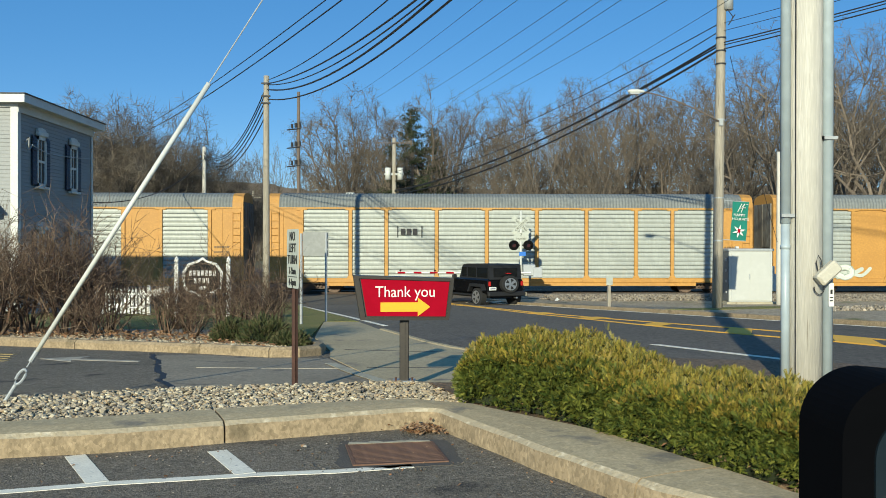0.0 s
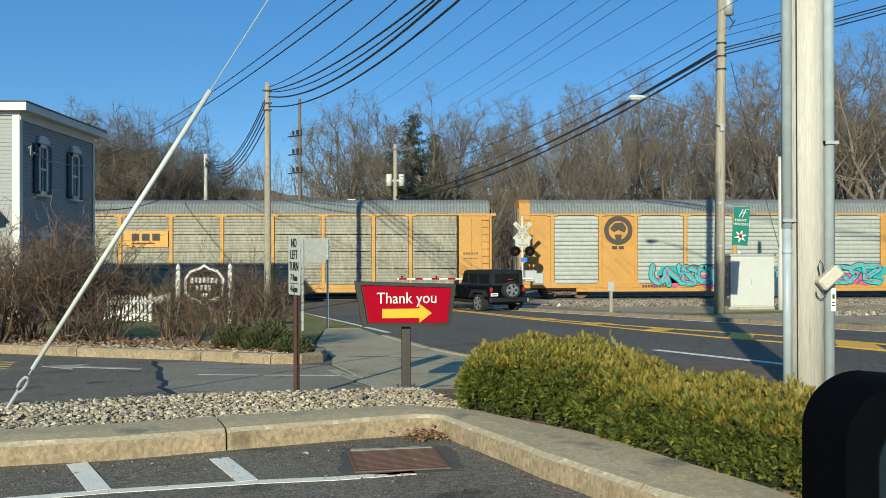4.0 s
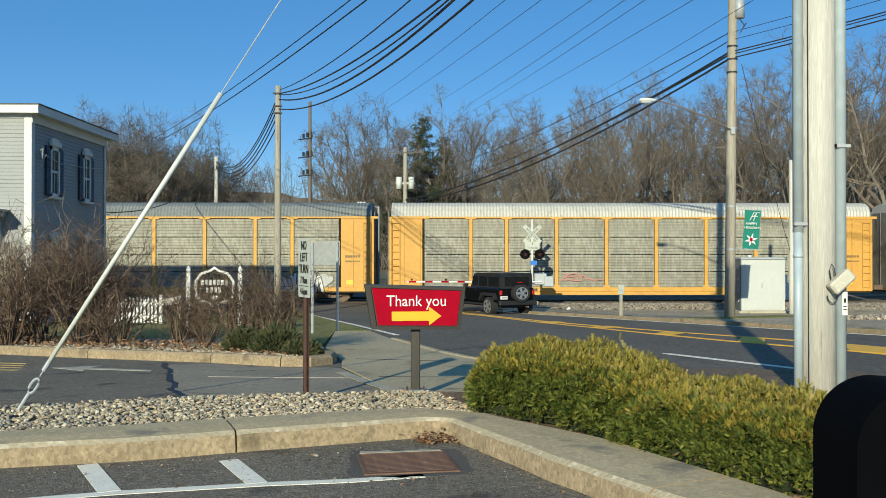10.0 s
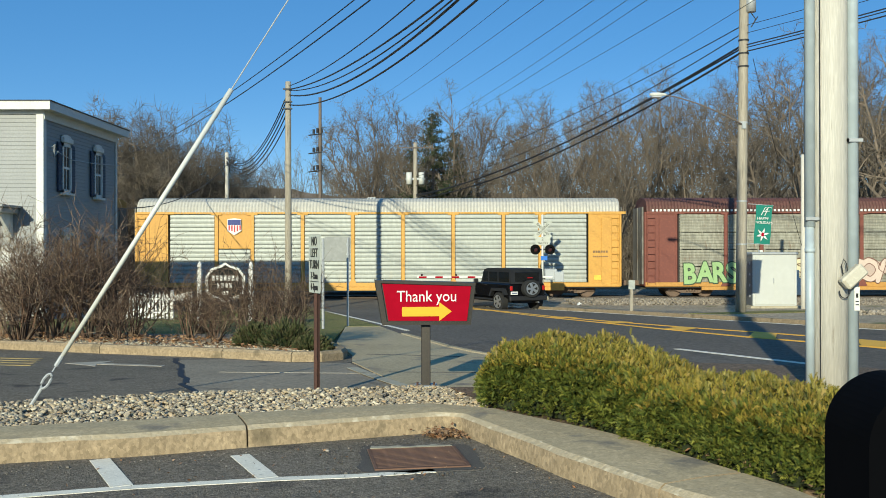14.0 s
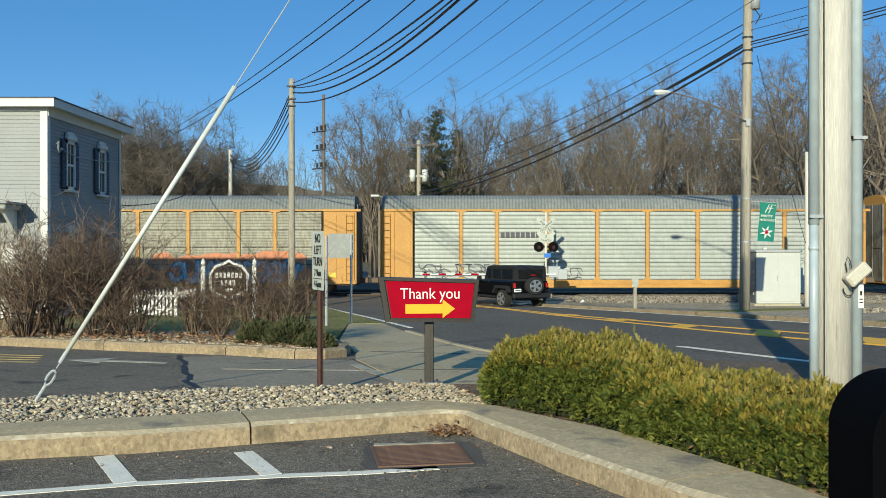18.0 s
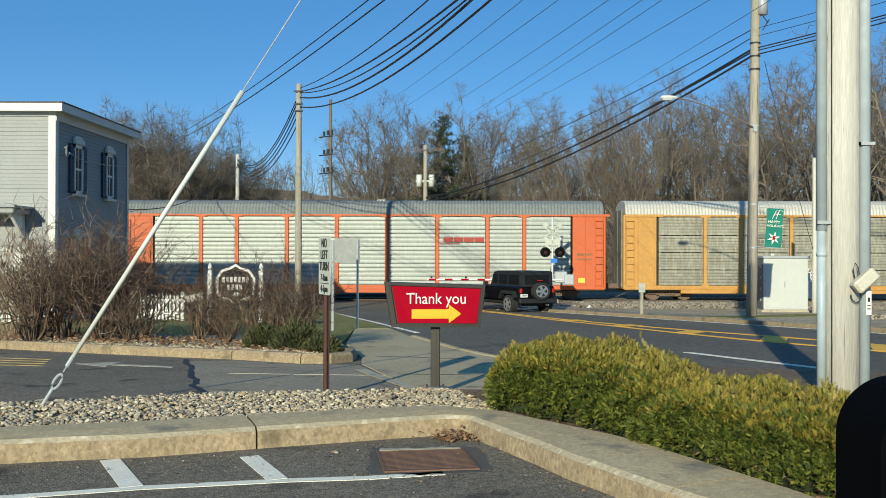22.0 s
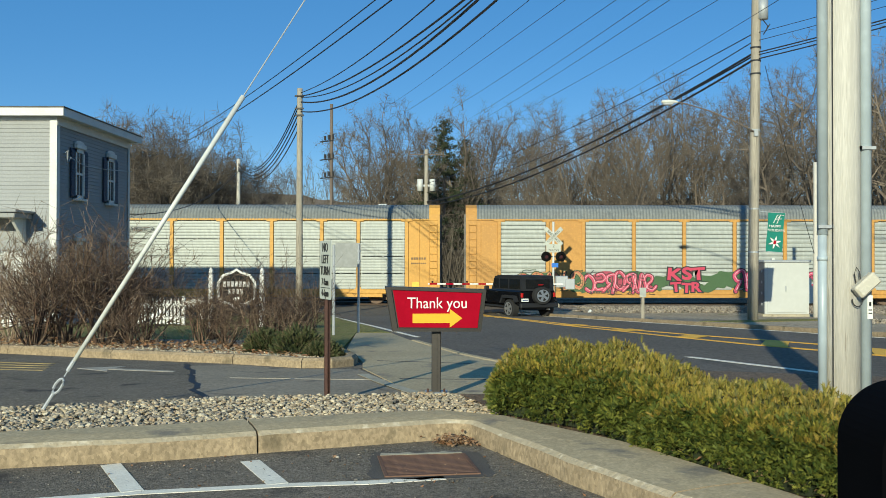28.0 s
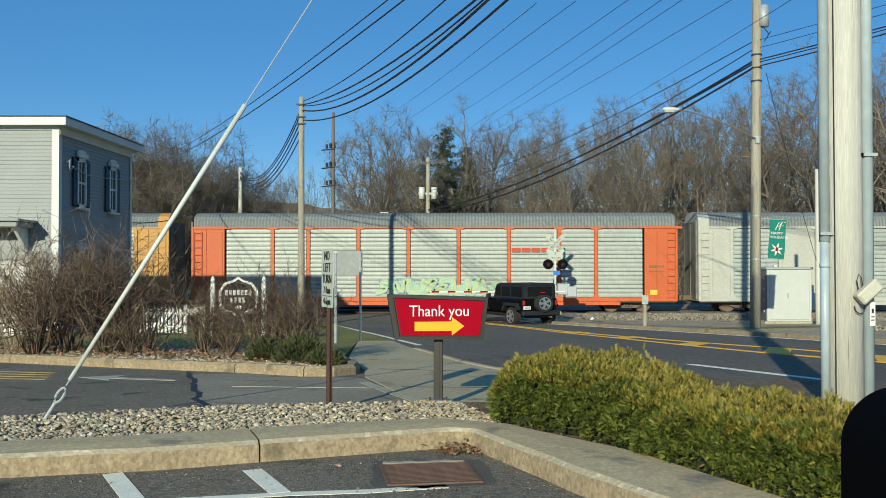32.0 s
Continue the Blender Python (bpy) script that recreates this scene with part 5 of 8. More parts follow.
part("box_lid", Mesh().box(-0.1, 0.1, -0.056, -0.05, -0.045, 0.045, 0.003), paint("cream_lid", (0.58, 0.55, 0.45), None, 0.5, bump=0.05), lamp_box)
part("loop_wire", Mesh().path([(0.06 + 0.1 * math.cos(a) * 0.5, -0.2, 0.97 - 0.07 * math.sin(a)) for a in [i * 0.35 for i in range(10)]], 0.005, 6), BLACK_CABLE, big_pole)
part("loop_wire", Mesh().path([(0.05, -0.19, 1.12), (0.03, -0.2, 1.2), (0.05, -0.2, 1.26), (0.08, -0.19, 1.22), (0.09, -0.2, 1.12)], 0.005, 6), BLACK_CABLE, big_pole)
part("ground_wire", Mesh().path([(-0.13, -0.12, 0.0), (-0.135, -0.11, 9.0)], 0.006, 5), BLACK_CABLE, big_pole, "ground wire stapled to the pole")

tall_pole = wood_pole(-6.58, 40.0, gz(40), 8.75, 0.16, 0.12, "slim weathered wooden utility pole by the road")
for z in (9.6, 9.05, 8.75):
    part("clamp", Mesh().box(-0.2, 0.2, -0.16, -0.1, z, z + 0.07, 0.01), BLACK_CABLE, tall_pole)
street_pole = wood_pole(11.55, 35.0, gz(35), 14.0, 0.2, 0.165, "weathered wooden pole carrying a street lamp and banner", lean=(0.012, 0))
for z in (9.4, 9.9, 10.4, 7.25, 4.25, 2.6):
    part("pole_band", band(z, 0.2, 0.06, z * 0.012), GALV if z < 8 else BLACK_CABLE, street_pole)
part("transformer", Mesh().path([(0.36, -0.1, 11.5), (0.36, -0.1, 12.3)], 0.2, 14), GALV, street_pole, "grey transformer can at the pole top", smooth=True)
part("insulator_wires", Mesh().path([(0.3, -0.2, 11.5), (0.5, -0.25, 11.2), (0.35, -0.2, 10.9), (0.6, -0.2, 11.3)], 0.02, 5), BLACK_CABLE, street_pole)
lamp = thing("street_lamp", "grey cobra-head street lamp on a long arm", "street lamp", "", pose(11.6, 34.85, 6.15))
arm = Mesh().path([(0, 0, 0), (-0.8, -0.02, 0.42), (-1.8, -0.05, 0.82), (-2.6, -0.07, 1.06), (-3.0, -0.08, 1.13)], [0.036, 0.032, 0.028, 0.024, 0.024], 8)
part("arm", arm, POLE_DARK, lamp, smooth=True)
part("bracket", Mesh().box(-0.06, 0.1, -0.1, 0.12, -0.16, 0.1, 0.02), GALV, lamp)
head = Mesh()
for i, (x, w, h) in enumerate(((-2.95, 0.04, 0.035), (-3.05, 0.08, 0.06), (-3.25, 0.14, 0.085), (-3.48, 0.14, 0.08), (-3.58, 0.06, 0.045))):
    head.v += [(x, -0.08 + w * math.cos(a), 1.14 + h * math.sin(a)) for a in [k * math.pi / 5 for k in range(10)]]
head.f += [(i * 10 + k, i * 10 + (k + 1) % 10, (i + 1) * 10 + (k + 1) % 10, (i + 1) * 10 + k) for i in range(4) for k in range(10)] + [tuple(range(10)), tuple(range(49, 39, -1))]
part("lamp_head", head, WHITE_PLASTIC, lamp, smooth=True)
part("lens", Mesh().slab([(-3.52, -0.18), (-3.15, -0.18), (-3.15, 0.02), (-3.52, 0.02)], 1.03, 1.08), paint("lamp_lens", (0.5, 0.52, 0.52), None, 0.15, bump=0), lamp)

# banner
banner = thing("banner", "green holiday banner hung from the pole", "banner", "", pose(11.98, 34.8, 1.62, 0, 4, 0))
GREEN = paint("green_banner_cloth", (0.005, 0.19, 0.14), (0.004, 0.15, 0.11), 0.8, big=3, fine=40, bump=0.15)
cloth = Mesh()
for i in range(9):
    for j in range(5):
        cloth.v.append((0.63 * j / 4 * (1 - 0.03 * (8 - i) / 8), 0.03 * math.sin(i * 0.9 + j * 0.7), 1.5 * i / 8))
cloth.f = [(i * 5 + j, i * 5 + j + 1, i * 5 + j + 6, i * 5 + j + 5) for i in range(8) for j in range(4)]
part("cloth", cloth, GREEN, banner, smooth=True)
part("rod", Mesh().path([(-0.3, 0.02, 1.5), (0.66, 0.02, 1.5)], 0.015, 6), GALV, banner)
part("rod", Mesh().path([(-0.3, 0.02, 0.0), (0.62, 0.02, 0.0)], 0.015, 6), GALV, banner)
words("HAPPY", 0.15, SIGN_WHITE, banner, pose(0.27, -0.06, 0.97) @ FACING)
words("HOLIDAYS", 0.135, SIGN_WHITE, banner, pose(0.32, -0.06, 0.82) @ FACING)
part("swirl", Mesh().path([(0.2, -0.05, 1.1), (0.33, -0.05, 1.4), (0.45, -0.05, 1.42), (0.35, -0.05, 1.28)], 0.014, 5).path([(0.33, -0.05, 1.08), (0.45, -0.05, 1.42), (0.58, -0.05, 1.4)], 0.014, 5).path([(0.25, -0.05, 1.24), (0.5, -0.05, 1.27)], 0.012, 5), SIGN_WHITE, banner)
flower = Mesh()
for k in range(6):
    a = k * math.pi / 3 + 0.3
    flower.slab([(0.3, 0.36), (0.3 + 0.12 * math.cos(a - 0.35), 0.36 + 0.12 * math.sin(a - 0.35)), (0.3 + 0.26 * math.cos(a), 0.36 + 0.26 * math.sin(a)), (0.3 + 0.12 * math.cos(a + 0.35), 0.36 + 0.12 * math.sin(a + 0.35))], -0.055, -0.05, "y")
part("flower", flower, SIGN_WHITE, banner)
part("flower_heart", Mesh().box(0.25, 0.35, -0.065, -0.057, 0.3, 0.44, 0.004), SIGN_RED, banner)

grey_post = wood_pole(15.95, 40.0, gz(40), 5.55, 0.12, 0.1, "short grey wooden pole beside the cabinet", POLE_PALE)
far_left = wood_pole(-14.35, 62.0, -1.35, 8.0, 0.15, 0.12, "distant pale wooden utility pole beyond the tracks", POLE_PALE)
thin_pole = wood_pole(-7.78, 60.0, -1.35, 11.4, 0.13, 0.1, "tall thin wooden pole with three insulator arms", POLE_DARK)
for z in (10.35, 9.15, 7.95):
    part("cross_arm", Mesh().path([(0.15, -0.1, z), (-0.75, -0.1, z - 0.1)], 0.045, 6), BLACK_CABLE, thin_pole)
    part("insulator", Mesh().path([(-0.15, -0.15, z + 0.05), (-0.15, -0.15, z + 0.35)], 0.09, 8).path([(-0.4, -0.15, z), (-0.4, -0.15, z + 0.28)], 0.08, 8).path([(0.15, -0.15, z + 0.05), (0.1, -0.15, z + 0.4)], 0.06, 8), BLACK_CABLE, thin_pole)
can_pole = wood_pole(-1.8, 70.0, -1.35, 9.6, 0.19, 0.15, "distant wooden pole with two white transformer cans")
for x in (-0.62, 0.32):
    part("transformer", Mesh().path([(x + 0.15, -0.2, 7.75), (x + 0.15, -0.2, 8.65)], 0.22, 12), WHITE_PLASTIC, can_pole, smooth=True)
part("bracket", Mesh().box(-0.75, 0.75, -0.12, -0.05, 8.1, 8.25), GALV, can_pole)
part("cross_arm", Mesh().box(-1.4, 1.4, -0.2, -0.1, 10.5, 10.58), POLE_DARK, can_pole)
for x in (-1.3, -0.7, 0.7, 1.3):
    part("insulator", Mesh().path([(x, -0.15, 10.58), (x, -0.15, 10.78)], [0.05, 0.035], 8), POLE_DARK, can_pole)
small_pole = wood_pole(-17.0, 95.0, -1.35, 7.0, 0.1, 0.09, "small far wooden pole behind the train")
part("cross_arm", Mesh().box(-0.9, 0.9, -0.1, 0.0, 7.6, 7.72), POLE_WOOD, small_pole)
lamp_far = thing("street_lamp", "white street lamp head beyond the tracks", "street lamp", "", pose(-4.6, 62, -1.35))
part("pole", Mesh().path([(1.2, 0, 0), (1.2, 0, 6.0)], 0.07, 8), GALV, lamp_far)
part("arm", Mesh().path([(1.2, 0, 5.9), (0.3, 0, 6.22)], 0.03, 6), GALV, lamp_far)
part("lamp_head", Mesh().box(-0.25, 0.35, -0.15, 0.15, 6.15, 6.3, 0.05), WHITE_PLASTIC, lamp_far)

# cables: tall pole up to the near pole and down to the far one
for z, r, top, sag in ((8.54, 0.018, 7.5, 0.7), (8.39, 0.026, 6.9, 0.8), (8.34, 0.02, 7.1, 1.1), (8.14, 0.03, 7.3, 1.3), (7.72, 0.026, 6.9, 1.2)):
    cable((-6.5, 39.85, z), (3.6, 8.5, top), sag, r)
for z, q in ((8.3, 8.5), (8.1, 8.4), (7.8, 8.2), (7.5, 8.1), (7.1, 8.0)):
    cable((-6.6, 40.1, z), (-14.35, 61.9, 1.4 + (q - 1.4) * 0.886), 1.5, 0.026)
cable((3.6, 8.5, 7.3), (-20.15, 60, 8.0), 0.7, 0.014)
cable((3.6, 8.5, 7.1), (-20.15, 60, 7.8), 0.8, 0.017)
# street pole: thick bundle to the far pole, and on to the near pole's line
for z, q, r, sag in ((9.2, 5.6, 0.042, 0.9), (9.1, 5.5, 0.034, 0.8), (8.95, 5.3, 0.042, 1.0), (9.65, 6.3, 0.02, 1.0), (9.95, 7.0, 0.02, 0.6)):
    cable((11.6, 34.9, z), (-1.8, 70, q), sag, r)
    cable((11.7, 34.9, z), (27.0, 18, z + 2.6), 0.3, r * 0.6)
for x0, z0, x1, z1 in ((-5.0, 13.2, 2.05, 7.7), (-5.0, 11.9, 3.0, 7.75), (-1.5, 12.1, 4.3, 7.8), (0.7, 11.8, 5.1, 7.8), (1.6, 11.7, 5.6, 7.8), (3.0, 11.5, 6.8, 7.8), (9.2, 11.9, 8.4, 7.9)):
    cable((x0, 72, z0), (x1, 22, z1), 0.15, 0.008, "thin overhead wire high over the road")
cable((-14.3, 61.9, 7.2), (-12.25, 34.9, 3.0), 0.8, 0.022, "black service cable sagging to the house")
cable((12.0, 34.9, 8.7), (15.9, 40, 1.5), 0.2, 0.012, "thin guy wire from the street pole")

# guy wire of the near pole in a white guard
guy = thing("guy_wire", "slanting guy wire in a white plastic guard", "guy wire", "", pose(-3.45, 7.64, 0.03))
g1 = Vector((7.2, 0.96, 11.85))
part("guard", Mesh().path([g1 * 0.04, g1 * 0.232], [0.018, 0.0225], 12), WHITE_PLASTIC, guy, smooth=True)
part("wire", Mesh().path([g1 * 0.03, g1], 0.006, 6), GALV, guy)
part("anchor_rod", Mesh().path([g1 * -0.01, g1 * 0.018], 0.016, 8), GALV, guy)
rx = g1.normalized()
side = Vector((rx.z, 0, -rx.x))
part("thimble", Mesh().path([g1 * 0.018 + (side * 0.028 * math.cos(a)) + rx * (0.075 + 0.07 * math.sin(a)) for a in [k * 2 * math.pi / 12 for k in range(13)]], 0.012, 6), GALV, guy, "steel eye and clamp")
part("clamp", Mesh().path([g1 * 0.034, g1 * 0.041], 0.02, 8), GALV, guy)

# ---- signs ----
thanks = thing("directional_sign", "red directional sign with a yellow arrow", "sign", "", pose(-0.13, 8.95, 0.06))
turn = pose(0, 0, 0, 0, 0, 6)
S = 1.02
body = Mesh().slab([(-0.43, 0.62), (0.425, 0.615), (0.475, 1.02), (-0.5, 1.05)], -0.11, 0.11, "y").moved(turn)
part("cabinet", body, BRONZE, thanks, "dark bronze metal cabinet")
part("face", Mesh().slab([(-0.37, 0.66), (0.39, 0.65), (0.43, 0.985), (-0.43, 1.015)], -0.118, -0.108, "y").moved(turn), SIGN_RED, thanks, "red sign face")
frame_b = Mesh()
o = [(-0.43, 0.62), (0.425, 0.615), (0.475, 1.02), (-0.5, 1.05)]
i_ = [(-0.385, 0.65), (0.4, 0.64), (0.44, 0.99), (-0.445, 1.022)]
for k in range(4):
    j = (k + 1) % 4
    frame_b.slab([o[k], o[j], i_[j], i_[k]], -0.13, -0.1, "y")
part("frame", frame_b.moved(turn), BRONZE, thanks)
words("Thank you", 0.152, SIGN_WHITE, thanks, turn @ pose(0.0, -0.121, 0.888) @ FACING, stretch=0.9)
part("arrow", Mesh().slab([(-0.24, 0.7), (0.12, 0.7), (0.12, 0.655), (0.24, 0.745), (0.12, 0.835), (0.12, 0.79), (-0.24, 0.79)], -0.125, -0.118, "y").moved(turn), SIGN_YELLOW, thanks, "yellow arrow")
part("post", Mesh().box(-0.045, 0.045, -0.045, 0.045, 0.0, 0.63, 0.006).box(-0.012, 0.012, -0.05, -0.045, 0.05, 0.62), BRONZE, thanks)
part("base_plate", Mesh().box(-0.11, 0.11, -0.1, 0.1, 0.0, 0.025, 0.004), GALV, thanks)
for x in (-0.08, 0.08):
    part("bolt", Mesh().path([(x, -0.07, 0.02), (x, -0.07, 0.06)], 0.012, 6), RUST_POST, thanks)

nlt = thing("no_turn_sign", "white no-left-turn sign on a rusty post", "sign", "", pose(-1.17, 8.66, 0.05))
plate = [(-0.18, 0.93), (-0.165, 0.915), (0.165, 0.915), (0.18, 0.93), (0.18, 1.455), (0.165, 1.47), (-0.165, 1.47), (-0.18, 1.455)]
part("post", Mesh().box(-0.028, 0.028, 0.0, 0.012, -0.1, 1.42).box(-0.028, -0.02, 0.0, 0.03, -0.1, 1.42).box(0.02, 0.028, 0.0, 0.03, -0.1, 1.42).moved(pose(0, 0.012, 0, 0, 0, -45)), RUST_POST, nlt, "rusty brown steel channel post")
sign_plate = part("plate", Mesh().slab(plate, -0.008, -0.004, "y"), SIGN_OLD, nlt, m=pose(0, 0, 0.03, 0, 0, -65))
for text, z, size in (("NO", 1.4, 0.12), ("LEFT", 1.29, 0.12), ("TURN", 1.18, 0.12), ("7-9am", 1.075, 0.095), ("4-6pm", 0.97, 0.095)):
    words(text, size, BLACK_PAINT, sign_plate, pose(0, -0.012, z) @ FACING, depth=0.002, stretch=0.9)
part("rule", Mesh().box(-0.14, 0.14, -0.013, -0.009, 1.02, 1.026), BLACK_PAINT, sign_plate)

back_sign = thing("road_sign", "grey back of a road sign on a steel post", "sign", "", pose(-2.35, 23.6, gz(23.6)))
part("post", Mesh().path([(0, 0, 0), (0, 0, 2.3)], 0.03, 8), GALV, back_sign)
part("plate", Mesh().box(-0.6, 0.06, 0.03, 0.036, 1.7, 2.33), paint("dull_aluminium", (0.27, 0.28, 0.27), (0.22, 0.23, 0.22), 0.6, big=2, fine=12, bump=0.03), back_sign, "bare grey metal back")
part("clip", Mesh().box(-0.04, 0.04, -0.01, 0.03, 2.1, 2.14).box(-0.04, 0.04, -0.01, 0.03, 1.85, 1.89), GALV, back_sign)
thin_post = thing("sign_post", "thin galvanised steel sign post in the verge", "post", "", pose(-2.8, 22.1, gz(22.1)))
part("post", Mesh().path([(0, 0, 0), (0, 0, 2.2)], 0.035, 8), GALV, thin_post)

marker = thing("marker_post", "wooden post with a small white plate", "post", "", pose(7.15, 34.0, gz(34)))
part("post", Mesh().box(-0.06, 0.06, -0.06, 0.06, -0.1, 1.22, 0.01), POLE_WOOD, marker)
part("plate", Mesh().box(-0.12, 0.12, -0.08, -0.062, 0.92, 1.26, 0.004), SIGN_OLD, marker)

# shop sign in the shrubs
shop = thing("shop_sign", "dark shaped shop sign between white turned posts", "sign", "", pose(-5.4, 23.2, gz(23.2)))
BOARD = paint("dark_green_board", (0.008, 0.009, 0.009), None, 0.7, spec=0.2)
WHITE_WOOD = paint("white_painted_wood", (0.72, 0.71, 0.67), (0.6, 0.59, 0.55), 0.6, big=3, fine=30, bump=0.15)
for x in (-0.66, 0.64):
    part("post", Mesh().box(x - 0.055, x + 0.055, -0.055, 0.055, 0, 1.5, 0.01).path([(x, 0, 1.5), (x, 0, 1.55), (x, 0, 1.62), (x, 0, 1.68)], [0.03, 0.06, 0.05, 0.005], 8), WHITE_WOOD, shop)
outline = [(-0.5, 0.92), (-0.38, 0.78), (-0.15, 0.72), (0.0, 0.62), (0.15, 0.72), (0.38, 0.78), (0.5, 0.92), (0.5, 1.3), (0.36, 1.5), (0.12, 1.58), (0, 1.66), (-0.12, 1.58), (-0.36, 1.5), (-0.5, 1.3)]
part("board", Mesh().slab(outline, -0.03, 0.03, "y"), BOARD, shop)
edge_b = Mesh()
for k in range(len(outline)):
    (ax, az), (bx, bz) = outline[k], outline[(k + 1) % len(outline)]
    edge_b.slab([(ax, az), (bx, bz), (bx * 0.87, 1.15 + (bz - 1.15) * 0.87), (ax * 0.87, 1.15 + (az - 1.15) * 0.87)], -0.045, -0.02, "y")
part("border", edge_b, WHITE_WOOD, shop)
LETTER = data_of("letter_bar", Mesh().box(0, 0.065, -0.04, -0.03, 0, 0.13), WHITE_WOOD)
for z, x0, n in ((1.19, -0.34, 7), (1.0, -0.21, 4)):
    for k in range(n):
        part("letter_bar", LETTER, None, shop, m=Matrix.Translation((x0 + k * 0.1, 0, z)))
part("emblem", Mesh().slab([(0.1 * math.cos(a), 0.88 + 0.05 * math.sin(a)) for a in [k * math.pi / 8 for k in range(16)]], -0.04, -0.03, "y"), WHITE_WOOD, shop)

# picket fence
def picket_mesh():
    return Mesh().slab([(-0.035, 0.05), (0.035, 0.05), (0.035, 0.78), (0, 0.86), (-0.035, 0.78)], -0.01, 0.01, "y")


fence = thing("picket_fence", "low white picket fence behind the shrubs", "fence", "", pose(-10.2, 28.6, gz(28.6)))
PICKET = data_of("picket", picket_mesh(), WHITE_WOOD)
for k in range(9, 22):
    part("picket", PICKET, None, fence, m=Matrix.Translation((k * 0.115 - 0.7, 0, 0)))
for z in (0.22, 0.62):
    part("rail", Mesh().box(0.25, 1.85, 0.012, 0.05, z, z + 0.07), WHITE_WOOD, fence)
for x in (0.22, 1.87):
    part("post", Mesh().box(x - 0.05, x + 0.05, -0.04, 0.06, 0, 0.92, 0.01), WHITE_WOOD, fence)
gate_f = thing("picket_fence", "sloping end of a white picket fence", "fence", "", pose(-8.1, 28.4, gz(28.4)))
part("rail", Mesh().slab([(-0.2, 0.75), (0.45, 0.9), (0.45, 0.2), (0.35, 0.2), (0.3, 0.6), (-0.2, 0.62)], -0.02, 0.02, "y"), WHITE_WOOD, gate_f)

# ---- crossing signal ----
xing = thing("crossing_signal", "railway crossing signal with a lowered gate arm", "crossing signal", "", pose(5.45, 48.2, -1.35))
part("mast", Mesh().path([(0, 0, 0), (0, 0, 4.6)], 0.06, 10), WHITE_PLASTIC, xing, smooth=True)
part("base", Mesh().box(-0.3, 0.3, -0.3, 0.3, 0, 0.3, 0.03), CONCRETE, xing)
for a in (45, -45):
    blade = part("crossbuck_blade", Mesh().box(-0.62, 0.62, -0.085, -0.07, -0.11, 0.11, 0.004), SIGN_OLD, xing, m=pose(0, 0.0 if a > 0 else -0.02, 3.82, 0, a, 0))
    words("RAILROAD" if a > 0 else "CROSSING", 0.175, BLACK_PAINT, blade, pose(0, -0.09, 0) @ FACING)
tracks_sign = part("tracks_plate", Mesh().box(-0.38, 0.38, -0.09, -0.07, 2.98, 3.42, 0.004), SIGN_OLD, xing)
words("2", 0.22, BLACK_PAINT, tracks_sign, pose(0, -0.095, 3.31) @ FACING)
words("TRACKS", 0.15, BLACK_PAINT, tracks_sign, pose(0, -0.095, 3.09) @ FACING)
part("light_bar", Mesh().box(-0.42, 0.42, -0.04, 0.0, 2.72, 2.8, 0.01), BLACK_PAINT, xing)
MATT = paint("matt_black", (0.006, 0.006, 0.006), None, 0.95, bump=0.05, spec=0.1)
LENS = paint("dark_red_lens", (0.04, 0.006, 0.006), None, 0.2, bump=0)
for x in (-0.38, 0.38):
    tgt = part("target", Mesh().path([(x, -0.1, 2.76), (x, -0.06, 2.76)], 0.27, 20), MATT, xing, "black round signal target")
    part("lens", Mesh().path([(x, -0.125, 2.76), (x, -0.1, 2.76)], 0.11, 14), LENS, tgt)
    hood = Mesh()
    for i in range(9):
        a = math.pi * (i / 8) * 1.2 - 0.1 * math.pi
        for y in (-0.1, -0.32):
            hood.v.append((x + 0.14 * math.cos(a), y, 2.76 + 0.14 * math.sin(a)))
    hood.f = [(2 * i, 2 * i + 2, 2 * i + 3, 2 * i + 1) for i in range(8)]
    part("hood", hood, MATT, tgt)
part("number_plate", Mesh().box(-0.1, 0.25, -0.08, -0.07, 2.2, 2.42), paint("blue_sign", (0.01, 0.16, 0.6), None, 0.5, bump=0), xing, "small blue notice plate")
part("gate_motor", Mesh().box(0.1, 0.75, -0.25, 0.25, 1.15, 1.75, 0.04), GALV, xing)
part("counterweight", Mesh().box(0.6, 1.1, -0.3, -0.22, 1.05, 1.6, 0.03), GALV, xing)
arm_root = part("gate_arm", Mesh().box(-6.6, 0.5, -0.3, -0.25, 1.28, 1.36, 0.008), SIGN_WHITE, xing, "white gate arm")
for k in range(7):
    part("red_band", Mesh().box(-6.5 + k * 0.85, -6.1 + k * 0.85, -0.304, -0.246, 1.276, 1.364), SIGN_RED, arm_root)
for x in (-6.4, -4.6, -2.4):
    part("gate_light", Mesh().box(x, x + 0.1, -0.32, -0.24, 1.38, 1.48, 0.02), LENS, arm_root)

# white equipment cabinet
CAB = paint("white_cabinet_paint", (0.49, 0.5, 0.47), (0.46, 0.47, 0.44), 0.5, big=1.2, fine=4, bump=0.03)
cab = thing("equipment_cabinet", "white steel trackside equipment cabinet", "cabinet", "", pose(14.25, 41.5, gz(41.5)))
part("body", Mesh().box(0, 2.0, 0, 1.9, 0.12, 2.45, 0.02), CAB, cab)
part("plinth", Mesh().box(-0.15, 2.15, -0.15, 2.0, -0.1, 0.12), CONCRETE, cab)
part("roof", Mesh().box(-0.06, 2.06, -0.06, 1.96, 2.45, 2.56, 0.02), GALV, cab, "grey overhanging lid")
part("door", Mesh().box(0.1, 1.9, -0.03, 0.0, 0.2, 2.38, 0.01).box(0.98, 1.0, -0.036, -0.03, 0.2, 2.38), CAB, cab)
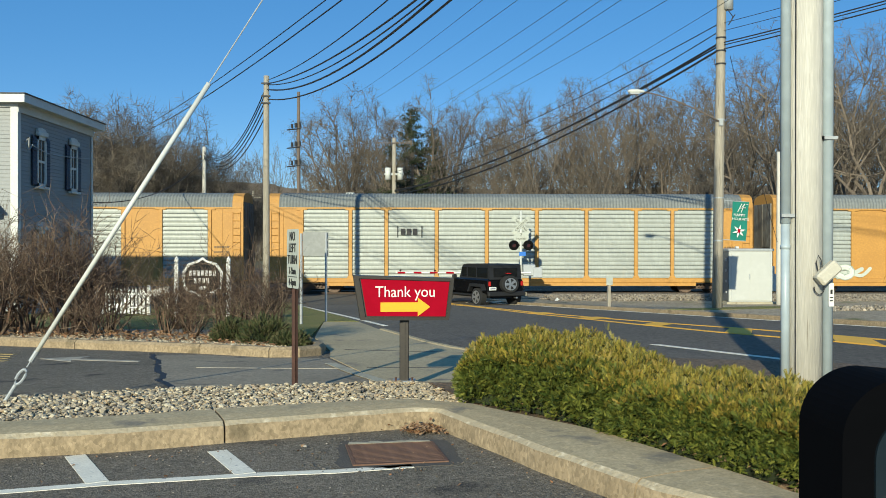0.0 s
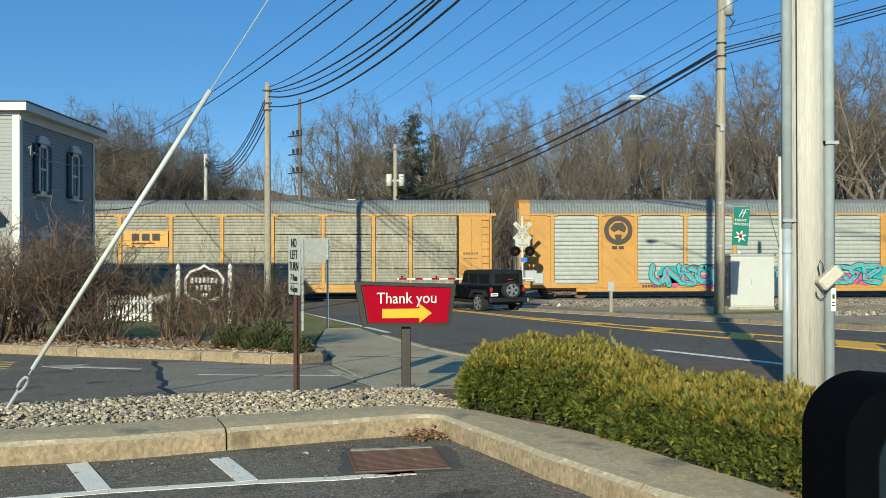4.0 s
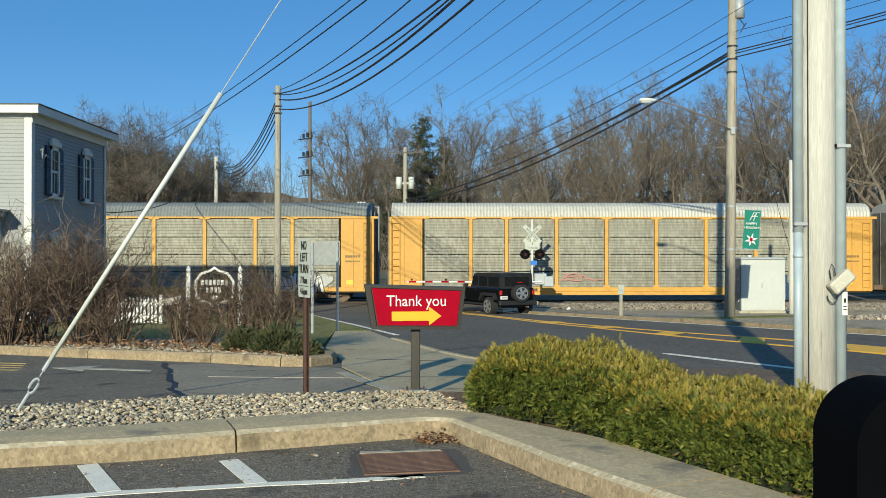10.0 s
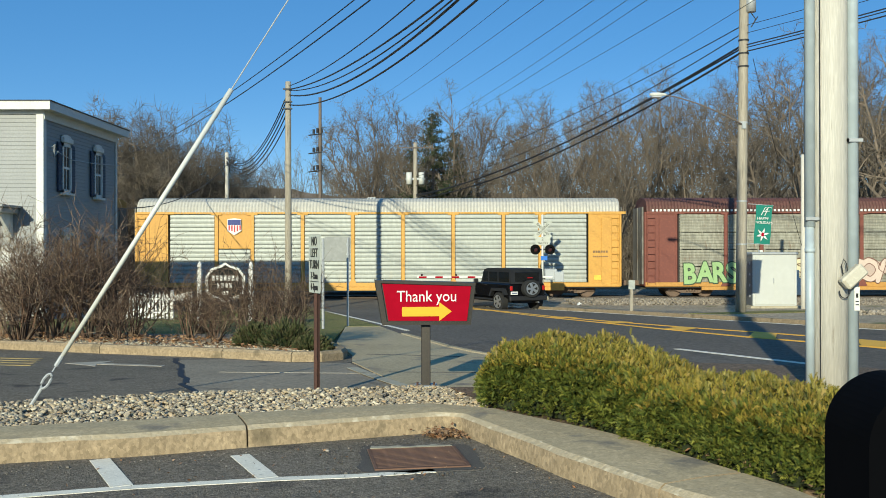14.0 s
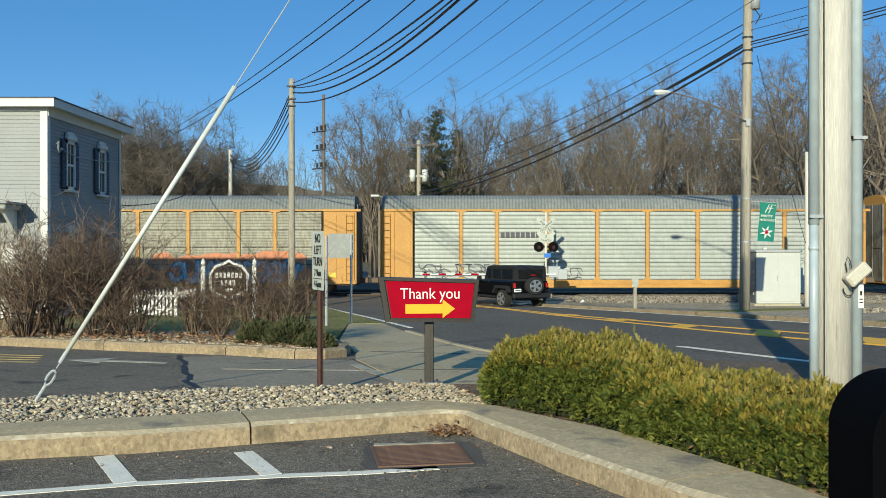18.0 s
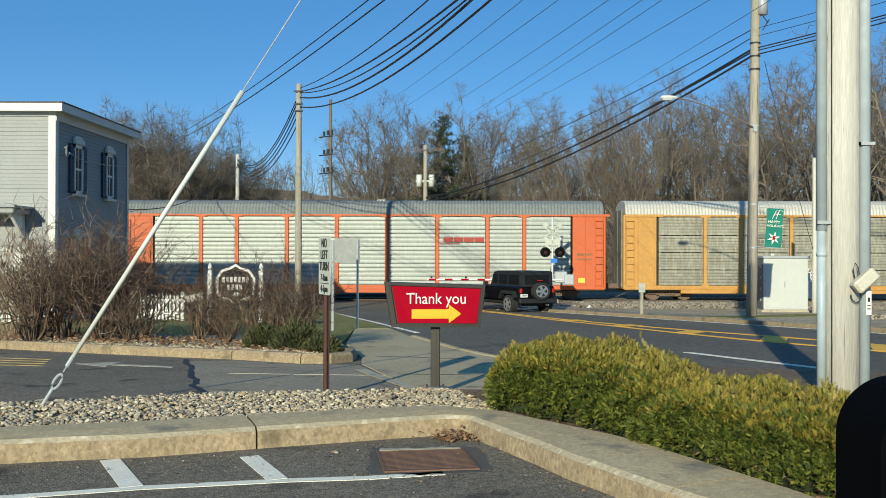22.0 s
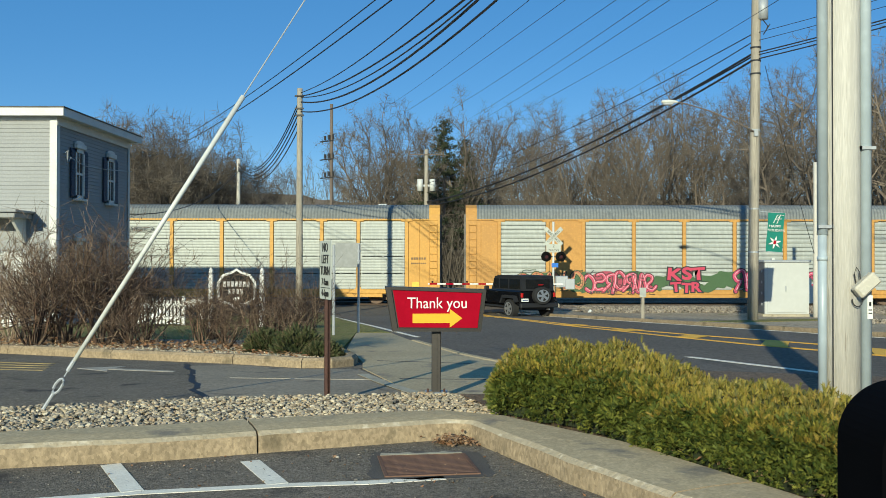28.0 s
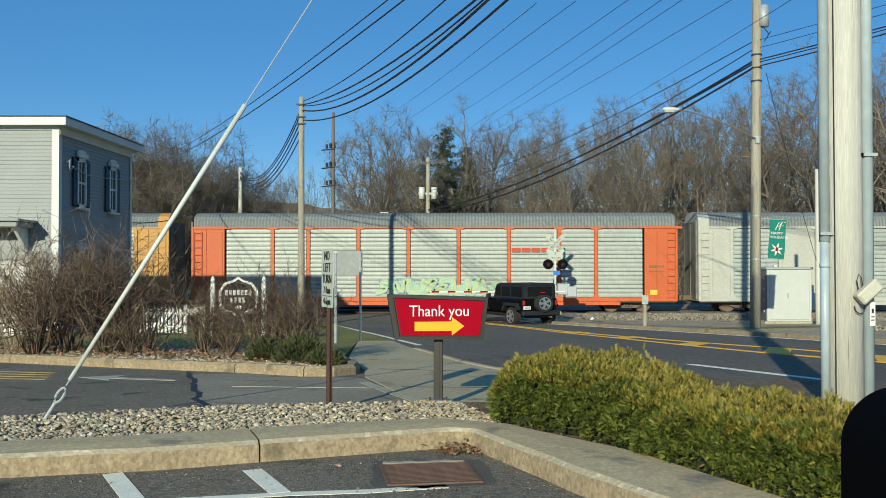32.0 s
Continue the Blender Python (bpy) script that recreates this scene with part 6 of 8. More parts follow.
part("door_latch", Mesh().box(0.9, 0.96, -0.06, -0.03, 1.15, 1.4, 0.01), GALV, cab)
# the shade on this side is put into the door's dark colour
part("side_door", Mesh().box(-0.03, 0.0, 0.06, 1.84, 0.16, 2.42, 0.01), paint("shaded_grey_door", (0.13, 0.14, 0.145), (0.1, 0.11, 0.115), 0.6, bump=0.03), cab, "side door, coloured dark grey as the cabinet's shaded side")
for z in (0.5, 1.0, 1.5, 2.0):
    part("hinge", Mesh().box(-0.06, -0.02, 0.25, 0.35, z, z + 0.12, 0.01), GALV, cab)
part("meter_box", Mesh().box(2.0, 2.22, 0.1, 0.5, 0.6, 1.4, 0.02).box(2.02, 2.16, 0.15, 0.4, 1.4, 1.75), PVC, cab)
part("vent_cap", Mesh().box(0.35, 0.5, 0.1, 0.3, 2.56, 2.66, 0.02), WHITE_PLASTIC, cab)

# ---- house ----
SIDING = paint("grey_clapboard", (0.275, 0.285, 0.285), (0.235, 0.245, 0.245), 0.6, big=1.2, fine=20, bump=0.08)
TRIM = paint("white_house_trim", (0.62, 0.62, 0.59), (0.54, 0.54, 0.51), 0.55, big=2, fine=20, bump=0.05)
SHUTTER = paint("dark_blue_shutter", (0.022, 0.03, 0.055), None, 0.55, bump=0.05)
PANE = paint("dark_window_glass", (0.03, 0.035, 0.04), None, 0.06, bump=0, spec=0.7)
SHINGLE = paint("grey_roof_shingle", (0.14, 0.14, 0.14), (0.09, 0.09, 0.09), 0.9, big=3, fine=30, bump=0.4)
HX, HY0, HY1, HZ, HTOP = -10.36, 24.0, 29.45, -0.75, 5.06
HOUSE_SIZE = 1.18
house = thing("house", "two-storey grey clapboard house with white trim", "house", "", Matrix.Translation((0, 0, 1.4 * (1 - HOUSE_SIZE))) @ Matrix.Diagonal((HOUSE_SIZE, HOUSE_SIZE, HOUSE_SIZE, 1)))


def lapped(length, z0, z1, pitch=0.1, depth=0.016):
    """Clapboards: a row of overlapping boards along x, facing -y."""
    b = Mesh()
    n = round((z1 - z0) / pitch)
    prof = []
    for i in range(n):
        prof += [(-depth, z0 + i * pitch), (0.0, z0 + (i + 1) * pitch - 0.002)]
    k = len(prof)
    b.add([(0, y, z) for y, z in prof] + [(length, y, z) for y, z in prof], [(i, i + 1, k + i + 1, k + i) for i in range(k - 1)])
    return b.box(0, length, 0.0, 0.18, z0, z1)


part("wall_front", lapped(12.0, HZ, HTOP), SIDING, house, "sunlit grey clapboards", m=pose(HX - 12.0, HY0, 0))
part("wall_side", lapped(HY1 - HY0 - 0.02, HZ, HTOP), SIDING, house, "grey clapboards", m=pose(HX - 0.01, HY0 + 0.02, 0, 0, 0, 90))
part("wall_back", Mesh().box(HX - 12, HX, HY1 - 0.1, HY1, HZ, HTOP), SIDING, house)
part("wall_end", Mesh().box(HX - 12, HX - 11.9, HY0 + 0.19, HY1 - 0.1, HZ, HTOP), SIDING, house)
part("corner_board", Mesh().box(HX - 0.16, HX + 0.03, HY0 - 0.045, HY0 - 0.022, HZ, HTOP).box(HX + 0.012, HX + 0.03, HY0 - 0.022, HY0 + 0.14, HZ, HTOP), TRIM, house)
part("corner_board", Mesh().box(HX + 0.012, HX + 0.03, HY1 - 0.14, HY1, HZ, HTOP), TRIM, house)
part("frieze", Mesh().box(HX - 12, HX + 0.04, HY0 - 0.055, HY0 - 0.02, HTOP - 0.1, HTOP), TRIM, house)
part("frieze", Mesh().box(HX + 0.015, HX + 0.05, HY0 - 0.02, HY1, HTOP - 0.22, HTOP), TRIM, house)
OV = 0.31
roof = part("roof", Mesh().add([(HX - 12.3, HY0 - OV - 0.03, HTOP + 0.23), (HX + OV + 0.03, HY0 - OV - 0.03, HTOP + 0.23), (HX + OV + 0.03, HY1 + OV + 0.03, HTOP + 0.23), (HX - 12.3, HY1 + OV + 0.03, HTOP + 0.23), (HX - 3, 26.2, HTOP + 0.36), (HX - 9, 26.2, HTOP + 0.36), (HX - 9, 27, HTOP + 0.36), (HX - 3, 27, HTOP + 0.36)],
                              [(0, 1, 4, 5), (1, 2, 7, 4), (2, 3, 6, 7), (3, 0, 5, 6), (4, 7, 6, 5)]), SHINGLE, house)
part("roof_edge", Mesh().box(HX - 12.3, HX + OV + 0.03, HY0 - OV - 0.03, HY1 + OV + 0.03, HTOP + 0.2, HTOP + 0.228, 0.01), SHINGLE, house, "dark shingle edge over the fascia")
part("soffit", Mesh().box(HX - 12.3, HX + OV - 0.03, HY0 - OV + 0.03, HY1 + OV - 0.03, HTOP, HTOP + 0.05), TRIM, house)
part("fascia", Mesh().box(HX - 12.3, HX + OV, HY0 - OV, HY0 - OV + 0.03, HTOP - 0.01, HTOP + 0.2).box(HX + OV - 0.03, HX + OV, HY0 - OV + 0.03, HY1 + OV, HTOP - 0.01, HTOP + 0.2), TRIM, house)


def window(y0, y1, z0, z1, shutters=True):
    """Sash window on the side wall, with hood, sill and shutters."""
    x = HX + 0.02
    w = part("window", Mesh().box(x - 0.01, x + 0.05, y0, y1, z0, z0 + 0.09).box(x - 0.01, x + 0.05, y0, y1, z1 - 0.1, z1).box(x - 0.01, x + 0.05, y0, y0 + 0.08, z0, z1).box(x - 0.01, x + 0.05, y1 - 0.08, y1, z0, z1), TRIM, house)
    part("pane", Mesh().box(x - 0.01, x + 0.008, y0 + 0.08, y1 - 0.08, z0 + 0.09, (z0 + z1) / 2 - 0.02), PANE, w)
    part("pane", Mesh().box(x - 0.01, x + 0.014, y0 + 0.08, y1 - 0.08, (z0 + z1) / 2 + 0.02, z1 - 0.1), PANE, w)
    part("meeting_rail", Mesh().box(x, x + 0.03, y0 + 0.08, y1 - 0.08, (z0 + z1) / 2 - 0.03, (z0 + z1) / 2 + 0.03).box(x, x + 0.025, (y0 + y1) / 2 - 0.012, (y0 + y1) / 2 + 0.012, z0 + 0.1, z1 - 0.1), TRIM, w)
    part("sill", Mesh().box(x - 0.01, x + 0.12, y0 - 0.06, y1 + 0.06, z0 - 0.07, z0, 0.01), TRIM, w)
    part("hood", Mesh().box(x - 0.01, x + 0.1, y0 - 0.02, y1 + 0.02, z1, z1 + 0.14, 0.02).slab([(y0 - 0.02, z1 + 0.14), (y1 + 0.02, z1 + 0.14), (y1 - 0.06, z1 + 0.21), ((y0 + y1) / 2, z1 + 0.235), (y0 + 0.06, z1 + 0.21)], x, x + 0.05, "x"), TRIM, w)
    if shutters:
        for a, b in ((y0 - 0.27, y0 - 0.02), (y1 + 0.02, y1 + 0.27)):
            prof = [(x, z0)]
            for k in range(14):
                z = z0 + 0.05 + k * (z1 - z0 - 0.1) / 14
                prof += [(x + 0.05, z), (x + 0.03, z + (z1 - z0 - 0.1) / 14 - 0.004)]
            s = Mesh().slab(prof + [(x, z1)], a, b, "y")
            part("shutter", s, SHUTTER, w, "dark blue louvred shutter")


window(25.1, 25.7, 2.99, 4.36)
window(27.45, 28.05, 2.99, 4.36)
window(25.1, 25.7, 0.45, 1.8)
window(27.45, 28.05, 0.45, 1.8)
part("service_bracket", Mesh().path([(HX + 0.06, HY0 + 0.3, 4.1), (HX + 0.2, HY0 + 0.25, 4.2), (HX + 0.12, HY0 + 0.4, 3.9), (HX + 0.18, HY0 + 0.5, 4.05)], 0.025, 6), GALV, house, "grey service wire bracket")
part("service_wire", Mesh().path([(HX + 0.1, HY0 + 0.3, 4.1), (HX + 0.12, 25.6, 3.92), (HX + 0.12, 27.4, 3.98), (HX + 0.1, HY1 - 0.05, 4.12)], 0.012, 5), GALV, house)
part("porch_roof", Mesh().box(HX - 4.5, HX - 0.62, HY0 - 1.0, HY0 - 0.02, 2.36, 2.5, 0.02).box(HX - 4.5, HX - 0.55, HY0 - 1.08, HY0 - 0.02, 2.5, 2.56, 0.01), SIDING, house, "grey porch roof over the door")
part("porch_bracket", Mesh().slab([(HY0 - 0.8, 2.36), (HY0 - 0.03, 2.36), (HY0 - 0.03, 1.7)], HX - 0.85, HX - 0.77, "x"), TRIM, house)
part("porch_post", Mesh().box(HX - 4.4, HX - 4.25, HY0 - 0.95, HY0 - 0.8, HZ, 2.36), TRIM, house)
part("door_casing", Mesh().box(HX - 1.9, HX - 0.9, HY0 - 0.06, HY0 - 0.02, HZ, 1.5), TRIM, house)
part("front_window", Mesh().box(HX - 0.9, HX - 0.35, HY0 - 0.07, HY0 - 0.02, 0.3, 1.35, 0.01), TRIM, house)

# ---- plants ----
BARK = paint("grey_brown_bark", (0.24, 0.195, 0.15), (0.14, 0.11, 0.085), 0.95, big=1.5, fine=14, bump=0.5, dist=0.02, stretch=(1, 1, 0.3))
TWIG = island_paint("bare_twigs", [(0.092, 0.075, 0.057), (0.185, 0.155, 0.122), (0.12, 0.095, 0.071), (0.27, 0.235, 0.185)], 0.9, bump=0)
# reddish twig tones; the palest ones paint in sunlit twigs
TWIG_RED = island_paint("reddish_sunlit_twigs", [(0.055, 0.035, 0.026), (0.17, 0.115, 0.08), (0.085, 0.055, 0.038), (0.34, 0.245, 0.17), (0.05, 0.034, 0.026), (0.22, 0.13, 0.085)], 0.9, bump=0)
TWIG_PALE = island_paint("pale_dry_twigs", [(0.32, 0.25, 0.17), (0.46, 0.38, 0.28), (0.25, 0.18, 0.12), (0.4, 0.3, 0.2)], 0.9, bump=0)
NEEDLE = island_paint("dark_pine_needles", [(0.03, 0.045, 0.022), (0.055, 0.075, 0.035), (0.09, 0.1, 0.055)], 0.8, bump=0)
YEW = island_paint("green_yew_leaves", [(0.015, 0.036, 0.009), (0.16, 0.19, 0.034), (0.055, 0.09, 0.018), (0.31, 0.31, 0.058), (0.03, 0.065, 0.016), (0.19, 0.205, 0.038)], 0.55, bump=0)
YEW_GOLD = island_paint("golden_green_yew_leaves", [(0.035, 0.048, 0.01), (0.23, 0.21, 0.035), (0.4, 0.32, 0.055), (0.1, 0.105, 0.018), (0.4, 0.275, 0.056), (0.17, 0.165, 0.028)], 0.55, bump=0)
JUNIPER = island_paint("dull_juniper_leaves", [(0.03, 0.05, 0.018), (0.09, 0.11, 0.04), (0.12, 0.1, 0.05), (0.05, 0.07, 0.024)], 0.7, bump=0)
# near-black colour that stands in for the shade deep inside the foliage
YEW_SHADE = paint("hedge_inner_shade", (0.02, 0.03, 0.008), (0.012, 0.018, 0.006), 0.95, big=8, fine=40)
LEAF_DRY = island_paint("fallen_leaves", [(0.42, 0.21, 0.1), (0.26, 0.13, 0.065), (0.5, 0.32, 0.18), (0.34, 0.22, 0.13)], 0.85, bump=0)
STONE = island_paint("river_stones", [(0.7, 0.58, 0.39), (0.42, 0.36, 0.28), (0.55, 0.39, 0.23), (0.88, 0.78, 0.57), (0.2, 0.17, 0.135), (0.6, 0.48, 0.31), (0.44, 0.39, 0.31), (0.15, 0.13, 0.1), (0.62, 0.53, 0.37)], 0.75, fine=25, bump=0.15)


class Soup:
    """Fast builder for thin branches and leaves."""

    def __init__(self, seed):
        self.v, self.f, self.smooth, self.r = [], [], False, random.Random(seed)

    def twig(self, p, q, r0, r1):
        d = q - p
        u = d.cross(Vector((0.3, 0.2, 1)) if abs(d.z) < 0.9 * d.length else Vector((1, 0.2, 0))).normalized()
        w = d.cross(u).normalized()
        n = len(self.v)
        for c, r in ((p, r0), (q, r1)):
            self.v += [tuple(c + u * r), tuple(c + (w * 0.87 - u * 0.5) * r), tuple(c - (w * 0.87 + u * 0.5) * r)]
        if r1 < 0:
            del self.v[n + 4:]
            self.v[n + 3] = tuple(q)
            self.f += [(n, n + 1, n + 3), (n + 1, n + 2, n + 3), (n + 2, n, n + 3)]
            return
        self.f += [(n, n + 1, n + 4, n + 3), (n + 1, n + 2, n + 5, n + 4), (n + 2, n, n + 3, n + 5)]

    def way(self, d, spread):
        r = self.r
        e = Vector((r.gauss(0, 1), r.gauss(0, 1), r.gauss(0, 1))).normalized()
        return (d + e * spread).normalized()


def grow(s_thick, s_fine, p, d, length, r, depth, up=0.12, spread=0.55, kids=(3, 5), fine_from=2):
    """One branch and what grows from it. Thick wood and fine twigs go to two meshes."""
    rnd = s_thick.r
    if depth == 0:
        s_fine.twig(p, p + (s_thick.way(d, 0.2) + Vector((0, 0, up))).normalized() * length, r, -1)
        return
    steps = 3 if depth > 1 else 2
    at = [p]
    rr = [r]
    for i in range(steps):
        d = s_thick.way(d, 0.22)
        d = (d + Vector((0, 0, up))).normalized()
        p = p + d * (length / steps)
        at.append(p)
        rr.append(r * (1 - 0.55 * (i + 1) / steps))
    soup = s_fine if depth <= fine_from else s_thick
    for i in range(steps):
        soup.twig(at[i], at[i + 1], rr[i], rr[i + 1])
    n = rnd.randint(*kids)
    for i in range(n):
        s = 0.35 + 0.65 * (i + rnd.random()) / n
        k = min(int(s * steps), steps - 1)
        f = s * steps - k
        q = at[k].lerp(at[k + 1], f)
        nd = s_thick.way(d, spread * (1.0 + rnd.random() * 0.5))
        grow(s_thick, s_fine, q, nd, length * rnd.uniform(0.5, 0.78), max(rr[k] * 0.6, 0.0052 if r < 0.03 else 0.02), depth - 1, up, spread, kids, fine_from)


def limb(a, b, p, d, length, r, depth, lift, splay, tips):
    """A crooked limb that bends as it goes and bears shorter ones on alternate sides."""
    rnd = a.r
    steps = (1, 3, 4, 5)[min(depth, 3)]
    soup = a if depth >= 2 else b
    side, r_start = rnd.uniform(0, 6.28), r
    for i in range(steps):
        d = (a.way(d, 0.3 if depth else 0.45) + Vector((0, 0, lift))).normalized()
        q = p + d * (length / steps)
        r1 = max(r_start * (1 - 0.9 * (i + 1) / steps), 0.006)
        soup.twig(p, q, r, -1 if i == steps - 1 else r1)
        if depth and (i or depth < 3):
            for n in range(tips[depth - 1]):
                side += 2.4 + rnd.uniform(-0.5, 0.5)
                u = d.cross(Vector((math.cos(side), math.sin(side), 0.3))).normalized()
                left = length * (1 - 0.72 * i / steps)
                limb(a, b, p.lerp(q, rnd.random()), (d * math.cos(splay) + u * math.sin(splay)).normalized(),
                     max(left * rnd.uniform(0.42, 0.66), 0.45), max(r_start * (0.5 - 0.05 * i), 0.008), depth - 1, lift * 0.9, min(splay * rnd.uniform(0.95, 1.3), 1.15), tips)
        p, r = q, r1


def bare_tree(seed, height, label, fork=0.35, limbs=5, splay=0.75, lift=0.1, r=0.2, tips=(3, 2, 2)):
    """A leafless tree: a tapered trunk that forks into bending limbs, and a domed crown of fine twigs."""
    a, b = Soup(seed), Soup(seed + 1)
    rnd = a.r
    tree = thing("bare_tree", label, "tree", "bare trees behind the tracks")
    p, d = Vector((0, 0, -0.2)), Vector((rnd.uniform(-0.1, 0.1), rnd.uniform(-0.1, 0.1), 1)).normalized()
    n = 5
    for i in range(n):
        q = p + d * (height * fork / n)
        a.twig(p, q, r * (1 - 0.07 * i), r * (1 - 0.07 * (i + 1)))
        if i > 1:
            ang = rnd.uniform(0, 6.28)
            limb(a, b, q, Vector((math.cos(ang), math.sin(ang), 1.1)).normalized(), height * 0.22, r * 0.3, 2, lift, splay, tips)
        d = (a.way(d, 0.12) + Vector((0, 0, 0.08))).normalized()
        p = q
    turn = rnd.uniform(0, 6.28)
    for k in range(limbs):
        ang = turn + k * 2 * math.pi / limbs + rnd.uniform(-0.4, 0.4)
        tilt = splay * rnd.uniform(0.35, 1.0) if k else 0.1
        out = Vector((math.cos(ang) * math.sin(tilt), math.sin(ang) * math.sin(tilt), math.cos(tilt)))
        limb(a, b, p, out, height * (1 - fork) * rnd.uniform(0.7, 0.92), r * rnd.uniform(0.45, 0.6), 3, lift, splay, tips)
    part("trunk", a, BARK, tree)
    part("crown", b, TWIG, tree, "fine bare twigs")
    return tree


def place(tree, x, y, s, turn, z=-1.4):
    return copy_thing(tree, pose(x, y, z, 0, 0, turn) @ Matrix.Diagonal((s, s, s, 1)))


KINDS = [bare_tree(11, 12.0, "tall bare deciduous tree with a dense crown", 0.34, 5, 0.72, 0.12, 0.19),
         bare_tree(23, 11.0, "bare tree with steep upright limbs", 0.24, 6, 0.6, 0.15, 0.15),
         bare_tree(37, 12.5, "bare tree with crooked spreading limbs", 0.32, 5, 0.85, 0.11, 0.2),
         bare_tree(51, 9.5, "slender bare young tree", 0.4, 5, 0.65, 0.14, 0.1),
         bare_tree(77, 8.0, "wide bare bushy tree with many limbs", 0.08, 11, 0.85, 0.1, 0.11)]
rnd = random.Random(5)
ROWS = []
for i in range(18):         # front row of the wood
    ROWS.append((-6 + i * 4.0 + rnd.uniform(-1.2, 1.2), 75 + rnd.uniform(-2.5, 4), rnd.uniform(0.82, 1.08), i))
for i in range(17):         # second row
    ROWS.append((-6 + i * 4.8 + rnd.uniform(-1.5, 1.5), 83 + rnd.uniform(-3, 5), rnd.uniform(0.95, 1.2), i + 1))
for i in range(16):
    ROWS.append((-8 + i * 5.6 + rnd.uniform(-2, 2), 95 + rnd.uniform(-4, 6), rnd.uniform(1.05, 1.3), i + 2))
for x, y, s, i in ROWS:
    place(KINDS[(i * 7 + int(x * 3)) % 4 if y > 66 else 3], x, y, s * (0.72 if x < -7 else (1.3 + 0.006 * max(x, 0))), rnd.uniform(0, 360))
for x, y, s in ((-24.8, 62, 1.45), (-22.3, 64, 1.5), (-19.6, 66, 1.35), (-17.2, 74, 1.2), (-26.5, 66, 1.5), (-28.5, 64, 1.4), (-31, 66, 1.4), (-20.8, 70, 1.5), (-23.4, 70, 1.55), (-18.2, 74, 1.25), (-25.5, 72, 1.5), (-21.5, 61, 1.3), (-23.6, 60.5, 1.35), (-20.2, 63, 1.3), (-18.6, 73, 1.25), (-26.2, 61, 1.4), (-22.4, 67, 1.5), (-24.6, 68, 1.5), (-23.0, 63, 1.75), (-20.6, 64, 1.65), (-17.4, 75, 1.4), (-15.9, 76, 1.2), (-25.4, 64, 1.7), (-19.3, 63.5, 1.75), (-17.4, 65.5, 1.5), (-21.8, 62, 1.8)):
    place(KINDS[4], x, y, s, rnd.uniform(0, 360))
for x, y, s in ((31, 60, 1.35), (36.5, 62, 1.55), (27, 66, 1.5), (21.5, 63, 1.25), (34, 70, 1.6)):
    place(KINDS[2], x, y, s, rnd.uniform(0, 360))
for k in KINDS:              # the first of each kind also stands in the wood
    i = KINDS.index(k)
    k.matrix_world = pose((-2, 14, 22, 5, -34)[i], (74, 73, 72, 66, 72)[i], -1.4)

# undergrowth in front of and between the trees
def brush(seed, w, h, n, thick=1.0, twigs=16):
    s = Soup(seed)
    for i in range(n):
        p = Vector((s.r.uniform(-w / 2, w / 2), s.r.uniform(-2.0, 2.0), -0.1))
        hh = h * s.r.uniform(0.3, 1.0) ** 0.7 * (0.8 + 0.3 * math.sin(p.x * 0.9 + seed))
        d = s.way(Vector((0, 0, 1)), 0.25)
        q = p + d * hh * 0.5
        d2 = s.way(d, 0.3)
        e = q + d2 * hh * 0.5
        s.twig(p, q, 0.024 * thick, 0.016 * thick)
        s.twig(q, e, 0.016 * thick, 0.005 * thick)
        for k in range(twigs):
            f = s.r.random()
            b = q.lerp(e, f) if k > twigs * 0.35 else p.lerp(q, 0.25 + 0.75 * f)
            dd = s.way(d2, 1.0)
            c = b + dd * hh * s.r.uniform(0.06, 0.2)
            s.twig(b, c, 0.011 * thick, -1)
            if k % 2:
                s.twig(b.lerp(c, 0.6), b.lerp(c, 0.6) + s.way(d2, 0.9) * hh * 0.09, 0.008 * thick, -1)
    return s


BRUSH = [data_of("undergrowth", brush(3 + k, 12, 6.4, 420, 1.3, 20), TWIG) for k in range(3)]
for k in range(3):
    for i in range(5, 15):
        ob = new("undergrowth", BRUSH[(i + k) % 3])
        ob.matrix_world = pose(-38 + i * 8.2 + k * 2.5, 73.0 + k * 8, -1.4, 0, 0, (i * 37) % 40 - 20) @ Matrix.Diagonal((1, 1, 1.0 + 0.25 * k, 1))
        tagged(ob, "brown leafless undergrowth at the wood's edge", "undergrowth", "", "stuff")
FAR = [data_of("far_woods", brush(31 + k, 40, 17.5, 480, 3.0, 24), TWIG) for k in range(2)]
for i in range(3, 11):
    ob = new("far_woods", FAR[i % 2])
    ob.matrix_world = pose(-190 + i * 27, 165 + (i % 3) * 12, -1.4, 0, 0, (i * 53) % 30 - 15) @ Matrix.Diagonal((1, 1, 1.15, 1))
    tagged(ob, "distant grey-brown winter wood", "woods", "", "stuff")
bank = Mesh()
for i in range(2600):
    x = -320 + i * 0.25
    low = 13.6 + 1.6 * noise.noise((x * 0.05, 0.3, 1.0)) + 0.9 * noise.noise((x * 0.21, 4.1, 2.0))
    bank.v += [(x, 190, -1.5), (x, 190, low)]
bank.f = [(2 * i, 2 * i + 2, 2 * i + 3, 2 * i + 1) for i in range(2599)]
solo("far_woods", bank, paint("far_wood_haze", (0.15, 0.13, 0.125), (0.1, 0.087, 0.084), 1.0, big=0.25, fine=1.4, bump=0, stretch=(1, 1, 0.4)), "distant grey-brown winter wood", "woods", "", "backdrop")


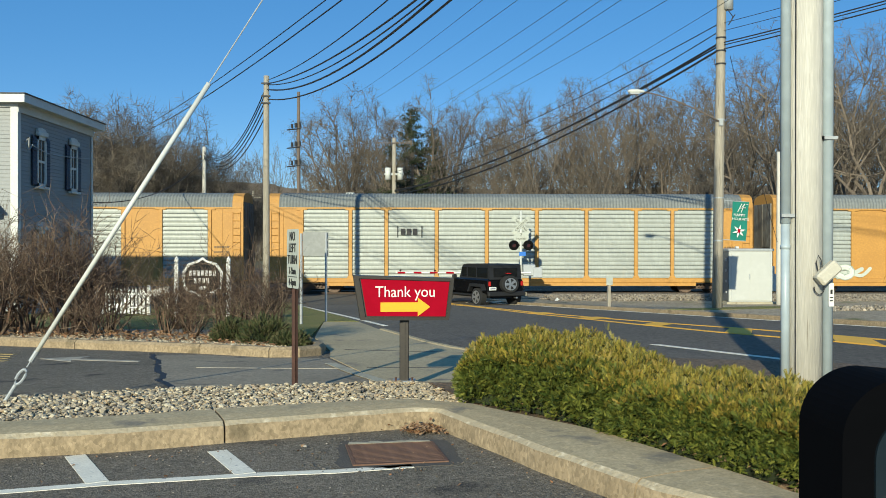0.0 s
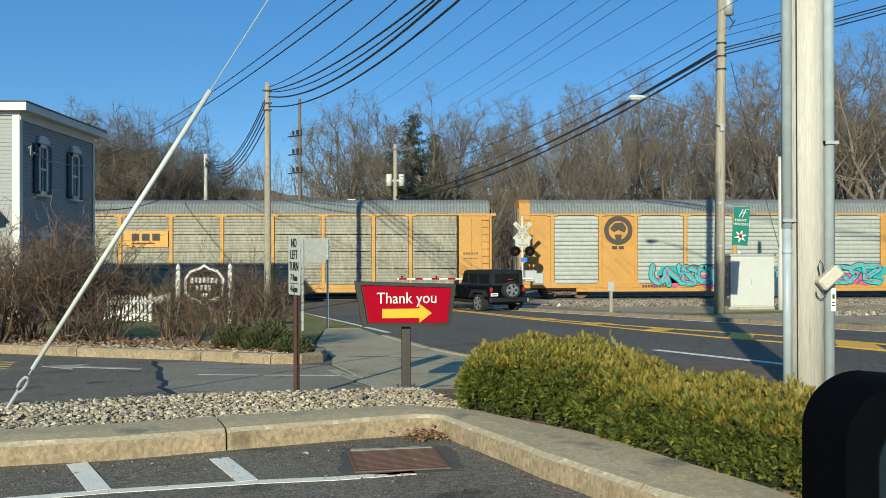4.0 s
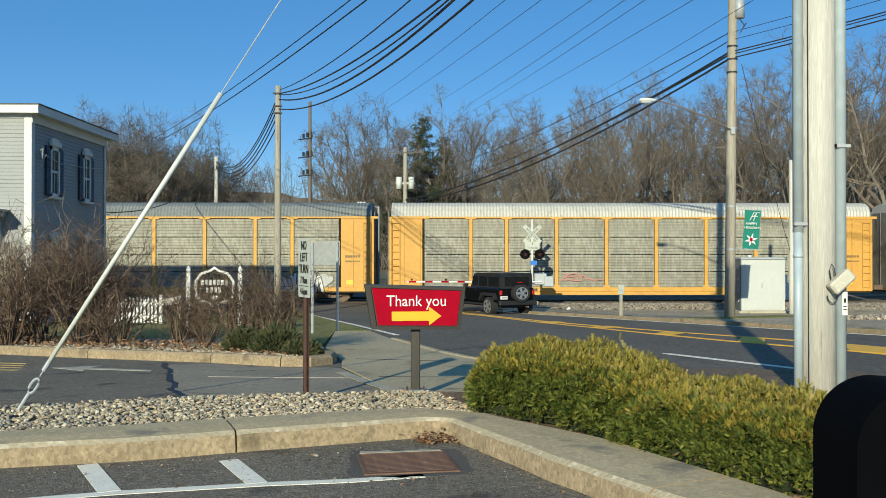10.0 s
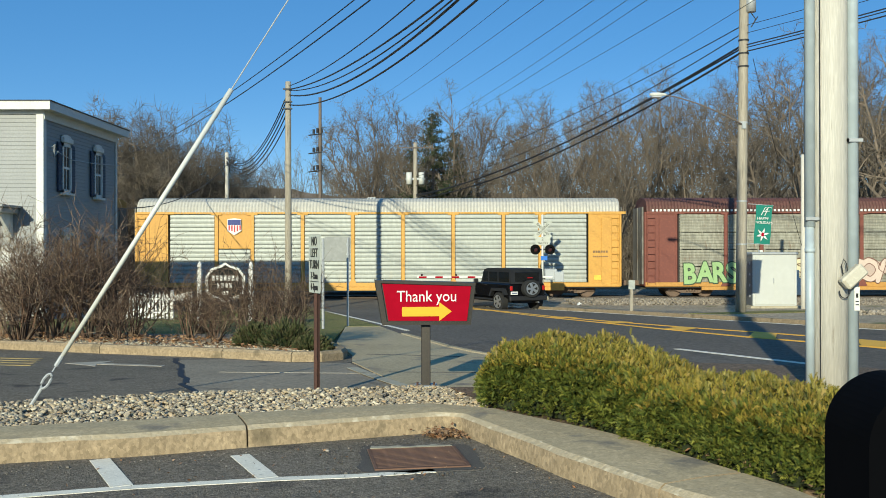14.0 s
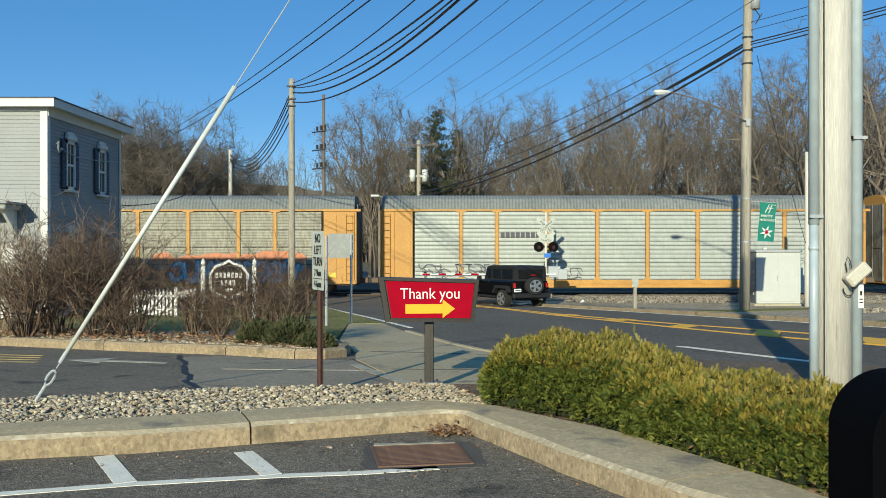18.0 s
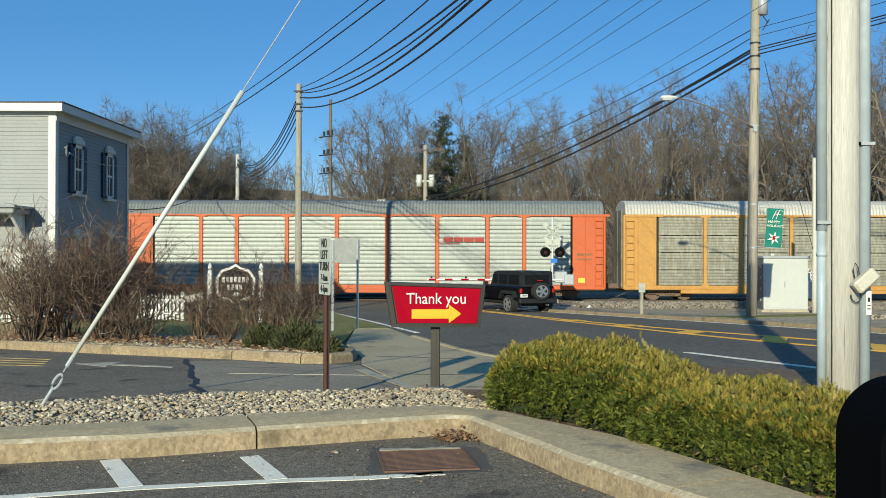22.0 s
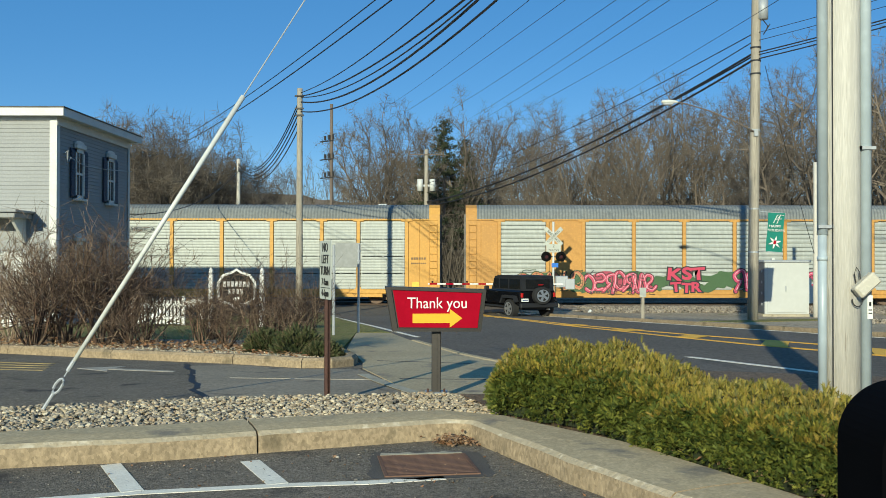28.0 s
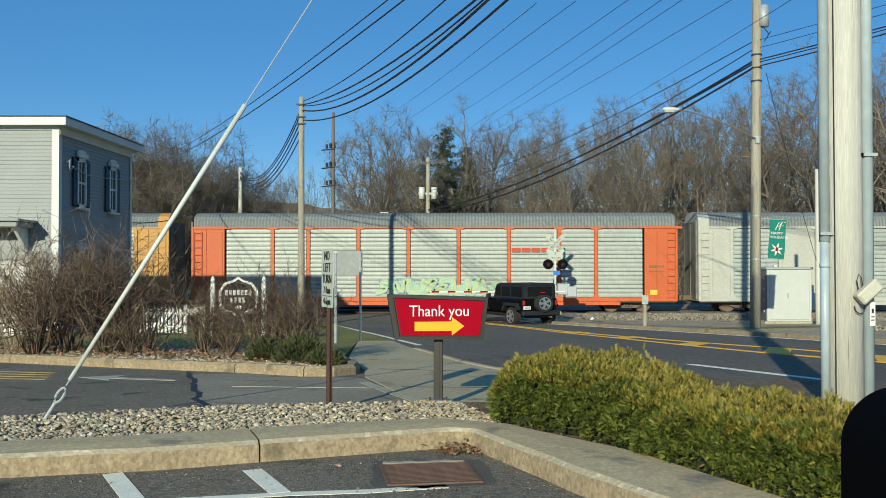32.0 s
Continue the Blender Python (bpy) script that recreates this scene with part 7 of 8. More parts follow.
def pine(seed, h):
    tree = thing("pine_tree", "dark green pine with ragged drooping boughs", "tree")
    a, s = Soup(seed), Soup(seed + 1)
    a.twig(Vector((0, 0, -0.2)), Vector((0.15, 0, h * 0.6)), 0.24, 0.13)
    a.twig(Vector((0.15, 0, h * 0.6)), Vector((0.0, 0, h)), 0.13, 0.02)
    r = s.r
    for i in range(64):
        z = h * (0.22 + 0.78 * (i + r.random()) / 64)
        reach = (h - z) * 0.34 * r.uniform(0.35, 1.35) + 0.35
        ang = i * 2.4 + r.uniform(-0.4, 0.4)
        d = Vector((math.cos(ang), math.sin(ang), r.uniform(-0.15, 0.4)))
        p, q = Vector((0.1, 0, z)), Vector((0.1, 0, z)) + d * reach
        a.twig(p, q, 0.05, 0.012)
        for k in range(int(14 + reach * 24)):
            c = p.lerp(q, r.uniform(0.25, 1.05)) + Vector((r.gauss(0, 0.16), r.gauss(0, 0.16), r.gauss(0.05, 0.13)))
            for m in range(3):
                e = s.way(Vector((0, 0, 0.35)) + d * 0.4, 1.1) * r.uniform(0.18, 0.34)
                w = e.cross(Vector((r.gauss(0, 1), r.gauss(0, 1), r.gauss(0, 1)))).normalized() * 0.035
                n = len(s.v)
                s.v += [tuple(c - w), tuple(c + w), tuple(c + e)]
                s.f.append((n, n + 1, n + 2))
    part("trunk", a, BARK, tree)
    part("foliage", s, NEEDLE, tree, "dark green needles")
    return tree


pine_a = pine(8, 13.8)
pine_a.matrix_world = pose(-0.6, 74.5, -1.4)
place(pine_a, 1.2, 76, 0.9, 70)
place(pine_a, -2.2, 77, 0.8, 160)


# shrubs in the bed: many stems from the ground
def shrub(seed, h, w, material, label, n=90, side=None):
    ob = thing("bare_shrub", label, "shrub", "bare shrubs in the bed")
    a, s = Soup(seed), Soup(seed + 1)
    r = a.r
    for i in range(n):
        ang = r.uniform(0, 2 * math.pi)
        lean = r.uniform(0.05, 0.8)
        p = Vector((math.cos(ang) * 0.22 * r.random(), math.sin(ang) * 0.22 * r.random(), -0.03))
        d = Vector((math.cos(ang) * lean * w, math.sin(ang) * lean * w, 1)).normalized()
        grow(a, s, p, d, h * r.uniform(0.5, 0.72), r.uniform(0.015, 0.028), 3, 0.05, 0.95, (2, 4), 1)
    part("branchwork", a, material, ob)
    part("twig_tip", s, material, ob)["kind"] = "stuff"
    return ob


S_RED = shrub(101, 2.05, 0.8, TWIG_RED, "leafless reddish-brown shrub in the gravel bed", 19)
S_RED2 = shrub(113, 1.9, 0.95, TWIG_RED, "leafless reddish-brown shrub in the gravel bed", 18)
S_PALE = shrub(127, 2.1, 0.8, TWIG_PALE, "pale dry shrub at the house corner", 13)
spots = [(-8.45, 17.6, S_PALE, 1.05), (-9.4, 18.4, S_PALE, 1.0), (-7.75, 17.2, S_RED, 0.98), (-7.0, 16.8, S_RED2, 1.05), (-6.25, 16.5, S_RED, 1.0), 
         (-4.55, 16.8, S_RED, 0.62), (-3.35, 15.9, S_RED, 0.68), (-4.0, 16.4, S_RED2, 0.5), (-8.3, 19.0, S_RED2, 1.05), (-6.6, 18.2, S_RED, 1.0), (-10.4, 18.8, S_PALE, 1.05), (-5.6, 16.0, S_RED2, 0.45), (-2.75, 15.3, S_RED2, 0.6), (-6.25, 17.4, S_RED, 0.95), (-5.0, 19.2, S_RED, 0.6), (-3.05, 16.4, S_RED2, 0.72), (-4.3, 17.3, S_RED, 0.45), (-7.4, 16.2, S_RED2, 0.85), (-2.55, 16.0, S_RED, 0.6), (-5.75, 17.2, S_RED2, 0.8)]
seen = set()
for i, (x, y, kind, s) in enumerate(spots):
    if kind not in seen:
        seen.add(kind)
        kind.matrix_world = pose(x, y, gz(y) + 0.07)
        continue
    copy_thing(kind, pose(x, y, gz(y) + 0.07, 0, 0, i * 67) @ Matrix.Diagonal((s, s, s, 1)))


# leaf sprays over a rounded hedge
def sprays(seed, sample, n, size, per=7):
    """n small sprays, each of per narrow leaves; sample gives a place and an outward direction."""
    s = Soup(seed)
    r = s.r
    for i in range(n):
        p, nrm = sample(r)
        spray(s, p, (s.way(nrm, 0.55) + Vector((0, 0, 0.35))).normalized(), size * r.uniform(0.6, 1.3), per)
    return s


def spray(s, p, d, L, per):
    """One twig with two ranks of short flat needles."""
    r = s.r
    u = d.cross(Vector((r.gauss(0, 1), r.gauss(0, 1), r.gauss(0, 1)))).normalized()
    v0 = len(s.v)
    s.v += [tuple(p + d * (L * k / per)) for k in range(per + 1)]
    for k in range(per):
        f = (k + 1) / per
        for side in (1, -1):
            tip = p + d * L * f + (u * side * (1.0 - 0.45 * f) + d * 0.55).normalized() * L * 0.33
            n0 = len(s.v)
            s.v.append(tuple(tip))
            s.f.append((v0 + k, v0 + k + 1, n0))


def clumps(seed, sample, n, size, each=(5, 9), per=5, rise=0.15):
    """Tufts of sprays that fan out from one bud, so that lit tufts stand before dark gaps."""
    s = Soup(seed)
    r = s.r
    for i in range(n):
        p, nrm = sample(r)
        base = p - nrm * size * 0.9
        axis = (s.way(nrm, 0.45) + Vector((0, 0, rise))).normalized()
        big = size * r.uniform(0.7, 1.35)
        for k in range(r.randint(*each)):
            d = (s.way(axis, 0.75) + Vector((0, 0, rise * 0.6))).normalized()
            spray(s, base + d * big * r.uniform(0.15, 0.6), d, big * r.uniform(0.7, 1.15), per)
    return s


RIDGE_GREEN = [((0.3, 7.5), (0.42, 8.75), 0.4), ((0.62, 7.15), (1.15, 9.1), 0.5), ((1.0, 6.55), (1.75, 8.5), 0.5), ((1.25, 6.15), (2.05, 7.7), 0.43), ((1.45, 5.95), (2.3, 7.2), 0.28)]
RIDGE_GOLD = [((1.14, 6.2), (1.9, 7.2), 0.22), ((1.38, 5.75), (2.2, 7.2), 0.38), ((1.62, 5.3), (2.45, 6.8), 0.38), ((1.88, 4.75), (2.8, 6.3), 0.38), ((2.2, 4.2), (3.3, 5.5), 0.37), ((2.7, 3.7), (3.9, 4.7), 0.34)]


def hedge_at(ridge, s, phi, seed):
    """A place on the hedge: s along it, phi from its front foot (0) over the top to its back foot (pi)."""
    f = min(max(s, 0.0), 0.9999) * (len(ridge) - 1)
    i = int(f)
    f -= i
    a, b = ridge[i], ridge[i + 1]
    fr, bk = Vector(a[0]).lerp(Vector(b[0]), f), Vector(a[1]).lerp(Vector(b[1]), f)
    h = a[2] + (b[2] - a[2]) * f
    m = (fr + bk) / 2
    e = min(s, 1 - s) * 6
    h *= 0.72 + 0.28 * min(1.0, e) ** 0.5
    wob = 1 + 0.1 * noise.noise((s * 4, phi * 1.6, seed)) + 0.13 * noise.noise((s * 12, phi * 4, seed + 3)) + 0.1 * noise.noise((s * 28, phi * 9, seed + 5))
    c, sn = math.cos(phi), math.sin(phi)
    p = m + (fr - m) * (math.copysign(abs(c) ** 0.5, c) * wob)
    return Vector((p.x, p.y, 0.1 + h * abs(sn) ** 0.5 * wob)), Vector((m.x, m.y, 0.12))


def hedge(ridge, leaf, gold, label, seed, n, size):
    ob = thing("yew_hedge", label, "hedge")
    # added solid core: its dark colour paints the shade between the tufts
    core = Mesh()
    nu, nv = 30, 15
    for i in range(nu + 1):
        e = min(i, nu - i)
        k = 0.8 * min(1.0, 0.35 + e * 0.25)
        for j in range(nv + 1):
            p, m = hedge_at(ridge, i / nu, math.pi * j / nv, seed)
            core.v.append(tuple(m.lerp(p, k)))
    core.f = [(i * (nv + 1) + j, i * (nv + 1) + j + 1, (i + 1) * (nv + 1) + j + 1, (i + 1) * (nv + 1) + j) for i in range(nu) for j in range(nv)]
    part("heart", core, YEW_SHADE, ob, smooth=True)

    def sample(lo, hi, out=0.0):
        def pick(r):
            s, phi = r.random(), math.pi * r.uniform(lo, hi)
            p, m = hedge_at(ridge, s, phi, seed)
            e = min(s, 1 - s) * 9
            nrm = (p - m).normalized()
            if e < 0.5:
                p = m.lerp(p, 0.6 + 0.8 * e)
                along = (Vector(ridge[-1][0]) - Vector(ridge[0][0])).normalized() * (1 if s > 0.5 else -1)
                nrm = (nrm + Vector((along.x, along.y, 0)) * (0.9 - e)).normalized()
            return m.lerp(p, 0.76 + out + 0.22 * r.random()), nrm
        return pick
    part("leaves", clumps(seed, sample(0.0, 0.42), n, size, (4, 7), 5), leaf, ob, "dark green leaf tufts")
    part("new_growth", clumps(seed + 1, sample(0.2, 0.85, 0.02), int(n * 1.3), size * 0.95, (3, 6), 5, 0.5), gold, ob, "olive yellow young leaf tufts")
    part("long_shoot", clumps(seed + 2, sample(0.33, 0.75, 0.07), 170, size * 1.3, (1, 3), 9, 1.6), gold, ob, "stray upright shoots")["kind"] = "stuff"
    return ob


hedge(RIDGE_GREEN, YEW, YEW_GOLD, "clipped dark green yew hedge beside the kerb", 201, 5000, 0.04)
hedge(RIDGE_GOLD, YEW, YEW_GOLD, "clipped golden green yew hedge beside the kerb", 231, 5400, 0.038)


def low_conifer(x, y, r0, h, seed, label):
    ob = thing("juniper_bush", label, "bush", "", pose(x, y, gz(y) + 0.05))

    def sample(r):
        ang, el = r.uniform(0, 2 * math.pi), r.random()
        d = Vector((math.cos(ang) * (1 - el * el) ** 0.5, math.sin(ang) * (1 - el * el) ** 0.5, el))
        q = Vector((d.x * r0, d.y * r0, d.z * h)) * (0.75 + 0.25 * r.random()) * (1 + 0.25 * noise.noise((ang * 2, el * 3, seed)))
        return q, d
    part("leaves", sprays(seed, sample, 2600, 0.065), JUNIPER, ob)
    # same added core, coloured as the shade under the leaves
    part("heart", Mesh().path([(0, 0, 0), (0, 0, h * 0.5), (0, 0, h * 0.8)], [r0 * 0.7, r0 * 0.65, r0 * 0.3], 10), YEW_SHADE, ob)
    return ob


low_conifer(-2.35, 14.35, 0.42, 0.42, 301, "low dull green juniper bush at the bed's end")
low_conifer(-1.9, 13.75, 0.28, 0.22, 307, "low dull green juniper bush at the bed's end")
low_conifer(-2.95, 14.7, 0.34, 0.36, 311, "low dull green juniper bush at the bed's end")

# ---- river stones ----
def stone_mesh(seed):
    r = random.Random(seed)
    bm = bmesh.new()
    bmesh.ops.create_icosphere(bm, subdivisions=1 if seed < 4 else 2, radius=1.0)
    for v in bm.verts:
        v.co *= 1 + (0.22 if seed < 4 else 0.05) * noise.noise(v.co * 1.3 + Vector((seed, 0, 0))) + r.uniform(-0.08, 0.08) * (seed < 4)
    b = Mesh()
    b.add([tuple(v.co) for v in bm.verts], [tuple(v.index for v in f.verts) for f in bm.faces])
    bm.free()
    return b


STONES = [stone_mesh(k % 4) for k in range(8)]
rs = random.Random(9)


def in_bed(x, y):
    front = 6.97 + (x + 1.345) * 0.3 if x < -0.15 else 7.5
    back = 8.5 + (x + 2.3) * 0.16 if x > -2.3 else 8.5 + (x + 2.3) * 0.38
    return front < y < back - 0.12 and x < 0.5 - (y - 7.4) * 0.35


STONE_DATA = [data_of("river_stone", s, STONE) for s in STONES]
for d in STONE_DATA:
    d.polygons.foreach_set("use_smooth", [False] * len(d.polygons))
pebbles = tagged(part("river_stones", Mesh().box(-3.0, -2.9, 7.4, 7.5, 0.03, 0.05), STONE), "rounded river stones in tan, grey and rust", "stones", "", "stuff")
lot_of = Mesh()
count = 0
while count < 14500:
    x, y = rs.uniform(-7.5, 0.4), rs.uniform(4.6, 8.9)
    if not in_bed(x, y):
        continue
    s = rs.uniform(0.009, 0.023) * rs.uniform(0.85, 1.2)
    layer = rs.uniform(0.0, 0.026)
    m = Matrix.LocRotScale((x, y, 0.085 + layer), Euler((rs.uniform(-0.5, 0.5), rs.uniform(-0.5, 0.5), rs.uniform(0, 6.28))), (s * 1.25, s * rs.uniform(0.8, 1.0), s * rs.uniform(0.5, 0.7)))
    if count < 300:
        part("river_stone", STONE_DATA[count % 8], None, pebbles, m=m)
    else:
        b = STONES[count % 8]
        lot_of.add([m @ Vector(p) for p in b.v], b.f)
    count += 1
part("stone_layer", lot_of, STONE, pebbles)["kind"] = "stuff"

# gravel and fallen leaves
gravel = Mesh()
for i in range(5200):
    s = rs.random()
    x = -11 + s * 9.2
    y = (15.5 - (x + 7.4) * 0.477 if x < -3.1 else 13.45 - (x + 3.1) * 0.6) + abs(rs.gauss(0, 0.75)) + 0.1
    k = rs.uniform(0.015, 0.035)
    m = Matrix.LocRotScale((x, y, gz(y) + 0.085), Euler((rs.random(), rs.random(), rs.uniform(0, 6.28))), (k * 1.3, k, k * 0.6))
    b = STONES[i % 8]
    gravel.add([m @ Vector(p) for p in b.v], b.f)
solo("gravel", gravel, STONE, "pale gravel along the bed kerb", "gravel", "", "stuff")


def leaf_litter(name, label, n, sample, size):
    b = Mesh()
    for i in range(n):
        x, y, z = sample()
        a, t = rs.uniform(0, 6.28), rs.uniform(-0.7, 0.7)
        m = Matrix.LocRotScale((x, y, z), Euler((t, rs.uniform(-0.6, 0.6), a)), (size * rs.uniform(0.6, 1.3),) * 3)
        b.add([m @ Vector(p) for p in ((-1, 0, 0), (-0.2, -0.55, 0.12), (1, 0, 0.05), (-0.2, 0.55, 0.12))], [(0, 1, 2), (0, 2, 3)])
    return solo(name, b, LEAF_DRY, label, "leaves", "", "stuff")


def litter_bed():
    x = rs.uniform(-11, -2.0)
    y = (15.5 - (x + 7.4) * 0.477 if x < -3.1 else 13.45 - (x + 3.1) * 0.6) + (rs.uniform(0.7, 2.8) if rs.random() < 0.85 else rs.uniform(0.1, 0.8))
    return x, y, gz(y) + 0.11 + rs.random() * 0.04


leaf_litter("fallen_leaves", "brown fallen leaves under the shrubs", 2000, litter_bed, 0.045)
leaf_litter("fallen_leaves", "small heap of brown leaves in the kerb corner", 420, lambda: (0.04 + rs.gauss(0, 0.08), 6.86 + rs.gauss(0, 0.055), 0.01 + abs(rs.gauss(0, 0.025))), 0.022)
leaf_litter("fallen_leaves", "few brown leaves under the hedge edge", 60, lambda: (lambda s: (0.75 + s * 1.3 + rs.gauss(0, 0.03), 7.2 - s * 2.6 + rs.gauss(0, 0.04), 0.17))(rs.random()), 0.022)
leaf_litter("fallen_leaves", "scattered leaves and grit on the lot", 120, lambda: (rs.uniform(-3, 0.8), rs.uniform(4.7, 6.4), 0.008), 0.014)

rubble = Mesh()
for i in range(150):
    f = rs.random()
    k = rs.uniform(0.06, 0.17)
    x, y = 13.2 + f * 6 + rs.gauss(0, 0.2), 31.6 + f * 2.4 + rs.gauss(0, 0.35)
    m = Matrix.LocRotScale((x, y, gz(y) + k * 0.4), Euler((rs.random(), rs.random(), rs.uniform(0, 6.28))), (k * 1.2, k, k * 0.7))
    b = STONES[i % 8]
    rubble.add([m @ Vector(p) for p in b.v], b.f)
solo("rubble", rubble, BALLAST, "row of rough grey stones by the road", "stones", "", "stuff")

scrap = Mesh().add([(-0.14, -0.1, 0.0), (0.12, -0.08, 0.03), (0.16, 0.1, 0.0), (-0.1, 0.12, 0.06), (0.0, 0.0, 0.16)], [(0, 1, 4), (1, 2, 4), (2, 3, 4), (3, 0, 4)])
solo("paper_scrap", scrap, SIGN_WHITE, "crumpled white paper scrap on the shoulder", "litter", m=pose(6.9, 45.0, gz(45.0) + 0.02))

# ---- vehicles ----
CAR_BLACK = paint("black_car_paint", (0.004, 0.004, 0.005), (0.003, 0.003, 0.004), 0.22, big=2, fine=10, bump=0.0, spec=0.22)
SOFT_BLACK = paint("black_plastic", (0.012, 0.0125, 0.014), (0.008, 0.0085, 0.01), 0.7, bump=0.1)
TYRE = paint("black_rubber", (0.018, 0.018, 0.018), None, 0.85, bump=0.2)
ALLOY = paint("silver_alloy", (0.55, 0.55, 0.55), (0.45, 0.45, 0.45), 0.35, 0.8, bump=0)
TAIL = paint("red_tail_lamp", (0.45, 0.012, 0.01), None, 0.25, bump=0)
CAR_GLASS = paint("tinted_car_glass", (0.01, 0.011, 0.012), None, 0.08, bump=0, spec=0.35)
suv = thing("off_road_car", "boxy black off-road car waiting at the crossing", "car", "", pose(2.86, 43.0, -1.335, 0, 0, 26) @ Matrix.Diagonal((1.18, 1.16, 1.03, 1)))


def lathe_wheel(parent, x, y, z, r, w, out, spokes=5, lie=False):
    base = part("wheel", Mesh().path([(-w / 2, 0, 0), (-w * 0.46, 0, 0), (w * 0.46, 0, 0), (w / 2, 0, 0)], [r * 0.93, r, r, r * 0.93], 28), TYRE, parent, "black tyre", m=pose(x, y, z, 0, 0, 90 if lie else 0), smooth=False)
    s = out * w / 2
    rim = Mesh().path([(s - out * 0.03, 0, 0), (s + out * 0.012, 0, 0)], r * 0.2, 14)
    for k in range(spokes):
        a = 2 * math.pi * k / spokes
        d, e = Vector((0, math.cos(a), math.sin(a))), Vector((0, -math.sin(a), math.cos(a)))
        p = [d * r * 0.12 + e * r * 0.1, d * r * 0.66 + e * r * 0.17, d * r * 0.66 - e * r * 0.17, d * r * 0.12 - e * r * 0.1]
        rim.add([(s, q.y, q.z) for q in p] + [(s + out * 0.014, q.y, q.z) for q in p], [(0, 1, 2, 3), (4, 5, 6, 7), (0, 1, 5, 4), (1, 2, 6, 5), (2, 3, 7, 6), (3, 0, 4, 7)])
    ring_b = Mesh()
    n = 28
    for rr, xx in ((r * 0.66, s), (r * 0.72, s + out * 0.012), (r * 0.62, s + out * 0.012), (r * 0.6, s - out * 0.03)):
        ring_b.v += [(xx, rr * math.cos(2 * math.pi * k / n), rr * math.sin(2 * math.pi * k / n)) for k in range(n)]
    ring_b.f = [(i * n + k, i * n + (k + 1) % n, (i + 1) * n + (k + 1) % n, (i + 1) * n + k) for i in range(3) for k in range(n)]
    part("rim", ring_b, ALLOY, base, "silver alloy rim")
    part("spokes", rim, ALLOY, base)
    part("brake_disc", Mesh().path([(s - out * 0.05, 0, 0), (s - out * 0.035, 0, 0)], r * 0.6, 18), SOFT_BLACK, base)
    return base


# x right, y forward, z up; centre of the car at the origin
part("body", Mesh().box(-0.78, 0.78, -2.12, 0.55, 0.55, 1.2, 0.06).slab([(0.5, 0.55), (1.85, 0.6), (1.9, 0.95), (1.75, 1.12), (0.5, 1.2)], -0.66, 0.66, "x"), CAR_BLACK, suv)
part("hard_top", Mesh().slab([(-2.1, 1.18), (0.3, 1.18), (0.02, 1.78), (-0.3, 1.84), (-1.95, 1.84), (-2.06, 1.8)], -0.7, 0.7, "x"), SOFT_BLACK, suv, "black hard top")
for sx in (-1, 1):
    for y0, y1 in ((-1.95, -1.15), (-1.05, -0.4), (-0.3, 0.1)):
        part("side_window", Mesh().box(sx * 0.7 - 0.008, sx * 0.7 + 0.008, y0, y1, 1.26, 1.68, 0.004), CAR_GLASS, suv)
    part("fender", Mesh().slab([(-2.0, 0.72), (-1.85, 0.98), (-0.95, 0.98), (-0.75, 0.62), (-0.85, 0.62), (-1.02, 0.86), (-1.8, 0.86), (-1.9, 0.66)], sx * 0.76, sx * 0.93, "x"), SOFT_BLACK, suv)
    part("fender", Mesh().slab([(0.75, 0.62), (0.95, 0.98), (1.75, 0.98), (2.05, 0.85), (2.05, 0.78), (1.75, 0.88), (1.05, 0.88), (0.87, 0.6)], sx * 0.6, sx * 0.93, "x"), SOFT_BLACK, suv)
    part("side_step", Mesh().box(sx * 0.72 - 0.08, sx * 0.72 + 0.1, -0.75, 0.75, 0.42, 0.5, 0.02), SOFT_BLACK, suv)
    part("mirror", Mesh().box(sx * 0.95 - 0.1, sx * 0.95 + 0.1, 0.2, 0.3, 1.15, 1.35, 0.03), SOFT_BLACK, suv)
    part("tail_lamp", Mesh().box(sx * 0.71 - 0.05, sx * 0.71 + 0.05, -2.16, -2.1, 0.9, 1.1, 0.015), TAIL, suv, "red tail lamp")
    part("door_handle", Mesh().box(sx * 0.79 - 0.01, sx * 0.79 + 0.01, -0.35, -0.2, 1.08, 1.11), SOFT_BLACK, suv)
    for y in (-1.42, 1.35):
        lathe_wheel(suv, sx * 0.77, y, 0.4, 0.4, 0.25, sx)
part("rear_window", Mesh().box(-0.52, 0.52, -2.11, -2.075, 1.28, 1.68, 0.01), CAR_GLASS, suv)
part("rear_bumper", Mesh().box(-0.82, 0.82, -2.26, -2.1, 0.46, 0.66, 0.03), SOFT_BLACK, suv)
part("front_bumper", Mesh().box(-0.8, 0.8, 1.95, 2.15, 0.46, 0.66, 0.03), SOFT_BLACK, suv)
part("windscreen", Mesh().slab([(0.34, 1.2), (0.38, 1.22), (0.1, 1.76), (0.06, 1.76)], -0.62, 0.62, "x"), CAR_GLASS, suv)
spare = lathe_wheel(suv, 0.08, -2.24, 0.98, 0.37, 0.22, -1, 5, True)
part("brake_lamp", Mesh().box(0.0, 0.2, -2.2, -2.1, 1.42, 1.46, 0.008), TAIL, suv, "high red brake lamp")
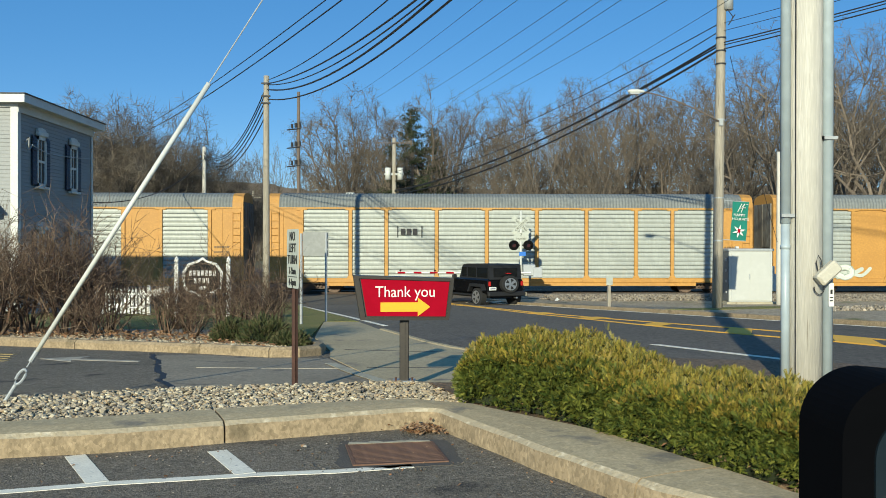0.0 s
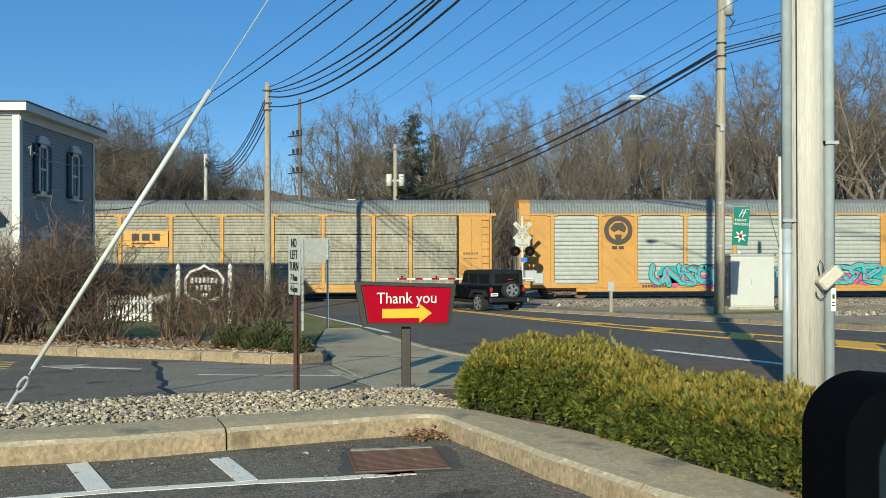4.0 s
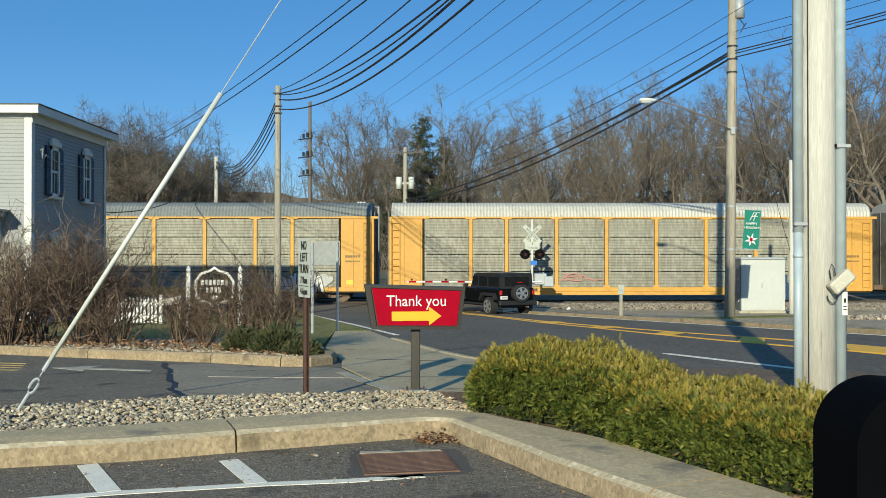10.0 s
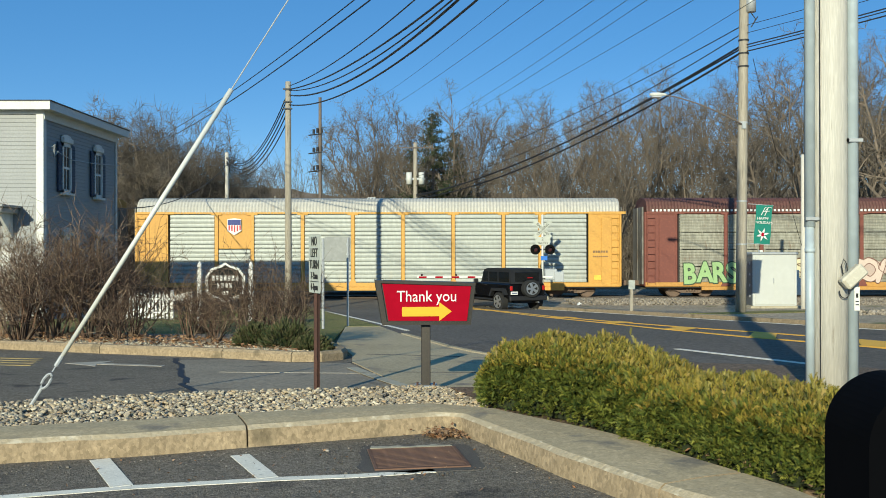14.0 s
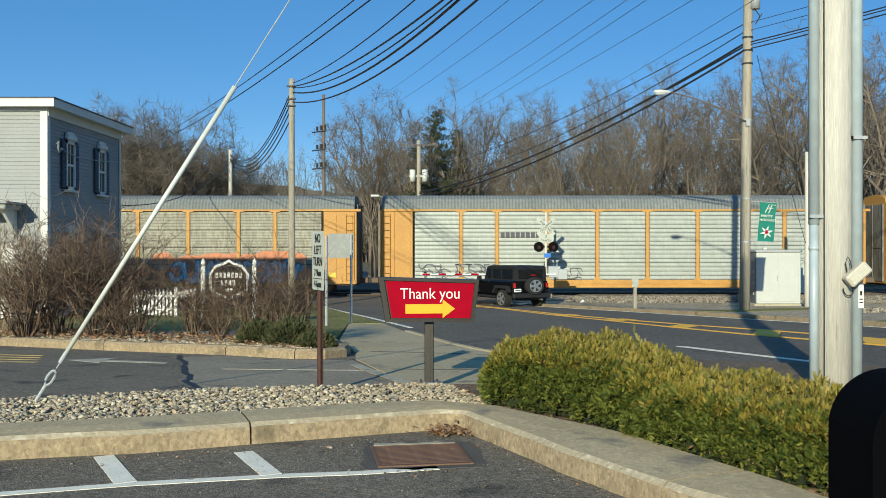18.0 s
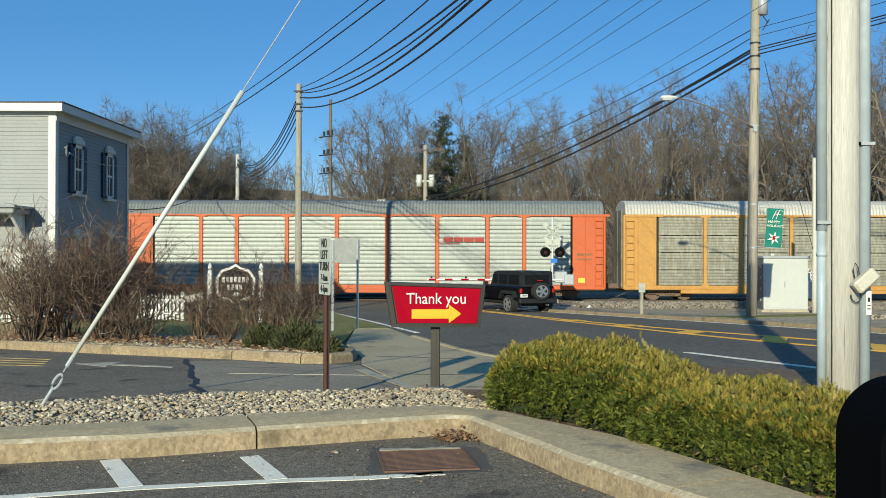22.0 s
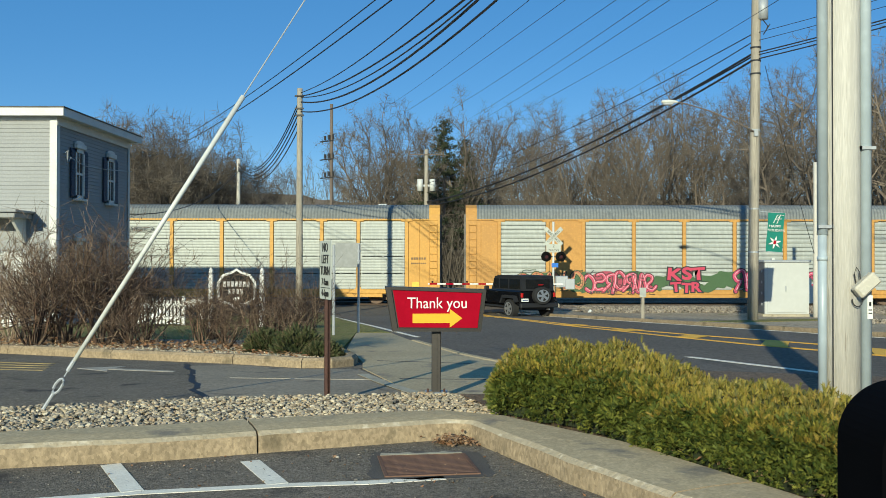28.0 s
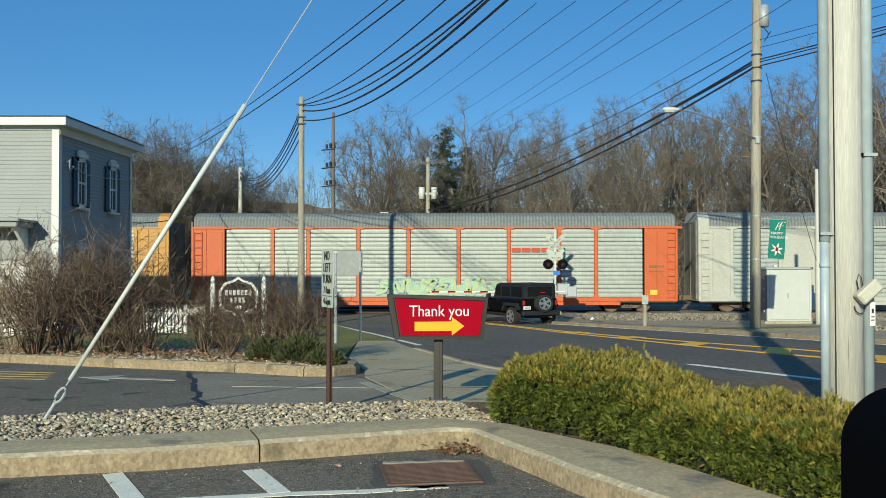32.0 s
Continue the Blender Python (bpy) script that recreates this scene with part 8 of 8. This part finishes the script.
part("number_plate", Mesh().box(-0.74, -0.44, -2.17, -2.13, 0.72, 0.86, 0.006), SIGN_WHITE, suv, "small white number plate")
part("plate_bars", Mesh().box(-0.7, -0.48, -2.175, -2.165, 0.77, 0.81), paint("blue_print", (0.05, 0.08, 0.2), None, 0.5, bump=0), suv)
part("exhaust", Mesh().path([(0.45, -2.2, 0.38), (0.45, -1.6, 0.38)], 0.035, 8), ALLOY, suv)
part("chassis", Mesh().box(-0.5, 0.5, -2.0, 1.9, 0.35, 0.56), SOFT_BLACK, suv)

# mirror of the car in which the camera sits
# black shell, darkened further in place of the shade cast by the car body
SHELL = paint("shaded_mirror_shell", (0.002, 0.0022, 0.003), None, 0.85, bump=0, spec=0.04)
mir = thing("wing_mirror", "black door mirror of a parked car", "car mirror", "", pose(0.367, 0.78, -0.02))
outline_m = []
for cx, cz, a0 in ((0.165, 1.255, 0), (0.055, 1.25, 90), (0.04, 1.13, 180), (0.165, 1.13, 270)):
    for k in range(13):
        a = radians(a0 + k * 7.5)
        rr = 0.055 if a0 == 90 else 0.04
        outline_m.append((cx + rr * math.cos(a), cz + rr * math.sin(a)))
part("housing", Mesh().slab(outline_m, 0.0, 0.09, "y"), SHELL, mir, smooth=False)
# no true mirror: the dim bluish reflection is its base colour
MIRROR = paint("mirror_glass", (0.012, 0.02, 0.027), None, 0.2, 0.0, bump=0, spec=0.3)
inner = [(0.1 + (x - 0.1) * 0.72, 1.19 + (z - 1.19) * 0.74) for x, z in outline_m]
part("mirror_glass", Mesh().slab(inner, -0.003, 0.002, "y"), MIRROR, mir, "mirror glass with a dim bluish reflection painted in")
part("arm", Mesh().box(0.1, 0.26, 0.02, 0.07, 1.02, 1.1, 0.015), SOFT_BLACK, mir)
part("door", Mesh().box(0.2, 0.3, -0.9, 0.3, 0.3, 1.03, 0.03), CAR_BLACK, mir, "black car door")
part("sill", Mesh().box(0.2, 0.3, -0.9, 0.3, 0.0, 0.3, 0.03), SOFT_BLACK, mir)


def motions():
    """The whole train rolls from left to right."""
    for k, car in TRAIN:
        walk(car, [(t, pose(travel(k, t), CAR_Y, Z0)) for t in (0.0, 4.0, 8.0, 12.0, 16.0, 20.0, 24.0, 28.0, 32.0)])


motions()
